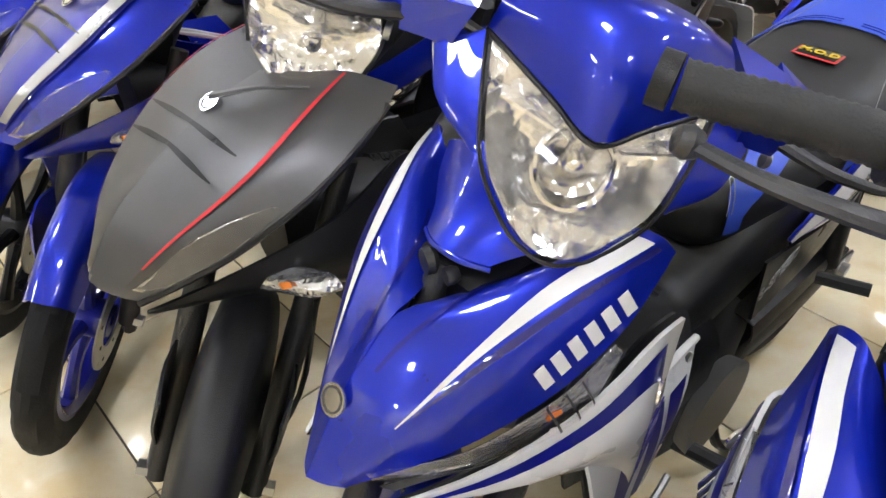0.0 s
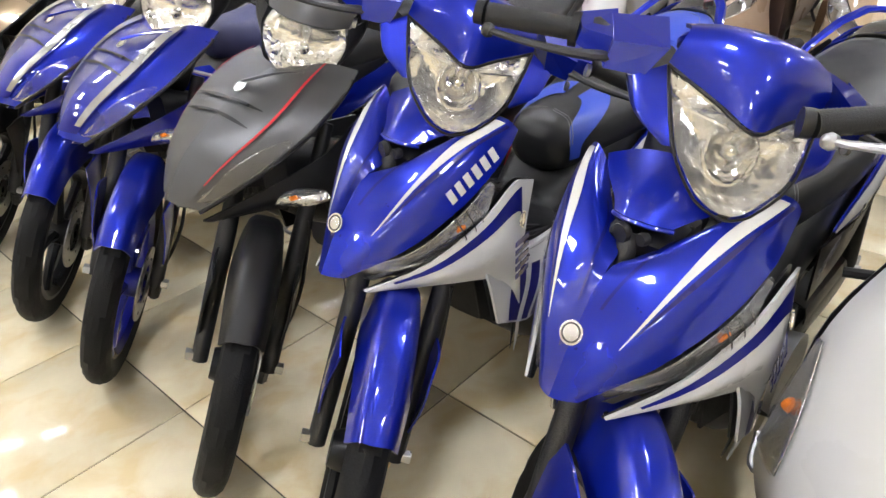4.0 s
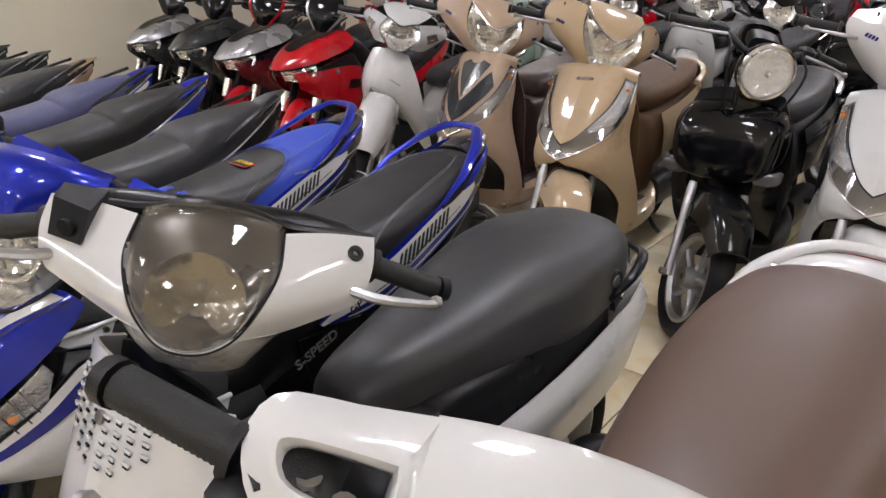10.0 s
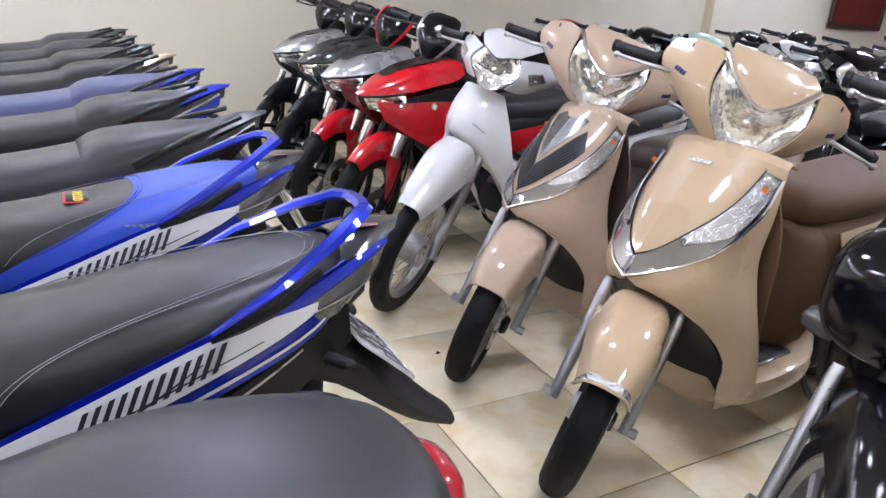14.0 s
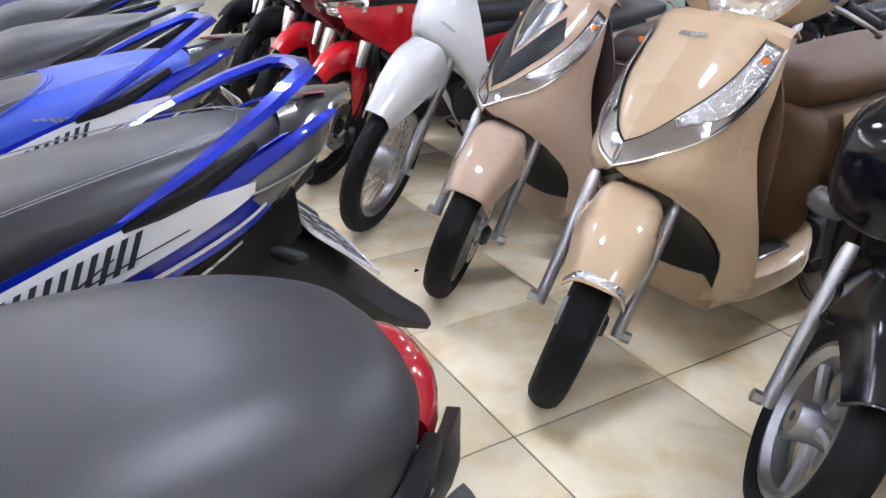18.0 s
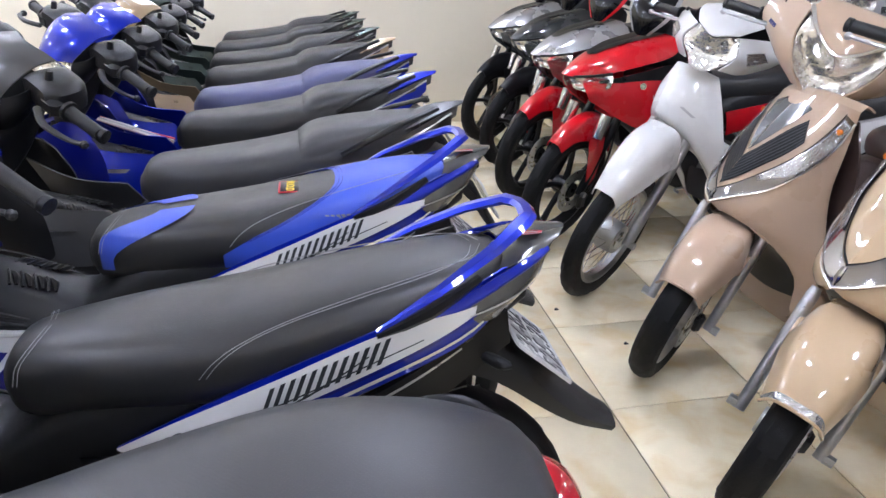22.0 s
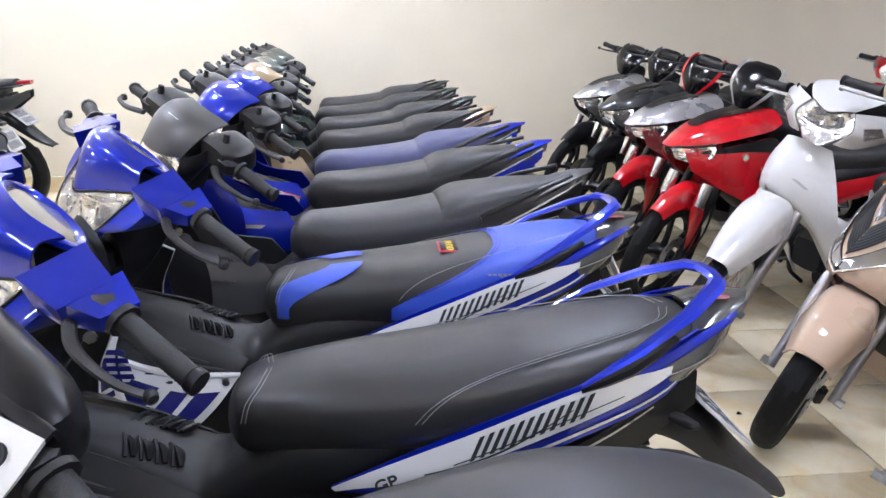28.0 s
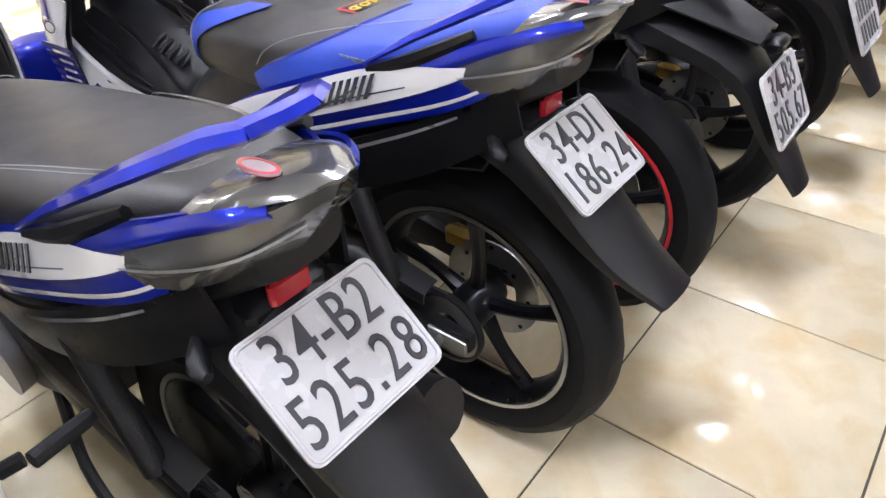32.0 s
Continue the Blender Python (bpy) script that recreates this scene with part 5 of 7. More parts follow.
# ---- tall sport bike with the headlight in its nose ----
def sport_c(label, body, accent, fender, group):
    b = thing("motorbike", label, "motorbike", group)
    st = steering(1.33, 25, 30)
    sport_base(b, st, SATIN, SATIN, None, SATIN, fender, 1.25, SEAT, calliper=DMETAL)
    frame_mat = SILVER if accent is RED else RED if accent is MAROON else DARK
    ins = (0.85, 0, 0.65)
    XF.append(Matrix.Translation((0, 0, -0.035)))
    for s in (1, -1):
        m = (lambda rows: rows) if s > 0 else mirror
        top = m([[(1.285, 0, 0.825), (1.28, 0.018, 0.824), (1.272, 0.035, 0.823), (1.262, 0.05, 0.822)],
                 [(1.20, 0, 0.885), (1.19, 0.055, 0.885), (1.165, 0.108, 0.872), (1.14, 0.140, 0.842)],
                 [(1.08, 0, 0.935), (1.07, 0.065, 0.94), (1.04, 0.13, 0.925), (1.0, 0.175, 0.875)],
                 [(0.95, 0, 0.965), (0.94, 0.07, 0.97), (0.91, 0.135, 0.955), (0.88, 0.175, 0.90)],
                 [(0.86, 0.03, 0.985), (0.85, 0.075, 0.99), (0.83, 0.125, 0.975), (0.82, 0.16, 0.93)]])
        part("nose_cowl", patch(top, 12, 14, 0.006, ins), body, b, "glossy nose cowl")
        part("nose_plate", decal(top, [(0.0, 0.32), (0.0, 0.6), (0.0, 0.97)], [(0.22, 0.34), (0.36, 0.6), (0.40, 0.97)], 12, 0.005, ins), SATIN, b)
        hl = m([[(1.268, 0.028, 0.818), (1.215, 0.098, 0.826), (1.125, 0.152, 0.842)], [(1.262, 0.040, 0.795), (1.208, 0.118, 0.792), (1.13, 0.166, 0.815)], [(1.245, 0.040, 0.765), (1.19, 0.112, 0.757), (1.135, 0.160, 0.785)]])
        headlamp(b, hl, (1.10, 0, 0.78), "headlight", LENS, 0.03, REFL, True, 12)
        part("lamp_brow", tube([hl[0][0], hl[0][1], hl[0][2]], 0.006, 6), SATIN, b)
        sidec = m([[(1.235, 0.095, 0.80), (1.22, 0.11, 0.76), (1.19, 0.09, 0.72)], [(1.11, 0.155, 0.825), (1.08, 0.17, 0.74), (1.06, 0.14, 0.64)], [(0.98, 0.18, 0.855), (0.93, 0.195, 0.73), (0.92, 0.17, 0.57)], [(0.86, 0.175, 0.87), (0.79, 0.185, 0.72), (0.79, 0.16, 0.50)], [(0.78, 0.13, 0.80), (0.68, 0.145, 0.69), (0.70, 0.14, 0.47)]])
        part("side_cowl", patch(sidec, 10, 14, 0.005, (0.9, 0, 0.6)), accent, b)
        bars("side_letter", 6, 0.014, 0.05, 0.010, 0.25, on_panel(sidec, 0.55, 0.62, (0.0, 0.1 * s), 1, (0.9, 0, 0.6)), SATIN, b)
        part("cowl_gap", decal(sidec, [(0.0, 0.12), (0.0, 0.5), (0.0, 0.85)], [(0.10, 0.12), (0.17, 0.5), (0.30, 0.85)], 14, 0.003, (0.9, 0, 0.6)), SATIN, b)
        badge(b, sidec, 0.25, 0.42, 0.014, (0.9, 0, 0.6))
        side = m([[(0.50, 0.12, 0.64), (0.49, 0.13, 0.58), (0.48, 0.12, 0.53)], [(0.2, 0.135, 0.69), (0.2, 0.14, 0.64), (0.2, 0.13, 0.60)], [(-0.1, 0.10, 0.785), (-0.11, 0.10, 0.74), (-0.12, 0.095, 0.70)], [(-0.32, 0.03, 0.87), (-0.32, 0.03, 0.845), (-0.32, 0.025, 0.825)]])
        part("side_panel", patch(side, 6, 12, 0.005, (0.1, 0, 0.65)), accent, b)
        part("grab_rail", tube([(0.0, s * 0.12, 0.80), (-0.15, s * 0.11, 0.87), (-0.30, s * 0.06, 0.90)], 0.012, 8, 5, 0.6), SATIN, b)
    part("tank_cover", loft([(0.90, 0, 0.90, 0.10, 0.06, 3), (0.76, 0, 0.88, 0.115, 0.08, 3), (0.62, 0, 0.80, 0.10, 0.08, 3), (0.52, 0, 0.72, 0.07, 0.06, 3)], 18), SATIN, b)
    XF.pop()
    se = seat(b, SEAT_STEP, SEAT, "seat", "black two-level seat")
    part("seat_hump", loft([(0.13, 0, 0.745, 0.13, 0.066, 3.2), (0.07, 0, 0.80, 0.12, 0.06, 3.2), (-0.08, 0, 0.84, 0.10, 0.05, 3), (-0.24, 0, 0.875, 0.05, 0.024, 2.6)], 18), SEAT, se, "", 60)
    part("tail_lamp", loft([(-0.26, 0, 0.87, 0.05, 0.02, 3), (-0.33, 0, 0.88, 0.025, 0.012, 3)], 12), REDLENS, b)
    XF.append(st)
    for s in (1, -1):
        part("fork_guard", tube([(1.225, s * 0.085, 0.56), (1.19, s * 0.085, 0.66)], 0.026, 12), CHROME, b)
    cov = [[(0.955, 0.03, 0.955), (0.96, 0.015, 0.953), (0.963, 0, 0.95)], [(0.93, 0.085, 1.04), (0.945, 0.045, 1.045), (0.95, 0, 1.045)], [(0.875, 0.09, 1.11), (0.885, 0.05, 1.12), (0.89, 0, 1.122)], [(0.85, 0.07, 1.13), (0.85, 0.04, 1.14), (0.85, 0, 1.14)]]
    part("meter_cover", patch(wide(cov), 10, 10, 0.005, (0.82, 0, 1.05)), BLACKP, b)
    for s in (1, -1):
        part("cover_trim", patch((lambda r: r if s > 0 else mirror(r))([[(0.957, 0.032, 0.957), (0.95, 0.045, 0.96)], [(0.93, 0.087, 1.042), (0.918, 0.104, 1.045)], [(0.875, 0.092, 1.112), (0.862, 0.106, 1.115)], [(0.85, 0.073, 1.133), (0.842, 0.08, 1.14)]]), 3, 10, 0.005, (0.82, 0, 1.05)), frame_mat, b)
    grips(b, 0.80, 1.06, 0.20, 0.36, 0.01, 0.06)
    part("handlebar", tube([(0.75, 0.30, 1.055), (0.80, 0.16, 1.07), (0.82, 0, 1.04), (0.80, -0.16, 1.07), (0.75, -0.30, 1.055)], 0.011, 8), DMETAL, b)
    part("mirror_stalk", tube([(0.80, 0.17, 1.07), (0.79, 0.24, 1.12)], 0.006, 6), DMETAL, b)
    XF.pop()
    return b


# ---- light step-through with a wide leg shield ----
def commuter(label, body, leg, group, seat_mat=SEAT, full=True):
    b = thing("motorbike", label, "motorbike", group)
    st = steering(1.29, 27, 35)
    wb = 1.21
    engine(b)
    part("body_spine", loft([(1.0, 0, 0.72, 0.05, 0.07, 3), (0.85, 0, 0.60, 0.05, 0.06, 3), (0.65, 0, 0.50, 0.06, 0.06, 3), (0.50, 0, 0.54, 0.10, 0.10, 3), (0.2, 0, 0.62, 0.12, 0.10, 3), (-0.15, 0, 0.70, 0.09, 0.07, 3), (-0.28, 0, 0.72, 0.05, 0.04, 3)], 16), body, b)
    swingarm(b, 0.28)
    wheel(b, 0, 0.28, 0.075, STEEL, "rear_wheel", 5, True, None, False)
    tail_end(b)
    seat(b, [(0.55, 0, 0.69, 0.05, 0.02, 2.6), (0.50, 0, 0.70, 0.09, 0.05, 3), (0.25, 0, 0.725, 0.13, 0.055, 3.2), (0.0, 0, 0.755, 0.125, 0.05, 3.2), (-0.18, 0, 0.77, 0.09, 0.035, 3), (-0.22, 0, 0.77, 0.05, 0.02, 3)], seat_mat)
    part("grab_rail", tube([(0.0, 0.13, 0.73), (-0.2, 0.13, 0.77), (-0.28, 0.0, 0.80), (-0.2, -0.13, 0.77), (0.0, -0.13, 0.73)], 0.011, 8), CHROME, b)
    part("tail_lamp", loft([(-0.22, 0, 0.72, 0.06, 0.04, 3), (-0.30, 0, 0.73, 0.04, 0.03, 3)], 12), REDLENS, b)
    for s in (1, -1):
        m = (lambda rows: rows) if s > 0 else mirror
        sh = m([[(1.08, 0, 0.935), (1.075, 0.035, 0.932), (1.05, 0.075, 0.92), (1.0, 0.115, 0.895)],
                [(1.135, 0, 0.85), (1.125, 0.055, 0.845), (1.08, 0.118, 0.82), (1.0, 0.165, 0.785)],
                [(1.165, 0, 0.755), (1.15, 0.055, 0.745), (1.09, 0.125, 0.72), (0.99, 0.19, 0.67)],
                [(1.11, 0.045, 0.70), (1.09, 0.085, 0.68), (1.04, 0.14, 0.62), (0.95, 0.18, 0.55)],
                [(1.02, 0.085, 0.60), (1.0, 0.105, 0.57), (0.96, 0.14, 0.50), (0.89, 0.165, 0.42)],
                [(0.93, 0.10, 0.46), (0.91, 0.115, 0.42), (0.88, 0.135, 0.37), (0.84, 0.15, 0.33)]])
        sh = [[(x - 0.085, y, z - 0.02) for x, y, z in r] for r in sh]
        part("leg_shield", patch(sh, 10, 16, 0.006, (0.9, 0, 0.6)), leg, b, "wide leg shield")
        bars("shield_print", 4, 0.03, 0.008, -0.02, 1.5, on_panel(sh, 0.6, 0.30, (0.1, 0.02), 1, (0.9, 0, 0.6)), SILVER, b)
        part("side_cover", patch(m([[(0.50, 0.12, 0.66), (0.48, 0.13, 0.58), (0.46, 0.12, 0.48)], [(0.2, 0.14, 0.69), (0.2, 0.145, 0.63), (0.2, 0.13, 0.56)], [(-0.12, 0.115, 0.73), (-0.12, 0.115, 0.69), (-0.12, 0.105, 0.64)], [(-0.26, 0.06, 0.74), (-0.26, 0.06, 0.71), (-0.26, 0.055, 0.68)]]), 6, 10, 0.005, (0.1, 0, 0.6)), body, b)
    wb += 0.03
    XF.append(steering(1.32, 27, 35))
    wheel(b, wb, 0.28, 0.07, STEEL, "front_wheel", 5, True, None, False)
    fork(b, wb - 0.01, 0.28, 27, 0.5, ALU, ALU)
    fr = [[(wb + 0.20, 0, 0.54), (wb + 0.19, 0.04, 0.53), (wb + 0.17, 0.055, 0.49)], [(wb + 0.10, 0, 0.63), (wb + 0.085, 0.06, 0.615), (wb + 0.06, 0.085, 0.55)], [(wb - 0.01, 0, 0.70), (wb - 0.02, 0.07, 0.68), (wb - 0.05, 0.098, 0.59)], [(wb - 0.12, 0, 0.72), (wb - 0.12, 0.07, 0.70), (wb - 0.14, 0.095, 0.58)]]
    part("front_fender", patch(wide([[(x - 0.02, y, z) for x, y, z in r] for r in fr]), 14, 14, 0.005, (wb - 0.05, 0, 0.3)), leg, b)
    XF.pop()
    XF.append(st)
    hl = [[(0.98, 0.075, 1.055), (1.01, 0.045, 1.05), (1.02, 0, 1.035)], [(1.015, 0.10, 1.0), (1.05, 0.055, 0.985), (1.06, 0, 0.975)], [(1.02, 0.06, 0.945), (1.045, 0.035, 0.93), (1.055, 0, 0.925)]]
    headlamp(b, wide(hl), (0.9, 0, 0.98), "headlight", LENS, 0.05, None, True, 18)
    hood = [[(0.985, 0.078, 1.06), (1.012, 0.045, 1.056), (1.024, 0, 1.042)], [(0.93, 0.11, 1.085), (0.96, 0.06, 1.09), (0.97, 0, 1.085)], [(0.84, 0.12, 1.09), (0.86, 0.07, 1.11), (0.87, 0, 1.115)], [(0.76, 0.10, 1.06), (0.77, 0.06, 1.08), (0.77, 0, 1.085)]]
    part("headlight_hood", patch(wide(hood), 12, 10, 0.005, (0.88, 0, 0.95)), body, b)
    for s in (1, -1):
        m = (lambda rows: rows) if s > 0 else mirror
        sd = m([[(0.985, 0.08, 1.055), (0.93, 0.14, 1.06), (0.84, 0.19, 1.05)], [(1.017, 0.105, 1.0), (0.96, 0.165, 1.0), (0.84, 0.215, 1.01)], [(1.022, 0.065, 0.94), (0.97, 0.12, 0.935), (0.86, 0.17, 0.955)]])
        part("hood_side", patch(sd, 10, 8, 0.005, (0.88, 0, 1.0)), body, b)
        ind = m([[(0.995, 0.125, 1.02), (0.95, 0.165, 1.03)], [(0.99, 0.14, 0.98), (0.93, 0.182, 1.0)]])
        headlamp(b, [[tuple(np.array(p) + (0.006, s * 0.006, 0)) for p in r] for r in ind], (0.9, 0, 1.0), "front_indicator", LENS, 0.004, REFLS, False)
        part("hood_hole", lathe([(0.0, -0.002), (0.008, -0.002), (0.008, 0.002), (0.0, 0.002)], 0.88, 1.055, 10, s * 0.175), SATIN, b)
    part("hood_rear", loft([(0.84, 0, 1.03, 0.16, 0.05, 4), (0.78, 0, 1.03, 0.15, 0.05, 4), (0.74, 0, 1.02, 0.10, 0.03, 4)], 14), PLASTIC, b)
    grips(b, 0.80, 1.01, 0.225, 0.345, 0.02, 0.05, ALU)
    XF.pop()
    return b


# ---- scooters ----
def apron_rows(w=1.0):
    R = [[(0.932, 0, 0.91), (0.926, 0.06, 0.91), (0.905, 0.125, 0.90), (0.87, 0.178, 0.882)],
         [(1.035, 0, 0.805), (1.023, 0.08, 0.80), (0.98, 0.15, 0.78), (0.895, 0.186, 0.77)],
         [(1.128, 0, 0.695), (1.108, 0.08, 0.69), (1.05, 0.155, 0.67), (0.905, 0.178, 0.655)],
         [(1.187, 0, 0.594), (1.16, 0.08, 0.592), (1.085, 0.155, 0.575), (0.915, 0.205, 0.55)],
         [(1.10, 0.12, 0.535), (1.06, 0.147, 0.50), (0.995, 0.183, 0.465), (0.90, 0.23, 0.43)],
         [(0.975, 0.18, 0.40), (0.958, 0.19, 0.38), (0.925, 0.208, 0.35), (0.875, 0.232, 0.32)],
         [(0.95, 0.172, 0.27), (0.938, 0.178, 0.258), (0.905, 0.19, 0.248), (0.85, 0.205, 0.25)]]
    return [[(x, y * w, z) for x, y, z in r] for r in R]


def apron_cap(b, R, mat):
    """Rolled top edge of an apron, running back to the inner shield."""
    top = [R[0], [(x - 0.028, y * 0.98, z + 0.014) for x, y, z in R[0]], [(x - 0.062, y * 0.95, z - 0.004) for x, y, z in R[0]]]
    part("apron_top", patch(wide(top), 16, 6, 0.006, (0.85, 0, 0.6)), mat, b)


def scooter_rear(b, body, seat_mat, skirt, rail, sec=None, tailz=0.74, red=True, length=0.0, railed=True, drop=0.0):
    """Seat, rear body, wheel and tail of a scooter."""
    part("rear_body", loft([(0.56, 0, 0.50, 0.10, 0.16, 4), (0.50, 0, 0.52, 0.14, 0.17, 4), (0.30, 0, 0.56, 0.17, 0.15, 3.5), (0.05, 0, 0.60, 0.17, 0.13, 3), (-0.20 - length, 0, 0.65, 0.13, 0.10, 3), (-0.34 - length, 0, 0.69, 0.07, 0.05, 3)], 20), skirt, b)
    for s in (1, -1):
        m = (lambda rows: rows) if s > 0 else mirror
        cov = m([[(0.46, 0.16, 0.66 - 1.3 * drop), (0.44, 0.175, 0.58 - 0.5 * drop), (0.40, 0.165, 0.46)], [(0.20, 0.182, 0.69 - drop), (0.20, 0.20, 0.60 - 0.4 * drop), (0.20, 0.185, 0.47)], [(-0.08, 0.172, 0.725 - 0.5 * drop), (-0.08, 0.185, 0.64), (-0.06, 0.17, 0.52)], [(-0.26 - length, 0.115, 0.765), (-0.27 - length, 0.12, 0.70), (-0.26 - length, 0.11, 0.62)], [(-0.36 - length, 0.05, 0.78), (-0.37 - length, 0.05, 0.74), (-0.37 - length, 0.045, 0.68)]])
        part("side_cover", patch(cov, 8, 14, 0.005, (0.1, 0, 0.6)), body, b)
        part("cover_crease", decal(cov, [(0.3, 0.08), (0.35, 0.5), (0.35, 0.9)], [(0.34, 0.08), (0.385, 0.5), (0.39, 0.9)], 12, 0.003, (0.1, 0, 0.6)), body, b)
        part("passenger_peg", tube([(0.28, s * 0.15, 0.30), (0.26, s * 0.23, 0.31)], 0.013, 8), GRIPM, b)
    part("seat", loft(sec or [(0.56, 0, 0.70, 0.06, 0.02, 2.8), (0.52, 0, 0.715, 0.12, 0.055, 3), (0.30, 0, 0.73, 0.165, 0.055, 3), (0.05, 0, 0.75, 0.165, 0.055, 3), (-0.15, 0, 0.775, 0.13, 0.045, 2.8), (-0.24, 0, 0.78, 0.08, 0.025, 2.6)], 22, 4), seat_mat, b, "long padded vinyl seat", 60)
    if railed:
        part("grab_rail", tube([(0.0, 0.175, 0.73), (-0.16, 0.16, 0.765), (-0.29, 0.09, 0.785), (-0.32, 0, 0.79), (-0.29, -0.09, 0.785), (-0.16, -0.16, 0.765), (0.0, -0.175, 0.73)], 0.016, 10, 4, 0.8), rail, b)
    if red:
        part("tail_lamp", loft([(-0.26 - length, 0, 0.74, 0.10, 0.035, 3), (-0.34 - length, 0, 0.745, 0.085, 0.04, 3), (-0.385 - length, 0, 0.735, 0.05, 0.03, 3)], 16), REDLENS, b)
    e = -0.55 * length
    part("rear_mudguard", patch(wide([[(-0.22 + e, 0, 0.60), (-0.22 + e, 0.07, 0.58)], [(-0.33 + e, 0, 0.50), (-0.33 + e, 0.07, 0.48)], [(-0.42 + e, 0, 0.36), (-0.42 + e, 0.055, 0.35)]]), 8, 8, 0.006, (-0.1 + e, 0, 0.3)), PLASTIC, b)
    if railed:
        plate(b, -0.265 + e, 0.585, -0.345 + e, 0.475)
    wheel(b, 0.0, 0.235, 0.10, ALU, "rear_wheel", 5, False, None, False)
    part("drive_case", loft([(0.42, 0.13, 0.27, 0.045, 0.07, 3), (0.2, 0.135, 0.26, 0.05, 0.075, 3), (0.0, 0.13, 0.24, 0.045, 0.07, 3), (-0.08, 0.13, 0.235, 0.03, 0.04, 3)], 14), DMETAL, b)
    part("silencer", tube([(0.30, -0.13, 0.22), (0.12, -0.16, 0.25), (-0.05, -0.165, 0.28), (-0.25, -0.165, 0.32)], (0.02, 0.05, 0.055, 0.05), 14), DMETAL, b)
    for s in (1, -1):
        part("stand_leg", tube([(0.38, s * 0.10, 0.20), (0.32, s * 0.13, 0.08), (0.24, s * 0.14, 0.012)], 0.011, 8), DMETAL, b)


def scooter_front(b, st, wb, r, fender, leg=ALU, spokes=5, rim=None, disc=1, tip=False):
    XF.append(st)
    wheel(b, wb, r, 0.085, rim or ALU, "front_wheel", spokes, False, None, disc)
    fork(b, wb - 0.005, r, 26, 0.34, leg, leg, 0.100, 0.0, 0.78)
    q = wb
    fr = [[(q + 0.18, 0, 0.45), (q + 0.175, 0.045, 0.443), (q + 0.15, 0.068, 0.40)], [(q + 0.105, 0, 0.52), (q + 0.095, 0.06, 0.51), (q + 0.07, 0.085, 0.44)], [(q + 0.02, 0, 0.55), (q + 0.01, 0.066, 0.54), (q - 0.01, 0.095, 0.45)], [(q - 0.08, 0, 0.558), (q - 0.08, 0.068, 0.546), (q - 0.09, 0.098, 0.44)], [(q - 0.17, 0, 0.54), (q - 0.17, 0.06, 0.525), (q - 0.17, 0.09, 0.43)]]
    part("front_fender", patch(wide(fr), 14, 14, 0.005, (q, 0, 0.2)), fender, b)
    part("fender_edge", tube([(q + 0.148, 0.07, 0.398), (q + 0.175, 0.047, 0.44), (q + 0.183, 0, 0.45), (q + 0.175, -0.047, 0.44), (q + 0.148, -0.07, 0.398)], 0.004, 6), fender, b)
    if tip:
        part("fender_tip", patch(wide([[(q + 0.183, 0, 0.449), (q + 0.178, 0.046, 0.442), (q + 0.155, 0.069, 0.40)], [(q + 0.170, 0, 0.465), (q + 0.164, 0.047, 0.458), (q + 0.142, 0.071, 0.408)]]), 12, 4, 0.003, (q, 0, 0.2)), REFLS, b, "clear crumpled film on the fender lip")
    part("fender_skirt", lathe([(0.0, -0.098), (0.035, -0.098), (0.04, -0.092), (0.04, 0.092), (0.035, 0.098), (0.0, 0.098)], q - 0.10, 0.44, 14), fender, b)
    part("brake_calliper", box(q - 0.06, 0.06, 0.20, 0.05, 0.03, 0.06, 0.01), DMETAL, b)
    part("brake_cable", tube([(q - 0.03, -0.095, 0.26), (q - 0.06, -0.11, 0.35), (q - 0.12, -0.10, 0.50)], 0.004, 6), PLASTIC, b)
    XF.pop()


def floor_and_inner(b, inner, mat, board=None):
    """Footboard with a patterned mat, and the inside of the leg shield."""
    part("footboard", loft([(0.92, 0, 0.26, 0.13, 0.05, 4), (0.84, 0, 0.25, 0.19, 0.05, 5), (0.65, 0, 0.24, 0.20, 0.045, 5), (0.50, 0, 0.25, 0.19, 0.05, 5), (0.42, 0, 0.28, 0.15, 0.06, 4)], 20), board or inner, b)
    fm = part("foot_mat", box(0.68, 0, 0.29, 0.28, 0.30, 0.012, 0.004), mat, b)
    for i in range(4):
        for s in (1, -1):
            part("mat_pattern", lathe([(0.022, -0.004), (0.03, -0.004), (0.03, 0.004), (0.022, 0.004)], 0, 0, 14), PLASTIC, fm).data.transform(Matrix.Translation((0.60 + 0.055 * i, s * 0.07, 0.2985)) @ Matrix.Rotation(radians(90), 4, "X"))
    rows = [[(0.86, 0, 0.87), (0.855, 0.08, 0.87), (0.855, 0.15, 0.85)], [(0.86, 0, 0.72), (0.85, 0.11, 0.72), (0.87, 0.205, 0.71)], [(0.865, 0, 0.55), (0.85, 0.12, 0.55), (0.88, 0.215, 0.53)], [(0.85, 0, 0.38), (0.84, 0.12, 0.38), (0.85, 0.20, 0.36)], [(0.82, 0, 0.27), (0.81, 0.11, 0.27), (0.79, 0.175, 0.26)]]
    part("inner_leg_shield", patch(wide(rows), 14, 14, 0.006, (1.1, 0, 0.5)), inner, b, "inner leg shield")
    part("under_seat_wall", loft([(0.585, 0, 0.48, 0.10, 0.19, 4), (0.56, 0, 0.48, 0.14, 0.20, 4), (0.50, 0, 0.48, 0.16, 0.20, 4)], 18), inner, b)


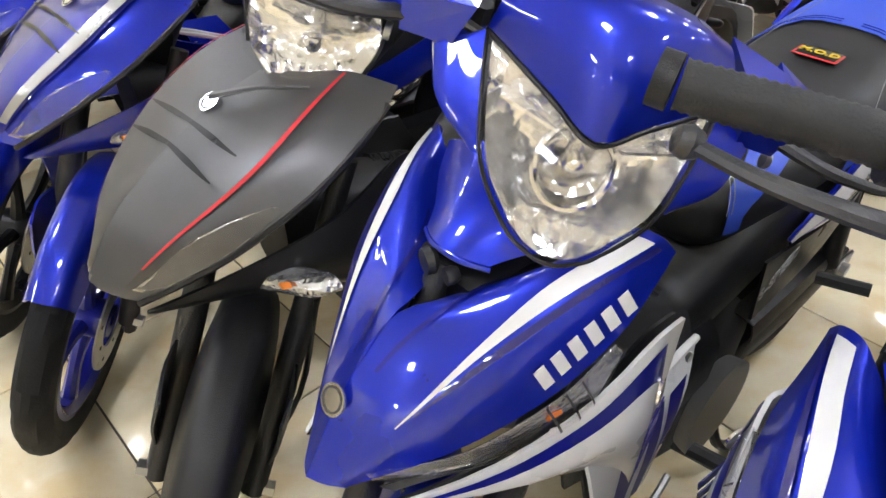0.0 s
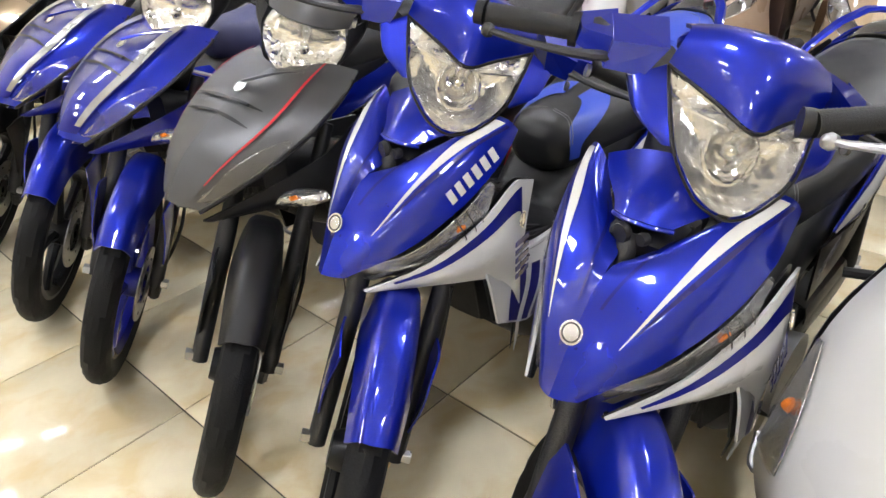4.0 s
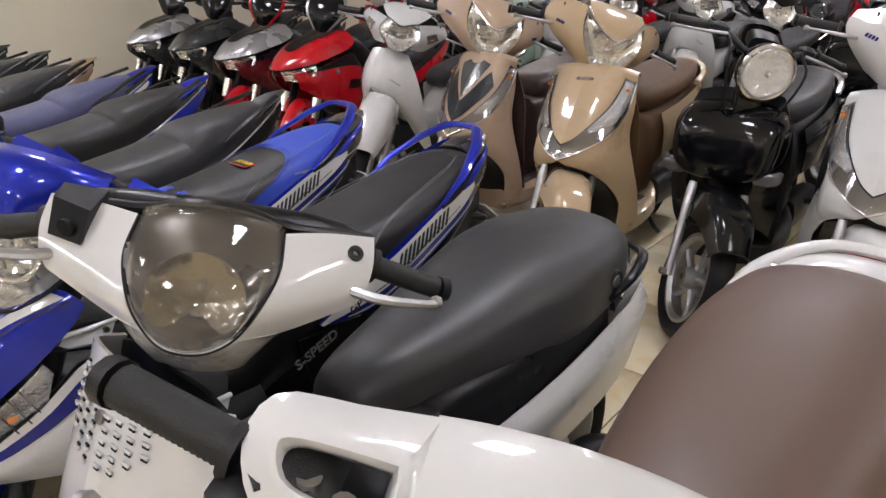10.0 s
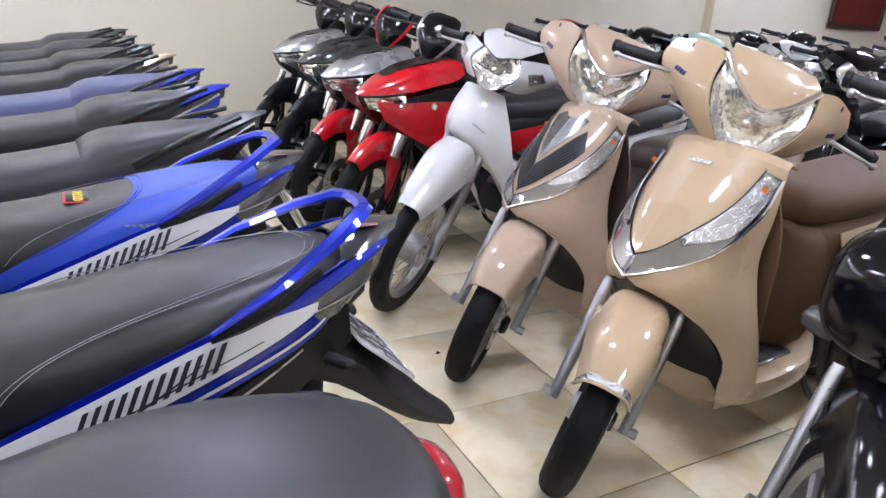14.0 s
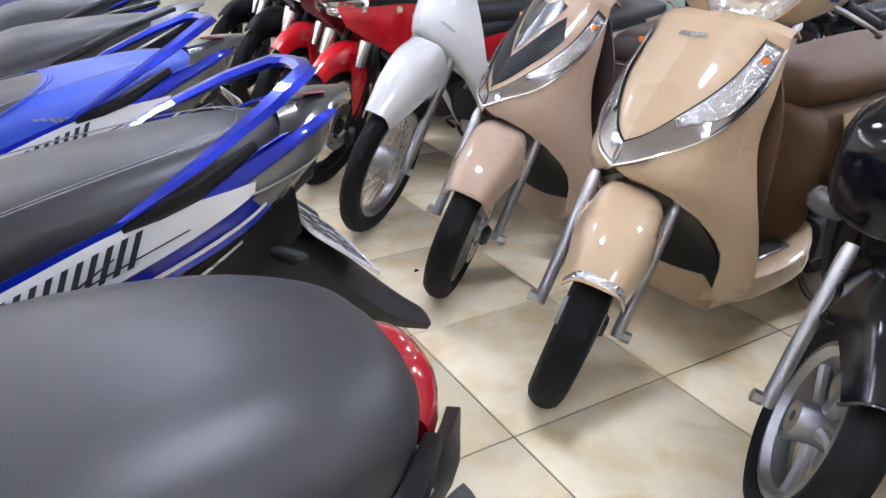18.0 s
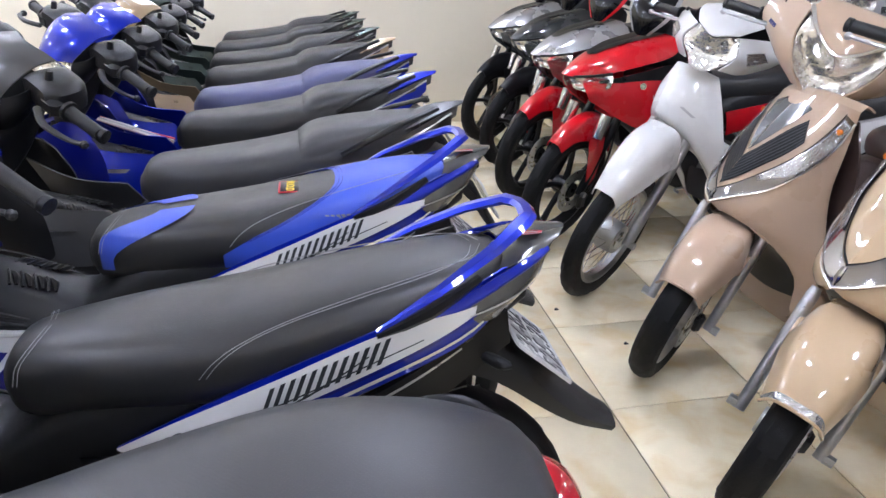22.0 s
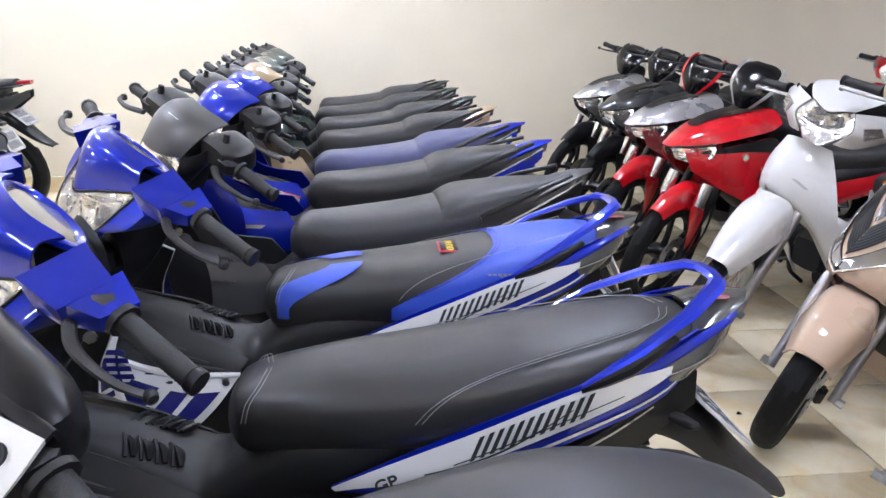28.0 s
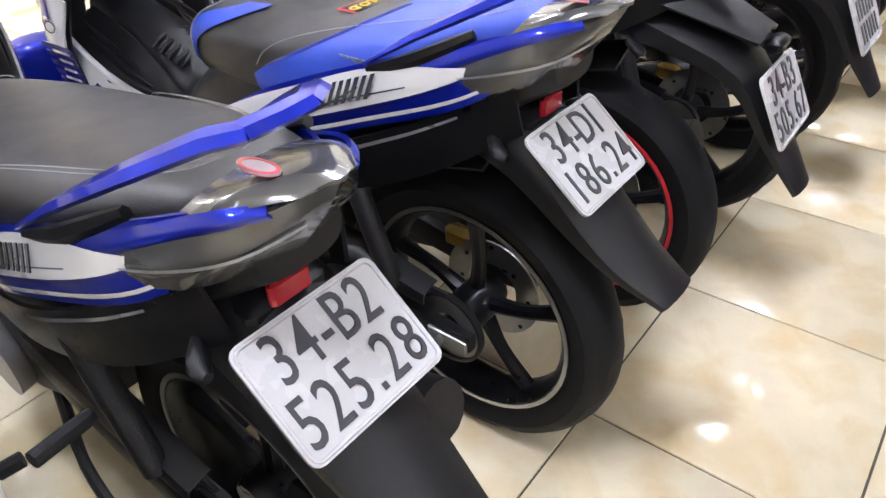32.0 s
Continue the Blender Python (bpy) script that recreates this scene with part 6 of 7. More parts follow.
def hood_bars(b, st, body, x0=-0.08, z0=0.015, lever=ALU, lens_rows=None):
    """Covered handlebar with a built-in headlight."""
    XF.append(st)
    k = lambda R: [[(x + x0, y, z + z0) for x, y, z in r] for r in R]
    hl = lens_rows or [[(0.925, 0.118, 1.09), (0.972, 0.06, 1.04), (0.995, 0, 1.012)], [(0.968, 0.126, 1.02), (1.008, 0.07, 0.985), (1.022, 0, 0.972)], [(0.99, 0.09, 0.945), (1.015, 0.05, 0.928), (1.025, 0, 0.922)], [(0.985, 0.045, 0.90), (0.998, 0.025, 0.89), (1.003, 0, 0.887)]]
    headlamp(b, wide(k(hl)), (0.88 + x0, 0, 0.98), "headlight", LENS, 0.07, None, True, 18)
    trim = [(0.922, 0.124, 1.098), (0.955, 0.088, 1.062), (0.982, 0.045, 1.034), (1.002, 0, 1.018)]
    pts = trim + [(x, -y, z) for x, y, z in reversed(trim[:-1])]
    part("chrome_brow", tube([(x + x0, y, z + z0) for x, y, z in pts], 0.010, 8, 5, 0.6), CHROME, b)
    hood = [[(0.922, 0.122, 1.10), (0.975, 0.055, 1.045), (1.0, 0, 1.024)], [(0.90, 0.115, 1.112), (0.948, 0.06, 1.088), (0.965, 0, 1.075)], [(0.84, 0.105, 1.12), (0.87, 0.06, 1.125), (0.88, 0, 1.125)], [(0.77, 0.09, 1.09), (0.78, 0.05, 1.10), (0.79, 0, 1.105)]]
    part("headlight_hood", patch(wide(k(hood)), 14, 12, 0.005, (0.88 + x0, 0, 0.97)), body, b)
    for s in (1, -1):
        m = (lambda rows: rows) if s > 0 else mirror
        sd = m([[(0.92, 0.127, 1.10), (0.88, 0.18, 1.10), (0.82, 0.245, 1.07)], [(0.967, 0.13, 1.02), (0.92, 0.19, 1.015), (0.83, 0.26, 1.02)], [(0.99, 0.093, 0.942), (0.94, 0.15, 0.94), (0.84, 0.225, 0.97)], [(0.985, 0.047, 0.895), (0.93, 0.085, 0.885), (0.84, 0.13, 0.91)]])
        part("bar_cover", patch(k(sd), 10, 10, 0.005, (0.87 + x0, 0, 1.0)), body, b)
        part("cover_hole", lathe([(0.0, -0.002), (0.008, -0.002), (0.008, 0.002), (0.0, 0.002)], 0.865 + x0, 1.09, 10, s * 0.205), SATIN, b)
        part("cover_print", moved(slants(4, 0.008, 0.012, 0.003, 0.2), on_panel(k(sd), 0.62, 0.35, (0.1, 0), 1, (0.87 + x0, 0, 1.0))), NAVY, b)
    part("bar_cover_rear", loft([(0.86 + x0, 0, 1.02, 0.19, 0.055, 4), (0.80 + x0, 0, 1.02, 0.20, 0.055, 4), (0.76 + x0, 0, 1.01, 0.15, 0.035, 4)], 16), PLASTIC, b)
    grips(b, 0.81 + x0, 1.015, 0.255, 0.375, 0.02, 0.05, lever)
    part("steering_neck", loft([(0.96 + x0, 0, 0.87, 0.04, 0.05, 3), (0.90 + x0, 0, 0.90, 0.06, 0.06, 3), (0.84 + x0, 0, 0.93, 0.06, 0.06, 3)], 12), body, b)
    XF.pop()


def v_lamp(b, A, lo, hi, ins):
    """Clear indicator lens in the upper half of the V."""
    S = surface(A)
    ind = []
    for q in (0.40, 0.60, 0.80, 0.97):
        a, c = curve(lo, q), curve(hi, q)
        w = 0.25 if q < 0.5 else 0.72
        ind.append([tuple(S(*(a + (c - a) * k)) + 0.014 * normal(S, *(a + (c - a) * k), ins)) for k in (0.06, 0.06 + w / 2, 0.06 + w)])
    h = headlamp(b, ind, (0.85, 0, 0.7), "front_indicator", LENS, 0.002, REFLS, False)
    p = np.mean([ind[2][1], ind[3][1]], axis=0)
    part("amber_bulb", loft([(p[0] - 0.006, p[1], p[2], 0.007, 0.007, 2), (p[0] + 0.003, p[1], p[2], 0.008, 0.008, 2)], 8), AMBER, h)


def v_seams(b, A, lo, hi, ins):
    """Dark gaps along both edges of the V trim."""
    for e, d in ((lo, -0.010), (hi, 0.008)):
        part("trim_gap", decal(A, e, [(u, v + d) for u, v in e], 20, 0.0025, ins), SATIN, b)


def scooter_v(label, body, inner, seat_mat, group="", steer=45):
    """Town scooter with a chrome V on its apron."""
    b = thing("scooter", label, "scooter", group)
    st = steering(1.345, 26, steer)
    ins = (0.85, 0, 0.6)
    R = apron_rows()
    for s in (1, -1):
        A = R if s > 0 else mirror(R)
        part("apron", patch(A, 12, 20, 0.006, ins), body, b, "glossy front apron")
        lo, hi = [(0.0, 0.415), (0.18, 0.37), (0.40, 0.26), (0.60, 0.13), (0.75, 0.03)], [(0.0, 0.493), (0.28, 0.445), (0.60, 0.325), (0.83, 0.18), (0.97, 0.04)]
        part("chrome_v", decal(A, lo, hi, 20, 0.005, ins), DCHROME, b, "chrome V trim")
        v_lamp(b, A, lo, hi, ins)
        v_seams(b, A, lo, hi, ins)
        V = surface(A)
        # bright tube along the lower edge in place of the trim's highlight
        part("v_edge_highlight", tube([tuple(V(u, v) + 0.006 * normal(V, u, v, ins)) for u, v in hi], 0.004, 6, 5), CHROME, b, "chrome edge tube standing for the V's highlight")
    apron_cap(b, R, body)
    part("apron_badge", moved(slants(5, 0.012, 0.012, 0.002, 0.2), on_panel(wide(R[:4]), 0.5, 0.12, (0.1, 0), 1, ins)), CHROME, b)
    floor_and_inner(b, inner, GREYLENS, body)
    part("lower_skirt", loft([(0.90, 0, 0.215, 0.15, 0.03, 4), (0.6, 0, 0.205, 0.18, 0.03, 4), (0.35, 0, 0.23, 0.15, 0.035, 4)], 16), body, b)
    part("glove_box", box(0.845, 0.10, 0.62, 0.02, 0.12, 0.08, 0.008), inner, b)
    part("bag_hook", tube([(0.84, 0, 0.70), (0.80, 0, 0.695), (0.79, 0, 0.715)], 0.006, 6), CHROME, b)
    scooter_rear(b, body, seat_mat, inner, body)
    scooter_front(b, steering(1.345, 26, steer - 9), 1.27, 0.235, body, tip=body is BEIGE)
    part("wheel_well", patch(wide([[(1.10, 0.0, 0.56), (1.06, 0.13, 0.51)], [(0.99, 0, 0.44), (0.96, 0.16, 0.39)], [(0.92, 0, 0.28), (0.90, 0.165, 0.25)]]), 10, 8, 0.006, (0.6, 0, 0.5)), SATIN, b)
    hood_bars(b, st @ Matrix.Translation((0, 0.035, 0)), body)
    return b


def scooter_grille(label, body, inner, seat_mat):
    """Narrower scooter with a V grille in its apron."""
    b = thing("scooter", label, "scooter", "beige scooters")
    st = steering(1.335, 26, 44)
    ins = (0.85, 0, 0.6)
    R = apron_rows(0.88)
    for s in (1, -1):
        A = R if s > 0 else mirror(R)
        part("apron", patch(A, 12, 20, 0.006, ins), body, b, "glossy front apron")
        lo, hi = [(0.0, 0.44), (0.22, 0.385), (0.46, 0.28), (0.68, 0.14), (0.84, 0.03)], [(0.0, 0.493), (0.28, 0.445), (0.58, 0.345), (0.83, 0.19), (0.985, 0.05)]
        part("chrome_v", decal(A, lo, hi, 20, 0.005, ins), DCHROME, b, "chrome V trim")
        v_lamp(b, A, lo, hi, ins)
        v_seams(b, A, lo, hi, ins)
        V = surface(A)
        # brighter chrome rim added to imitate the highlight on the darkened V
        part("v_edge_highlight", tube([tuple(V(u, v) + 0.006 * normal(V, u, v, ins)) for u, v in hi], 0.004, 6, 5), CHROME, b, "chrome edge tube standing for the V's highlight")
        g0, g1 = np.array([(0.0, 0.405), (0.20, 0.345), (0.42, 0.245), (0.55, 0.16)]), np.array([(0.0, 0.275), (0.12, 0.225), (0.30, 0.14), (0.45, 0.085)])
        gr = part("grille", decal(A, g0, g1, 14, 0.003, ins), SATIN, b, "black V grille")
        for q in np.linspace(0.06, 0.88, 7):
            part("grille_slat", decal(A, g0 + (g1 - g0) * q, g0 + (g1 - g0) * (q + 0.055), 10, 0.006, ins), DMETAL, gr)
        part("upper_lamp", decal(A, [(0.0, 0.255), (0.11, 0.20), (0.28, 0.11), (0.40, 0.05)], [(0.0, 0.05), (0.06, 0.05), (0.12, 0.045), (0.2, 0.03)], 12, 0.004, ins), GREYLENS, b, "grey upper lamp")
    apron_cap(b, R, body)
    floor_and_inner(b, inner, DBROWN, body)
    part("lower_skirt", loft([(0.90, 0, 0.215, 0.14, 0.03, 4), (0.6, 0, 0.205, 0.17, 0.03, 4), (0.35, 0, 0.23, 0.15, 0.035, 4)], 16), body, b)
    scooter_rear(b, body, seat_mat, inner, ALU)
    scooter_front(b, steering(1.335, 26, 39), 1.26, 0.245, body)
    part("wheel_well", patch(wide([[(1.10, 0.0, 0.56), (1.06, 0.115, 0.51)], [(0.99, 0, 0.44), (0.96, 0.14, 0.39)], [(0.92, 0, 0.28), (0.90, 0.145, 0.25)]]), 10, 8, 0.006, (0.6, 0, 0.5)), SATIN, b)
    for i in range(6):
        part("radiator_slat", box(0.965 - 0.022 * i, 0.0, 0.42 - 0.03 * i, 0.006, 0.20, 0.008, 0.002), PLASTIC, b)
    hood_bars(b, st, body)
    return b


def scooter_round(label):
    """Black retro scooter with a round headlight and a drum-shaped front."""
    b = thing("scooter", label, "scooter")
    st = steering(1.27, 26, 39)
    part("front_shell", loft([(1.04, 0, 0.62, 0.10, 0.05, 2.6), (1.02, 0, 0.66, 0.165, 0.10, 3), (0.96, 0, 0.69, 0.195, 0.125, 3.2), (0.88, 0, 0.70, 0.20, 0.13, 3.4), (0.84, 0, 0.70, 0.17, 0.10, 3)], 26, 4), BLACKP, b, "glossy black rounded front shell", 60)
    part("shell_print", moved(slants(6, 0.006, 0.012, 0.004, 0.3), Matrix.Translation((0.95, 0.198, 0.74)) @ Matrix.Rotation(radians(90), 4, "X") @ Matrix.Rotation(radians(180), 4, "Z")), SILVER, b)
    part("shell_badge", lathe([(0.0, -0.002), (0.014, -0.002), (0.014, 0.002), (0.0, 0.002)], 0, 0, 16), CHROME, b).data.transform(Matrix.Translation((0.98, 0, 0.818)) @ Matrix.Rotation(radians(90), 4, "X"))
    for s in (1, -1):
        h = part("front_indicator", loft([(1.01, s * 0.14, 0.58, 0.02, 0.016, 2), (1.0, s * 0.175, 0.585, 0.035, 0.022, 2.4), (0.97, s * 0.195, 0.60, 0.02, 0.014, 2.4)], 14), GREYLENS, b)
        part("amber_cover", loft([(1.005, s * 0.178, 0.588, 0.014, 0.010, 2.4), (0.99, s * 0.190, 0.596, 0.010, 0.008, 2.4)], 12), AMBER, h)
    part("apron", patch(wide([[(0.93, 0, 0.60), (0.92, 0.10, 0.60), (0.89, 0.18, 0.58)], [(0.92, 0, 0.45), (0.91, 0.10, 0.45), (0.87, 0.19, 0.43)], [(0.87, 0, 0.30), (0.86, 0.09, 0.30), (0.82, 0.17, 0.28)]]), 12, 10, 0.008, (0.6, 0, 0.4)), BLACKP, b)
    floor_and_inner(b, PLASTIC, SATIN)
    scooter_rear(b, BLACKP, SEAT, PLASTIC, CHROME)
    scooter_front(b, st, 1.20, 0.235, BLACKP, ALU, 5, ALU, 1)
    XF.append(st)
    part("headlight_shell", loft([(0.86, 0, 0.955, 0.04, 0.04, 2), (0.90, 0, 0.955, 0.085, 0.085, 2), (0.935, 0, 0.955, 0.096, 0.096, 2), (0.952, 0, 0.955, 0.092, 0.092, 2)], 28), BLACKP, b)
    rows = [[(0.977 + 0.02 * (1 - (u * u + v * v) / 2), 0.085 * u * math.sqrt(1 - v * v / 2), 0.955 + 0.085 * v * math.sqrt(1 - u * u / 2)) for u in (-1, -0.5, 0, 0.5, 1)] for v in (1, 0.5, 0, -0.5, -1)]
    headlamp(b, rows, (0.88, 0, 0.955), "headlight", LENS, 0.026, REFLF)
    part("headlight_ring", tube([(0.969, 0.09 * math.cos(a), 0.955 + 0.09 * math.sin(a)) for a in np.linspace(0, 2 * math.pi, 17)], 0.010, 8, 3), CHROME, b)
    part("handlebar", tube([(0.78, 0.30, 1.03), (0.83, 0.17, 1.04), (0.86, 0.05, 0.99), (0.86, -0.05, 0.99), (0.83, -0.17, 1.04), (0.78, -0.30, 1.03)], 0.012, 8), DMETAL, b)
    part("instrument", loft([(0.86, 0, 1.02, 0.06, 0.03, 3), (0.80, 0, 1.04, 0.06, 0.03, 3)], 14), SATIN, b)
    part("cable_loop", tube([(0.85, 0.14, 1.03), (0.97, 0.13, 0.98), (0.98, 0.10, 0.85), (0.93, 0.06, 0.76)], 0.005, 6), PLASTIC, b)
    part("cable_loop", tube([(0.85, -0.14, 1.03), (0.95, -0.15, 1.0), (0.97, -0.11, 0.86), (0.92, -0.06, 0.76)], 0.005, 6), PLASTIC, b)
    part("neck", loft([(0.97, 0, 0.78, 0.05, 0.06, 3), (0.90, 0, 0.88, 0.05, 0.06, 3), (0.86, 0, 0.95, 0.05, 0.05, 3)], 12), BLACKP, b)
    grips(b, 0.815, 1.035, 0.20, 0.335, 0.015, 0.05, ALU)
    XF.pop()
    return b


def scooter_plain(label):
    """Older white scooter with a perforated apron and a smoked headlight."""
    b = thing("scooter", label, "scooter")
    st = steering(1.33, 26, 44)
    ins = (0.7, 0, 0.6)
    R = [[(0.92, 0, 0.905), (0.915, 0.06, 0.90), (0.90, 0.115, 0.888), (0.855, 0.140, 0.862)],
         [(0.975, 0, 0.79), (0.965, 0.075, 0.785), (0.935, 0.145, 0.77), (0.89, 0.188, 0.75)],
         [(1.03, 0, 0.66), (1.015, 0.085, 0.655), (0.975, 0.165, 0.64), (0.91, 0.212, 0.62)],
         [(1.075, 0, 0.53), (1.055, 0.09, 0.525), (1.0, 0.175, 0.51), (0.92, 0.23, 0.49)],
         [(1.04, 0.06, 0.44), (1.02, 0.10, 0.42), (0.96, 0.165, 0.38), (0.89, 0.21, 0.35)],
         [(0.93, 0.11, 0.30), (0.91, 0.13, 0.28), (0.87, 0.17, 0.25), (0.82, 0.19, 0.23)]]
    for s in (1, -1):
        A = R if s > 0 else mirror(R)
        part("apron", patch(A, 12, 18, 0.006, ins), WHITE, b, "white front apron")
        S = surface(A)
        for j in range(7):
            for i in range(4):
                if j >= 5 and i >= 3 or (j == 6 and i >= 2):
                    continue
                u, v = 0.07 + 0.115 * i, 0.06 + 0.023 * j - 0.007 * i
                if i == 0 and j == 1 and s > 0:
                    continue
                part("vent_hole", moved(box(0, 0, 0, 0.010, 0.0032, 0.003, 0.0008), on_panel(A, u, v, (0.1, 0.0), 1, ins)), SATIN, b)
                part("vent_lip", moved(box(0, 0.0045, 0.0012, 0.013, 0.004, 0.005, 0.001), on_panel(A, u, v, (0.1, 0.0), 1, ins)), WHITE, b)
        ind = [[tuple(S(u, v) + 0.011 * normal(S, u, v, ins)) for u in us] for v, us in ((0.26, (0.90, 0.93, 0.96)), (0.34, (0.78, 0.87, 0.965)), (0.44, (0.70, 0.83, 0.97)), (0.56, (0.68, 0.82, 0.97)))]
        h = headlamp(b, ind, (0.8, 0, 0.5), "front_indicator", LENS, 0.004, REFLS, False)
        p = S(0.85, 0.42) + 0.004 * normal(S, 0.85, 0.42, ins)
        part("amber_bulb", loft([(p[0] - 0.006, p[1], p[2], 0.010, 0.010, 2), (p[0] + 0.004, p[1], p[2], 0.012, 0.012, 2), (p[0] + 0.007, p[1], p[2], 0.006, 0.006, 2)], 12), AMBER, h)
    part("apron_screw", moved(lathe([(0.0, -0.002), (0.009, -0.002), (0.009, 0.002), (0.0, 0.002)], 0, 0, 12), on_panel(wide(R[:4]), 0.5, 0.183, (0.1, 0), 1, ins) @ Matrix.Rotation(radians(90), 4, "X")), STEEL, b)
    floor_and_inner(b, SATIN, PLASTIC)
    part("tag", box(0.80, 0.13, 0.62, 0.004, 0.07, 0.04, 0.001), WHITE, b)
    secs = [(0.63, 0, 0.65, 0.04, 0.03, 2.6), (0.59, 0, 0.655, 0.072, 0.08, 2.8), (0.42, 0, 0.676, 0.12, 0.09, 2.8), (0.26, 0, 0.701, 0.152, 0.10, 2.8), (0.12, 0, 0.72, 0.173, 0.10, 2.9), (-0.02, 0, 0.728, 0.157, 0.092, 2.8), (-0.11, 0, 0.738, 0.115, 0.067, 2.6), (-0.145, 0, 0.745, 0.07, 0.035, 2.5)]
    scooter_rear(b, WHITE, SEATG, SATIN, PLASTIC, secs, 0.74, False, -0.23, False, 0.06)
    for s in (1, -1):
        part("grab_handle", tube([(0.05, s * 0.165, 0.70), (-0.0, s * 0.183, 0.735), (-0.08, s * 0.165, 0.755), (-0.14, s * 0.10, 0.745)], (0.008, 0.011, 0.011, 0.008), 8, 4, 0.7), SATIN, b, "black grab handle")
    part("tail_lamp", patch(wide([[(-0.12, 0, 0.782), (-0.117, 0.033, 0.779), (-0.105, 0.062, 0.766)], [(-0.158, 0, 0.776), (-0.15, 0.036, 0.769), (-0.128, 0.068, 0.754)], [(-0.181, 0, 0.753), (-0.174, 0.038, 0.749), (-0.149, 0.072, 0.733)], [(-0.188, 0, 0.72), (-0.18, 0.038, 0.715), (-0.156, 0.068, 0.706)]]), 12, 10, 0.02, (0, 0, 0.65)), REDLENS, b, "red tail lamp")
    part("seat_lock", lathe([(0.0, -0.006), (0.012, -0.006), (0.016, 0), (0.012, 0.006), (0.0, 0.006)], 0.03, 0.735, 16, 0.164), STEEL, b)
    part("lock_ring", lathe([(0.014, -0.004), (0.024, -0.004), (0.022, 0.003), (0.014, 0.003)], 0.03, 0.735, 18, 0.166), SATIN, b)
    for s in (1, -1):
        part("tail_side", patch((lambda r: r if s > 0 else mirror(r))([[(0.03, 0.160, 0.70), (0.02, 0.165, 0.675), (0.0, 0.155, 0.65)], [(-0.07, 0.135, 0.725), (-0.08, 0.14, 0.69), (-0.08, 0.13, 0.655)], [(-0.15, 0.098, 0.735), (-0.16, 0.10, 0.70), (-0.155, 0.09, 0.665)], [(-0.20, 0.04, 0.71), (-0.20, 0.04, 0.69), (-0.19, 0.035, 0.665)]]), 6, 12, 0.012, (0, 0, 0.68)), PLASTIC, b)
        part("tail_slot", tube([(0.0, s * 0.167, 0.685), (-0.07, s * 0.146, 0.703), (-0.13, s * 0.115, 0.715)], 0.004, 6), SILVER, b)
        part("rear_indicator", loft([(-0.06, s * 0.13, 0.62, 0.02, 0.03, 3), (-0.13, s * 0.115, 0.625, 0.035, 0.035, 3), (-0.19, s * 0.08, 0.63, 0.02, 0.025, 3)], 12), GREYLENS, b)
    scooter_front(b, st, 1.25, 0.235, WHITE)
    head = steering(1.33, 26, 32) @ Matrix.Translation((0.734, 0.007, 0)) @ Matrix.Rotation(radians(18.5), 4, "Z") @ Matrix.Translation((-0.734, 0, 0))
    XF.append(head)
    dome = [[(0.757, 0.089, 1.032), (0.764, 0.05, 1.049), (0.768, 0, 1.056)], [(0.83, 0.090, 1.008), (0.865, 0.05, 1.020), (0.878, 0, 1.025)], [(0.877, 0.070, 0.978), (0.91, 0.04, 0.98), (0.922, 0, 0.98)], [(0.893, 0.050, 0.950), (0.91, 0.027, 0.943), (0.914, 0, 0.938)]]
    hd = headlamp(b, wide(dome), (0.79, 0, 0.95), "headlight", SMOKE, 0.06, SILVER, False)
    dish = [[(0.85 + 0.012 * (u * u + v * v) - 0.45 * 0.052 * v, 0.058 * u * math.sqrt(1 - v * v / 2), 0.978 + 0.05 * v * math.sqrt(1 - u * u / 2)) for u in (-1, -0.5, 0, 0.5, 1)] for v in (1, 0.5, 0, -0.5, -1)]
    part("reflector_dish", patch(dish, 12, 12, 0.003, (0.7, 0, 0.95)), REFL, hd, "round chromed reflector", 60)
    part("bulb", loft([(0.835, 0, 0.978, 0.010, 0.010, 2), (0.862, 0, 0.985, 0.008, 0.008, 2)], 10), CHROME, hd)
    for s in (1, -1):
        m = (lambda rows: rows) if s > 0 else mirror
        arm = m([[(0.77, 0.091, 1.030), (0.755, 0.14, 1.030), (0.734, 0.205, 1.022)], [(0.828, 0.092, 1.005), (0.80, 0.145, 1.003), (0.765, 0.208, 0.998)], [(0.878, 0.074, 0.974), (0.84, 0.13, 0.968), (0.79, 0.202, 0.972)], [(0.892, 0.054, 0.945), (0.85, 0.105, 0.935), (0.803, 0.19, 0.955)]])
        part("bar_cover", patch(arm, 10, 10, 0.005, (0.77, 0, 0.96)), WHITE, b)
        low = m([[(0.915, 0, 0.936), (0.912, 0.027, 0.938), (0.892, 0.054, 0.945), (0.85, 0.105, 0.935), (0.80, 0.16, 0.942)], [(0.885, 0, 0.90), (0.88, 0.035, 0.902), (0.862, 0.07, 0.905), (0.82, 0.10, 0.91), (0.78, 0.14, 0.925)], [(0.862, 0, 0.866), (0.856, 0.035, 0.866), (0.839, 0.06, 0.866), (0.80, 0.07, 0.87), (0.77, 0.075, 0.88)]])
        part("bar_cover_skirt", patch(low, 12, 8, 0.005, (0.76, 0, 0.93)), WHITE, b)
        part("cover_hole", moved(lathe([(0.004, -0.002), (0.011, -0.002), (0.011, 0.002), (0.004, 0.002)], 0, 0, 14), on_panel(arm, 0.80, 0.20, (0.1, 0), 1, (0.77, 0, 0.96)) @ Matrix.Rotation(radians(90), 4, "X")), SATIN, b)
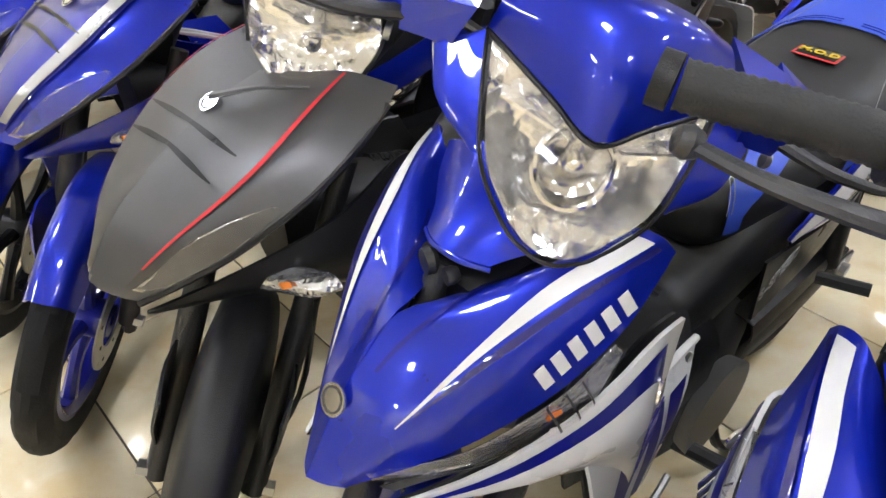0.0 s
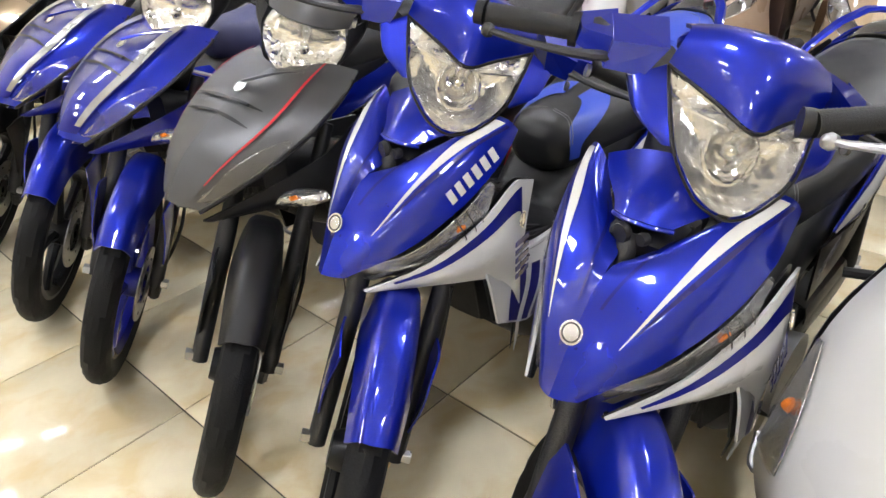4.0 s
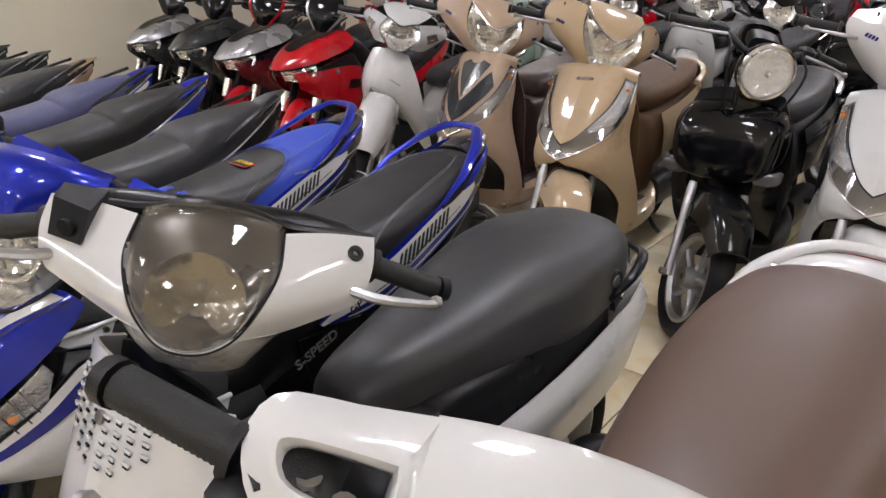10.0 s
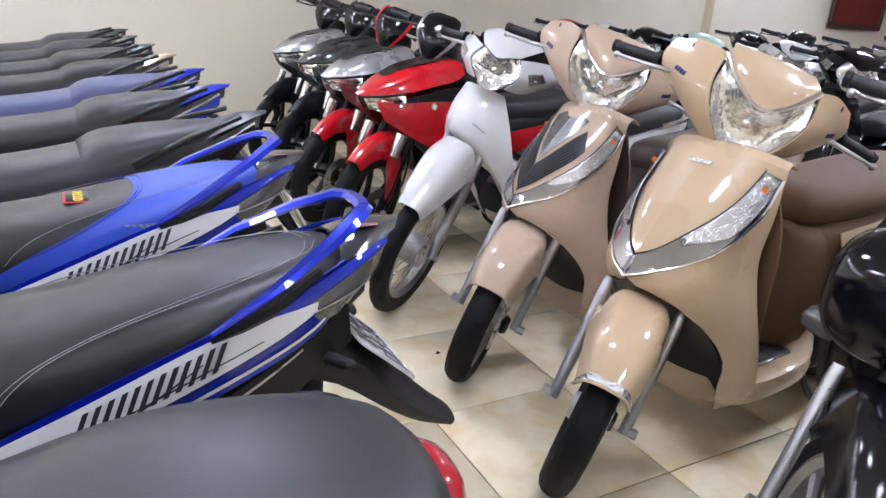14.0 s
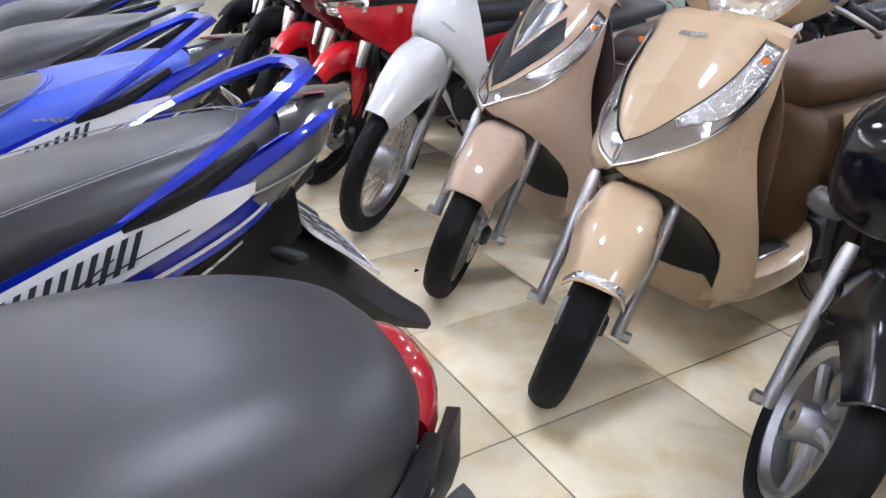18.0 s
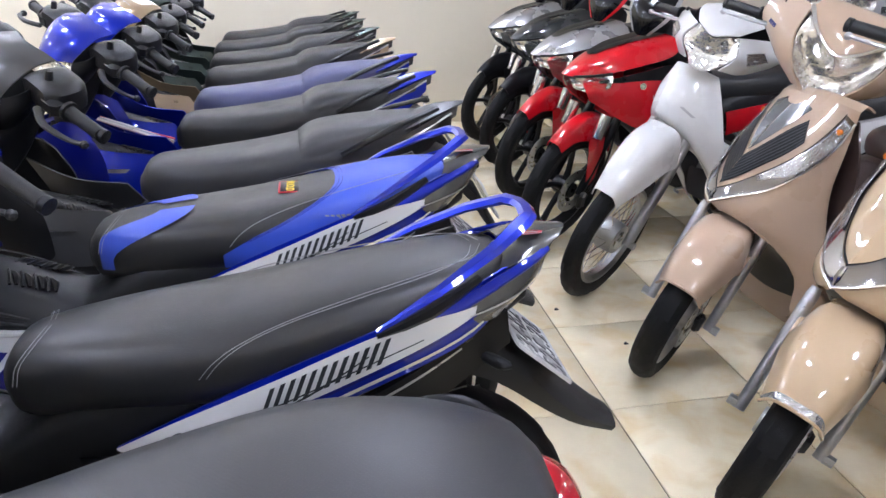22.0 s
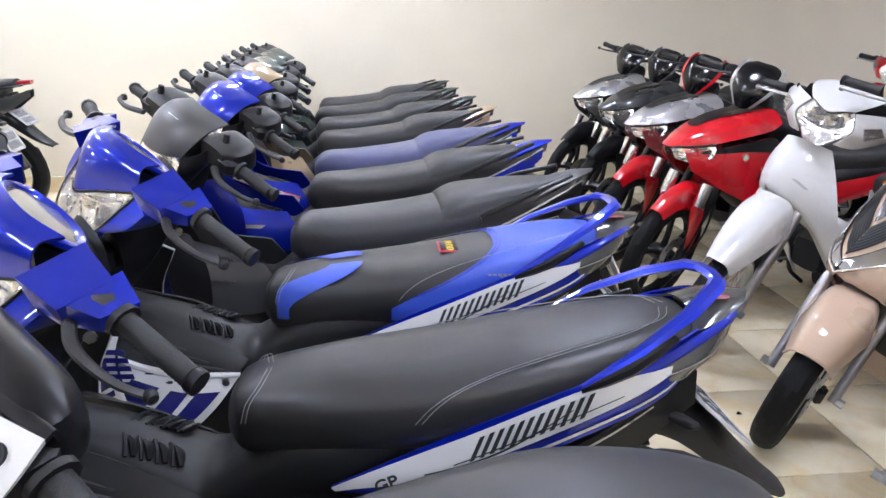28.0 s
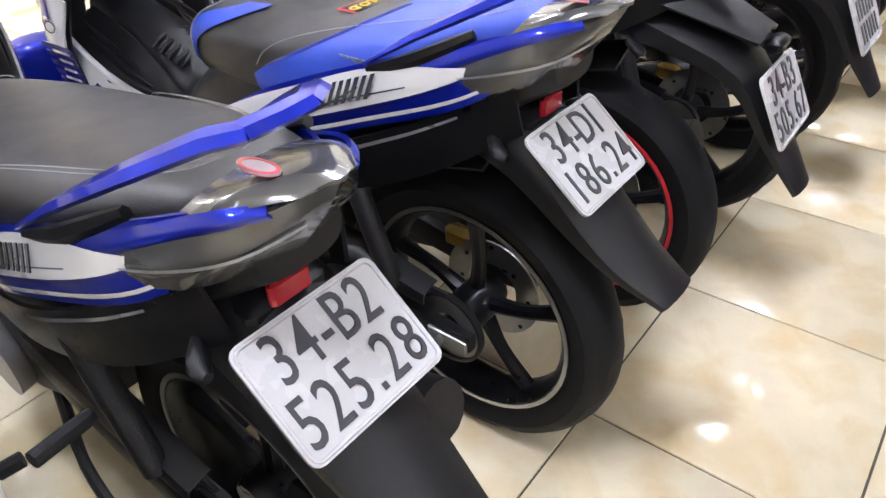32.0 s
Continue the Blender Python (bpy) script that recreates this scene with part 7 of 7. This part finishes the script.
    part("dome_seal", tube([(0.77, 0.09, 1.029), (0.829, 0.091, 1.005), (0.878, 0.072, 0.976), (0.893, 0.052, 0.948), (0.912, 0.027, 0.940), (0.915, 0, 0.936), (0.912, -0.027, 0.940), (0.893, -0.052, 0.948), (0.878, -0.072, 0.976), (0.829, -0.091, 1.005), (0.77, -0.09, 1.029)], 0.0015, 6, 5), PLASTIC, b)
    part("bar_top", patch(wide([[(0.770, 0, 1.053), (0.765, 0.05, 1.046), (0.757, 0.09, 1.030), (0.734, 0.205, 1.021)], [(0.745, 0, 1.052), (0.742, 0.05, 1.044), (0.738, 0.09, 1.030), (0.722, 0.20, 1.020)], [(0.728, 0, 1.02), (0.726, 0.05, 1.015), (0.722, 0.09, 1.005), (0.715, 0.19, 0.995)]]), 14, 8, 0.005, (0.77, 0, 0.96)), SATIN, b)
    part("bar_rear", loft([(0.745, 0, 0.985, 0.19, 0.044, 4), (0.715, 0, 0.985, 0.195, 0.048, 4), (0.685, 0, 0.98, 0.17, 0.040, 4), (0.67, 0, 0.975, 0.12, 0.02, 4)], 16), SATIN, b, "black rear handlebar cover")
    part("switch_block", hexa([(0.786, -0.14, 1.034), (0.765, -0.19, 1.036), (0.795, -0.188, 1.0), (0.812, -0.145, 1.0)], [(0.735, -0.135, 1.038), (0.73, -0.19, 1.038), (0.74, -0.19, 0.98), (0.745, -0.14, 0.98)]), SATIN, b, "black switch block", 20)
    part("switch_hole", moved(lathe([(0.0, -0.003), (0.011, -0.003), (0.011, 0.003), (0.0, 0.003)], 0, 0, 12), Matrix.Translation((0.798, -0.165, 1.014)) @ Matrix.Rotation(radians(70), 4, "Z")), RUBBER, b)
    grips(b, 0.738, 0.980, 0.205, 0.308, 0.028, 0.006, ALU)
    XF.pop()
    return b


def scooter_brown(label):
    """White scooter with brown inner parts, cut-out handlebar cover."""
    b = thing("scooter", label, "scooter")
    st = steering(1.34, 26, 32)
    ins = (0.85, 0, 0.6)
    R = apron_rows(0.95)
    R[0] = [(x, y, z - d) for (x, y, z), d in zip(R[0], (0.0, 0.004, 0.022, 0.075))]
    for s in (1, -1):
        A = R if s > 0 else mirror(R)
        part("apron", patch(A, 12, 20, 0.006, ins), DBROWN, b, "dark brown apron side")
        part("apron_edge", tube([tuple(surface(A)(u, v)) for u, v in ((0.5, 0.0), (0.8, 0.0), (1.0, 0.02), (1.0, 0.2), (1.0, 0.45), (1.0, 0.7))], 0.012, 8, 4), WHITE, b, "white rounded apron edge")
        part("apron_centre", decal(A, [(0.0, 0.01), (0.0, 0.3), (0.0, 0.49)], [(0.72, 0.015), (0.56, 0.3), (0.28, 0.49)], 14, 0.008, ins), WHITE, b, "white centre panel")
    floor_and_inner(b, DBROWN, DBROWN)
    secs = [(0.62, 0, 0.70, 0.06, 0.02, 2.6), (0.57, 0, 0.715, 0.125, 0.06, 2.8), (0.35, 0, 0.735, 0.165, 0.065, 3), (0.10, 0, 0.755, 0.175, 0.065, 3), (-0.08, 0, 0.765, 0.15, 0.055, 2.8), (-0.17, 0, 0.765, 0.09, 0.035, 2.6)]
    scooter_rear(b, WHITE, SEATBR, DBROWN, WHITE, secs, 0.74, True)
    part("rail_plate", patch(wide([[(-0.12, 0, 0.765), (-0.10, 0.10, 0.76), (-0.02, 0.17, 0.735)], [(-0.24, 0, 0.79), (-0.21, 0.10, 0.78), (-0.08, 0.185, 0.745)], [(-0.31, 0, 0.78), (-0.27, 0.11, 0.77), (-0.13, 0.18, 0.73)]]), 14, 8, 0.012, (-0.1, 0, 0.6)), WHITE, b, "white grab rail")
    for s in (1, -1):
        part("rail_bolt", lathe([(0.0, -0.006), (0.012, -0.006), (0.012, 0.006), (0.0, 0.006)], -0.13, 0.785, 10, s * 0.12), STEEL, b)
    scooter_front(b, st, 1.265, 0.24, WHITE)
    XF.append(st)
    hood = [[(0.985, 0, 0.915), (0.98, 0.05, 0.918), (0.965, 0.085, 0.93)], [(0.985, 0, 0.985), (0.975, 0.05, 0.985), (0.952, 0.088, 0.985)], [(0.955, 0, 1.048), (0.945, 0.05, 1.046), (0.925, 0.088, 1.042)], [(0.87, 0, 1.066), (0.866, 0.05, 1.060), (0.862, 0.088, 1.052)], [(0.855, 0, 1.055), (0.85, 0.05, 1.048), (0.847, 0.088, 1.04)]]
    part("headlight_hood", patch(wide(hood), 16, 16, 0.006, (0.85, 0, 0.98)), WHITE, b, "white headlight hood")
    lens = [[(0.962, 0.066, 1.03), (0.985, 0.02, 1.032), (0.985, -0.02, 1.032), (0.962, -0.066, 1.03)], [(0.982, 0.07, 0.985), (1.0, 0.02, 0.982), (1.0, -0.02, 0.982), (0.982, -0.07, 0.985)], [(0.987, 0.045, 0.935), (0.999, 0.015, 0.93), (0.999, -0.015, 0.93), (0.987, -0.045, 0.935)]]
    headlamp(b, lens, (0.9, 0, 0.97), "headlight", LENS, 0.014, REFLS, True)
    rimpts = [lens[0][0], lens[0][1], lens[0][2], lens[0][3], lens[1][3], lens[2][3], lens[2][2], lens[2][1], lens[2][0], lens[1][0], lens[0][0]]
    part("lens_rim", tube(rimpts, 0.0035, 6, 4), SATIN, b)
    for v in (0.3, 0.62):
        part("lens_band", decal(lens, [(0.04, v), (0.96, v)], [(0.04, v + 0.05), (0.96, v + 0.05)], 8, 0.001, (0.9, 0, 0.97)), GREYLENS, b)
    for s in (1, -1):
        k = lambda lp: [(x, s * y, z) for x, y, z in lp]
        outer = k([(0.858, 0.085, 1.052), (0.862, 0.135, 1.046), (0.868, 0.188, 1.042), (0.895, 0.200, 1.030), (0.925, 0.185, 1.015), (0.945, 0.155, 1.0), (0.958, 0.115, 0.972), (0.962, 0.085, 0.962), (0.951, 0.086, 0.99), (0.925, 0.088, 1.043)])
        mid = k([(0.887, 0.092, 1.054), (0.888, 0.135, 1.051), (0.89, 0.175, 1.047), (0.903, 0.184, 1.038), (0.926, 0.170, 1.027), (0.94, 0.145, 1.018), (0.948, 0.115, 1.006), (0.949, 0.094, 1.006), (0.938, 0.094, 1.03), (0.912, 0.095, 1.05)])
        inner = k([(0.908, 0.102, 1.050), (0.908, 0.135, 1.050), (0.907, 0.165, 1.046), (0.911, 0.172, 1.041), (0.924, 0.163, 1.031), (0.930, 0.140, 1.029), (0.933, 0.112, 1.029), (0.930, 0.100, 1.034), (0.924, 0.100, 1.041), (0.915, 0.100, 1.047)])
        deep = k([(0.895, 0.105, 1.030), (0.895, 0.135, 1.030), (0.895, 0.160, 1.028), (0.90, 0.165, 1.022), (0.91, 0.158, 1.015), (0.915, 0.140, 1.013), (0.918, 0.115, 1.013), (0.915, 0.105, 1.018), (0.910, 0.105, 1.021), (0.902, 0.105, 1.026)])
        part("cover_frame", ring([outer, mid, inner, deep], 0.003, (0.90, s * 0.13, 0.98)), WHITE, b, "white frame round a switch opening")
        low = k([(0.963, 0.085, 0.96), (0.955, 0.118, 0.965), (0.93, 0.12, 0.945), (0.90, 0.12, 0.93)]), k([(0.968, 0.085, 0.93), (0.958, 0.112, 0.928), (0.93, 0.115, 0.92), (0.90, 0.11, 0.912)])
        part("lower_cover", patch(list(low), 8, 4, 0.005, (0.9, 0, 0.95)), WHITE, b)
        part("switch_panel", box(0.905, s * 0.137, 1.012, 0.05, 0.075, 0.02, 0.006), SATIN, b)
        part("lever_perch", box(0.905, s * 0.175, 0.99, 0.06, 0.07, 0.04, 0.01), SATIN, b)
        for x, y in ((0.915, 0.15), (0.925, 0.125)):
            part("cover_screw", moved(lathe([(0.0, -0.004), (0.008, -0.004), (0.008, 0.004), (0.0, 0.004)], 0, 0, 10), Matrix.Translation((x, s * y, 1.026)) @ Matrix.Rotation(radians(90), 4, "X")), STEEL, b)
    part("bar_rear", loft([(0.89, 0, 0.99, 0.15, 0.03, 4), (0.86, 0, 0.99, 0.14, 0.03, 4), (0.845, 0, 0.985, 0.10, 0.02, 4)], 16), SATIN, b)
    grips(b, 0.895, 1.008, 0.195, 0.302, 0.004, 0.026, ALU, True, 0.038)
    part("neck", loft([(0.965, 0, 0.89, 0.05, 0.05, 3), (0.90, 0, 0.90, 0.08, 0.05, 3), (0.84, 0, 0.93, 0.07, 0.05, 3)], 12), WHITE, b)
    XF.pop()
    return b


# ---- the room ----
TILE = material("cream_floor_tile", (0.80, 0.71, 0.505), 0.14, 0, 0.0, 0.10, 9, 0.03, 80, 0.5, 0.06)
nt = TILE.node_tree
geo = nt.nodes.new("ShaderNodeNewGeometry")
for n in [n for n in nt.nodes if n.type == "TEX_NOISE"]:
    nt.links.new(geo.outputs["Position"], n.inputs["Vector"])
# warm clouds and faint veins through the cream
cloud = nt.nodes.new("ShaderNodeTexNoise")
cloud.inputs["Scale"].default_value, cloud.inputs["Detail"].default_value, cloud.inputs["Distortion"].default_value = 7.5, 10, 0.5
nt.links.new(geo.outputs["Position"], cloud.inputs["Vector"])
warm = nt.nodes.new("ShaderNodeMapRange")
warm.inputs["From Min"].default_value, warm.inputs["From Max"].default_value = 0.46, 0.66
warm.inputs["To Max"].default_value = 0.75
nt.links.new(cloud.outputs["Fac"], warm.inputs["Value"])
info = nt.nodes.new("ShaderNodeObjectInfo")
tone = nt.nodes.new("ShaderNodeMapRange")
tone.inputs["To Min"].default_value, tone.inputs["To Max"].default_value = 0.94, 1.04
nt.links.new(info.outputs["Random"], tone.inputs["Value"])
bsdf = nt.nodes["Principled BSDF"]
plain = bsdf.inputs["Base Color"].links[0].from_socket
blend = nt.nodes.new("ShaderNodeMix")
blend.data_type = "RGBA"
blend.inputs["B"].default_value = (0.72, 0.56, 0.30, 1)
nt.links.new(warm.outputs["Result"], blend.inputs["Factor"])
nt.links.new(plain, blend.inputs["A"])
scale = nt.nodes.new("ShaderNodeVectorMath")
scale.operation = "SCALE"
nt.links.new(blend.outputs["Result"], scale.inputs[0])
nt.links.new(tone.outputs["Result"], scale.inputs["Scale"])
nt.links.new(scale.outputs["Vector"], bsdf.inputs["Base Color"])
GROUT = material("dark_grout", (0.10, 0.085, 0.065), 0.85, 0, 0, 0.2, 60)
WALLM = material("cream_wall_paint", (0.76, 0.70, 0.56), 0.7, 0, 0, 0.05, 3, 0.08, 120)
CEILM = material("white_ceiling_paint", (0.80, 0.79, 0.76), 0.8, 0, 0, 0.03, 4)
WREDM = material("dark_red_panel", (0.16, 0.022, 0.018), 0.5, 0, 0, 0.2, 3)
FRAMEM = material("dark_wood_frame", (0.05, 0.025, 0.015), 0.5, 0, 0, 0.25, 8)
LAMPM = bpy.data.materials.new("lamp_diffuser")
LAMPM.use_nodes = True
LAMPM.node_tree.nodes["Principled BSDF"].inputs["Emission Color"].default_value = (0.90, 0.94, 1.0, 1)
LAMPM.node_tree.nodes["Principled BSDF"].inputs["Emission Strength"].default_value = 120.0
PANELM = LAMPM.copy()
PANELM.name = "panel_diffuser"
PANELM.node_tree.nodes["Principled BSDF"].inputs["Emission Strength"].default_value = 112.0
NORTH, SOUTH, WEST, EAST, HIGH = 3.76, -5.0, -8.0, 9.5, 2.8


def structure(name, vf, mat, label):
    ob = part(name, vf, mat, None, "", 30)
    return tagged(ob, label, name.split("_")[0], kind="structure")


structure("wall_north", box((WEST + EAST) / 2, NORTH + 0.1, HIGH / 2, EAST - WEST + 0.4, 0.2, HIGH, 0.002), WALLM, "cream painted wall")
structure("wall_south", box((WEST + EAST) / 2, SOUTH - 0.1, HIGH / 2, EAST - WEST + 0.4, 0.2, HIGH, 0.002), WALLM, "cream painted wall")
structure("wall_west", box(WEST - 0.1, (NORTH + SOUTH) / 2, HIGH / 2, 0.2, NORTH - SOUTH - 0.01, HIGH, 0.002), WALLM, "cream painted wall")
structure("wall_east", box(EAST + 0.1, (NORTH + SOUTH) / 2, HIGH / 2, 0.2, NORTH - SOUTH - 0.01, HIGH, 0.002), WREDM, "dark red panelled wall")
structure("pillar_wall", box(5.9, NORTH - 0.06, HIGH / 2, 1.7, 0.12, HIGH - 0.01, 0.004), WALLM, "cream painted wall pier")
structure("ceiling", box((WEST + EAST) / 2, (NORTH + SOUTH) / 2, HIGH + 0.1, EAST - WEST + 0.4, NORTH - SOUTH + 0.4, 0.2, 0.002), CEILM, "white painted ceiling")
structure("baseboard", box((WEST + EAST) / 2, NORTH - 0.006, 0.06, EAST - WEST - 0.02, 0.012, 0.12, 0.003), TILE, "cream tiled skirting")
floor = structure("floor", box((WEST + EAST) / 2, (NORTH + SOUTH) / 2, -0.055, EAST - WEST + 0.4, NORTH - SOUTH + 0.4, 0.10, 0.002), GROUT, "glossy cream marbled floor tiles with dark joints")

fr = thing("picture_frame", "dark wooden frame hung on the dark red wall", "frame")
part("board", box(7.6, NORTH - 0.03, 1.75, 0.9, 0.03, 1.0, 0.004), WREDM, fr)
for dx, dz, sx, sz in ((0, 0.53, 1.02, 0.06), (0, -0.53, 1.02, 0.06), (0.48, 0, 0.06, 1.0), (-0.48, 0, 0.06, 1.0)):
    part("moulding", box(7.6 + dx, NORTH - 0.04, 1.75 + dz, sx, 0.05, sz, 0.01), FRAMEM, fr)

lamp = thing("ceiling_light", "small square white LED ceiling light, lit", "ceiling light", "ceiling lights")
part("frame", join(box(0, 0.095, 0, 0.21, 0.02, 0.03, 0.004), box(0, -0.095, 0, 0.21, 0.02, 0.03, 0.004), box(0.095, 0, 0, 0.02, 0.17, 0.03, 0.004), box(-0.095, 0, 0, 0.02, 0.17, 0.03, 0.004)), CEILM, lamp)
part("diffuser", box(0, 0, 0.002, 0.17, 0.17, 0.014, 0.003), LAMPM, lamp)
spots = [(x + d, 3.22) for x in (-5.4, -4.45, -3.5, -2.55, -1.62, -0.67, 5.1, 6.05) for d in (-0.12, 0.12)]
lamp.matrix_basis = pose(spots[0][0], spots[0][1], HIGH - 0.016)
for x, y in spots[1:]:
    copy_thing(lamp, pose(x, y, HIGH - 0.016))
panel = thing("ceiling_panel", "flat square white LED panel on the unseen ceiling, lit", "ceiling light", "ceiling panels")
W = 0.34
part("frame", join(box(0, W / 2, 0, W + 0.03, 0.03, 0.03, 0.004), box(0, -W / 2, 0, W + 0.03, 0.03, 0.03, 0.004), box(W / 2, 0, 0, 0.03, W - 0.03, 0.03, 0.004), box(-W / 2, 0, 0, 0.03, W - 0.03, 0.03, 0.004)), CEILM, panel)
part("diffuser", box(0, 0, 0.002, W - 0.03, W - 0.03, 0.014, 0.003), PANELM, panel)
# the five panels at y 1.2 are added fill to brighten the north wall
grid = [(-2.75 + 2.4 * i, y) for i in range(-2, 5) for y in (-3.1, -0.9)] + [(x, 1.2) for x in (-5.15, -2.75, -0.35, 4.45, 6.85)]
panel.matrix_basis = pose(grid[0][0], grid[0][1], HIGH - 0.016)
for x, y in grid[1:]:
    copy_thing(panel, pose(x, y, HIGH - 0.016))

# ---- front row of sport bikes ----
XR = -0.735
GRP = "row of parked sport bikes"
place(racer_a("glossy blue and white sport motorbike with black stitched seat", "plain", GRP, False, ("34-B2", "525.28"), ALU), -0.738, -0.60, -1.0)
place(racer_a("glossy blue and white sport motorbike with black and blue seat", "blue", GRP, True, ("34-D1", "186.24"), ALU), -0.738, -0.117, -0.3)
place(racer_b("matt grey sport motorbike with red pinstripes and beaked front", GREY, GREY, GREY, SEATG, GRP, ("34-B3", "505.67"), REDLINE, PLASTIC, SATIN, REDLINE), -0.75, 0.322, 1.0)
place(racer_b("glossy blue sport motorbike with silver beak stripe and blue wheel", BLUE, SILVER, BLUE, SEAT, GRP, ("", ""), None, BLUE, BLUE2, None, True), XR, 0.84)
place(racer_b("glossy blue sport motorbike with slate blue seat", BLUE, SILVER, BLUE, SEATSLATE, GRP, ("", ""), None, BLUE, SATIN), XR, 1.27)
place(racer_b("tan gold sport motorbike with black seat", TAN, TAN, TAN, SEAT, GRP, ("", ""), None, PLASTIC, SATIN), XR - 0.02, 1.80)
gb = racer_b("dark green-grey sport motorbike with black seat", GREEN, GREEN, GREEN, SEAT, GRP, ("", ""), None, PLASTIC, SATIN)
place(gb, XR - 0.05, 2.26)
for y in (2.74, 3.22):
    copy_thing(gb, pose(XR - 0.08, y, 0, 0, 0, 180))
place(scooter_plain("old white scooter with grey seat and perforated apron"), -0.763, -1.05, -1.9)
place(scooter_brown("white scooter with brown seat and dark brown apron"), -0.79, -1.585)

# ---- middle row ----
place(scooter_v("beige scooter with chrome V trim and brown interior", BEIGE, BROWN, BROWN, "beige scooters"), 1.47, -0.285, 6.0)
place(scooter_grille("rose beige scooter with black V grille and brown seat", ROSE, DBROWN, DBROWN), 1.51, 0.27, 4.7)
wv = commuter("white step-through motorbike with wire-spoked wheels", WHITE, WHITE, "step-through motorbikes")
place(wv, 1.49, 0.83, 4.5)
GB = "row of tall sport bikes"
place(sport_c("glossy red and black sport motorbike with red fender", RED, RED, RED, GB), 1.52, 1.42, 6)
place(sport_c("silver and red sport motorbike with red fender", SILVER, MAROON, RED, GB), 1.57, 2.0, 5)
dk = sport_c("matt dark grey sport motorbike with black fender", DARK, DARK, SATIN, GB)
place(dk, 1.64, 2.63, 5)
place(sport_c("silver and black sport motorbike with black fender", SILVER, DARK, SATIN, GB), 1.66, 3.21, 4)
bk = scooter_round("glossy black retro scooter with round headlight")
place(bk, 1.545, -0.895, 2.5)
wv2 = scooter_v("white scooter with chrome V trim and black seat", WHITE, PLASTIC, SEAT, "white scooters")
place(wv2, 1.52, -1.46)

# ---- back rows ----
GC = "rows of parked motorbikes"
rc = commuter("glossy red step-through motorbike with black seat", RED, RED, GC)
place(rc, 3.55, 2.98)
tc = commuter("pale green step-through motorbike with black seat", TEAL, TEAL, GC)
place(tc, 3.60, 1.70)
kc = commuter("glossy black step-through motorbike with black seat", BLACKP, BLACKP, GC)
place(kc, 3.58, 2.12)
for src, x, y in ((wv, 3.58, 2.54), (wv, 3.75, 1.15), (kc, 3.6, 0.66), (wv, 3.85, 0.18), (kc, 3.6, -0.35), (bk, 3.7, -0.9), (wv2, 3.6, -1.5), (dk, 3.7, -2.1)):
    copy_thing(src, pose(x, y, 0, 0, 0, 180))
for i, (src, y) in enumerate(((kc, 3.0), (dk, 2.5), (bk, 2.0), (rc, 1.45), (kc, 0.95), (wv, 0.4), (dk, -0.1), (bk, -0.6), (rc, -1.15), (kc, -1.7))):
    copy_thing(src, pose(5.7 + 0.07 * (i % 3), y, 0, 0, 0, 180))
for i, (src, y) in enumerate(((dk, 2.6), (kc, 2.0), (bk, 1.3), (kc, 0.6), (rc, -0.1), (dk, -0.8), (kc, -1.5))):
    copy_thing(src, pose(7.9 + 0.05 * (i % 3), y, 0, 0, 0, 180))
for y in (1.95, 2.5, 3.05):
    copy_thing(dk if y != 2.5 else gb, pose(-3.45, y, 0, 0, 0, 180))

# ---- floor tiles ----
T = 0.5
tile_bm = box(0, 0, -0.003, T - 0.005, T - 0.005, 0.006, 0.0012)
base = part("floor_tile", tile_bm, TILE, floor)
tile_mesh = base.data
bpy.data.objects.remove(base)
rest_v, rest_f = [], []
for i in range(int(WEST / T) - 1, int(EAST / T) + 1):
    for j in range(int(SOUTH / T) - 1, int(NORTH / T) + 1):
        cx, cy = (i + 0.5) * T, (j + 0.5) * T
        if cy > NORTH or cy < SOUTH or cx < WEST or cx > EAST:
            continue
        if -4.0 < cx < 2.5 and -2.5 < cy < NORTH:
            ob = new("floor_tile", tile_mesh)
            ob.parent = floor
            ob.location = (cx, cy, 0)
        else:
            k = len(rest_v)
            rest_v += [(x + cx, y + cy, z) for x, y, z in tile_bm[0]]
            rest_f += [tuple(a + k for a in f) for f in tile_bm[1]]
ob = part("floor_tile_field", (rest_v, rest_f), TILE, floor)
tagged(ob, kind="stuff")

# ---- small litter on the floor ----
for x, y in ((0.046, 0.626), (0.206, 0.343)):
    scrap = thing("floor_scrap", "tiny dark scrap lying on the floor tiles", "litter", "floor scraps")
    part("scrap", loft([(x - 0.008, y, 0.004, 0.003, 0.003, 2), (x, y + 0.002, 0.005, 0.007, 0.005, 2), (x + 0.009, y, 0.003, 0.003, 0.002, 2)], 8), SATIN, scrap)
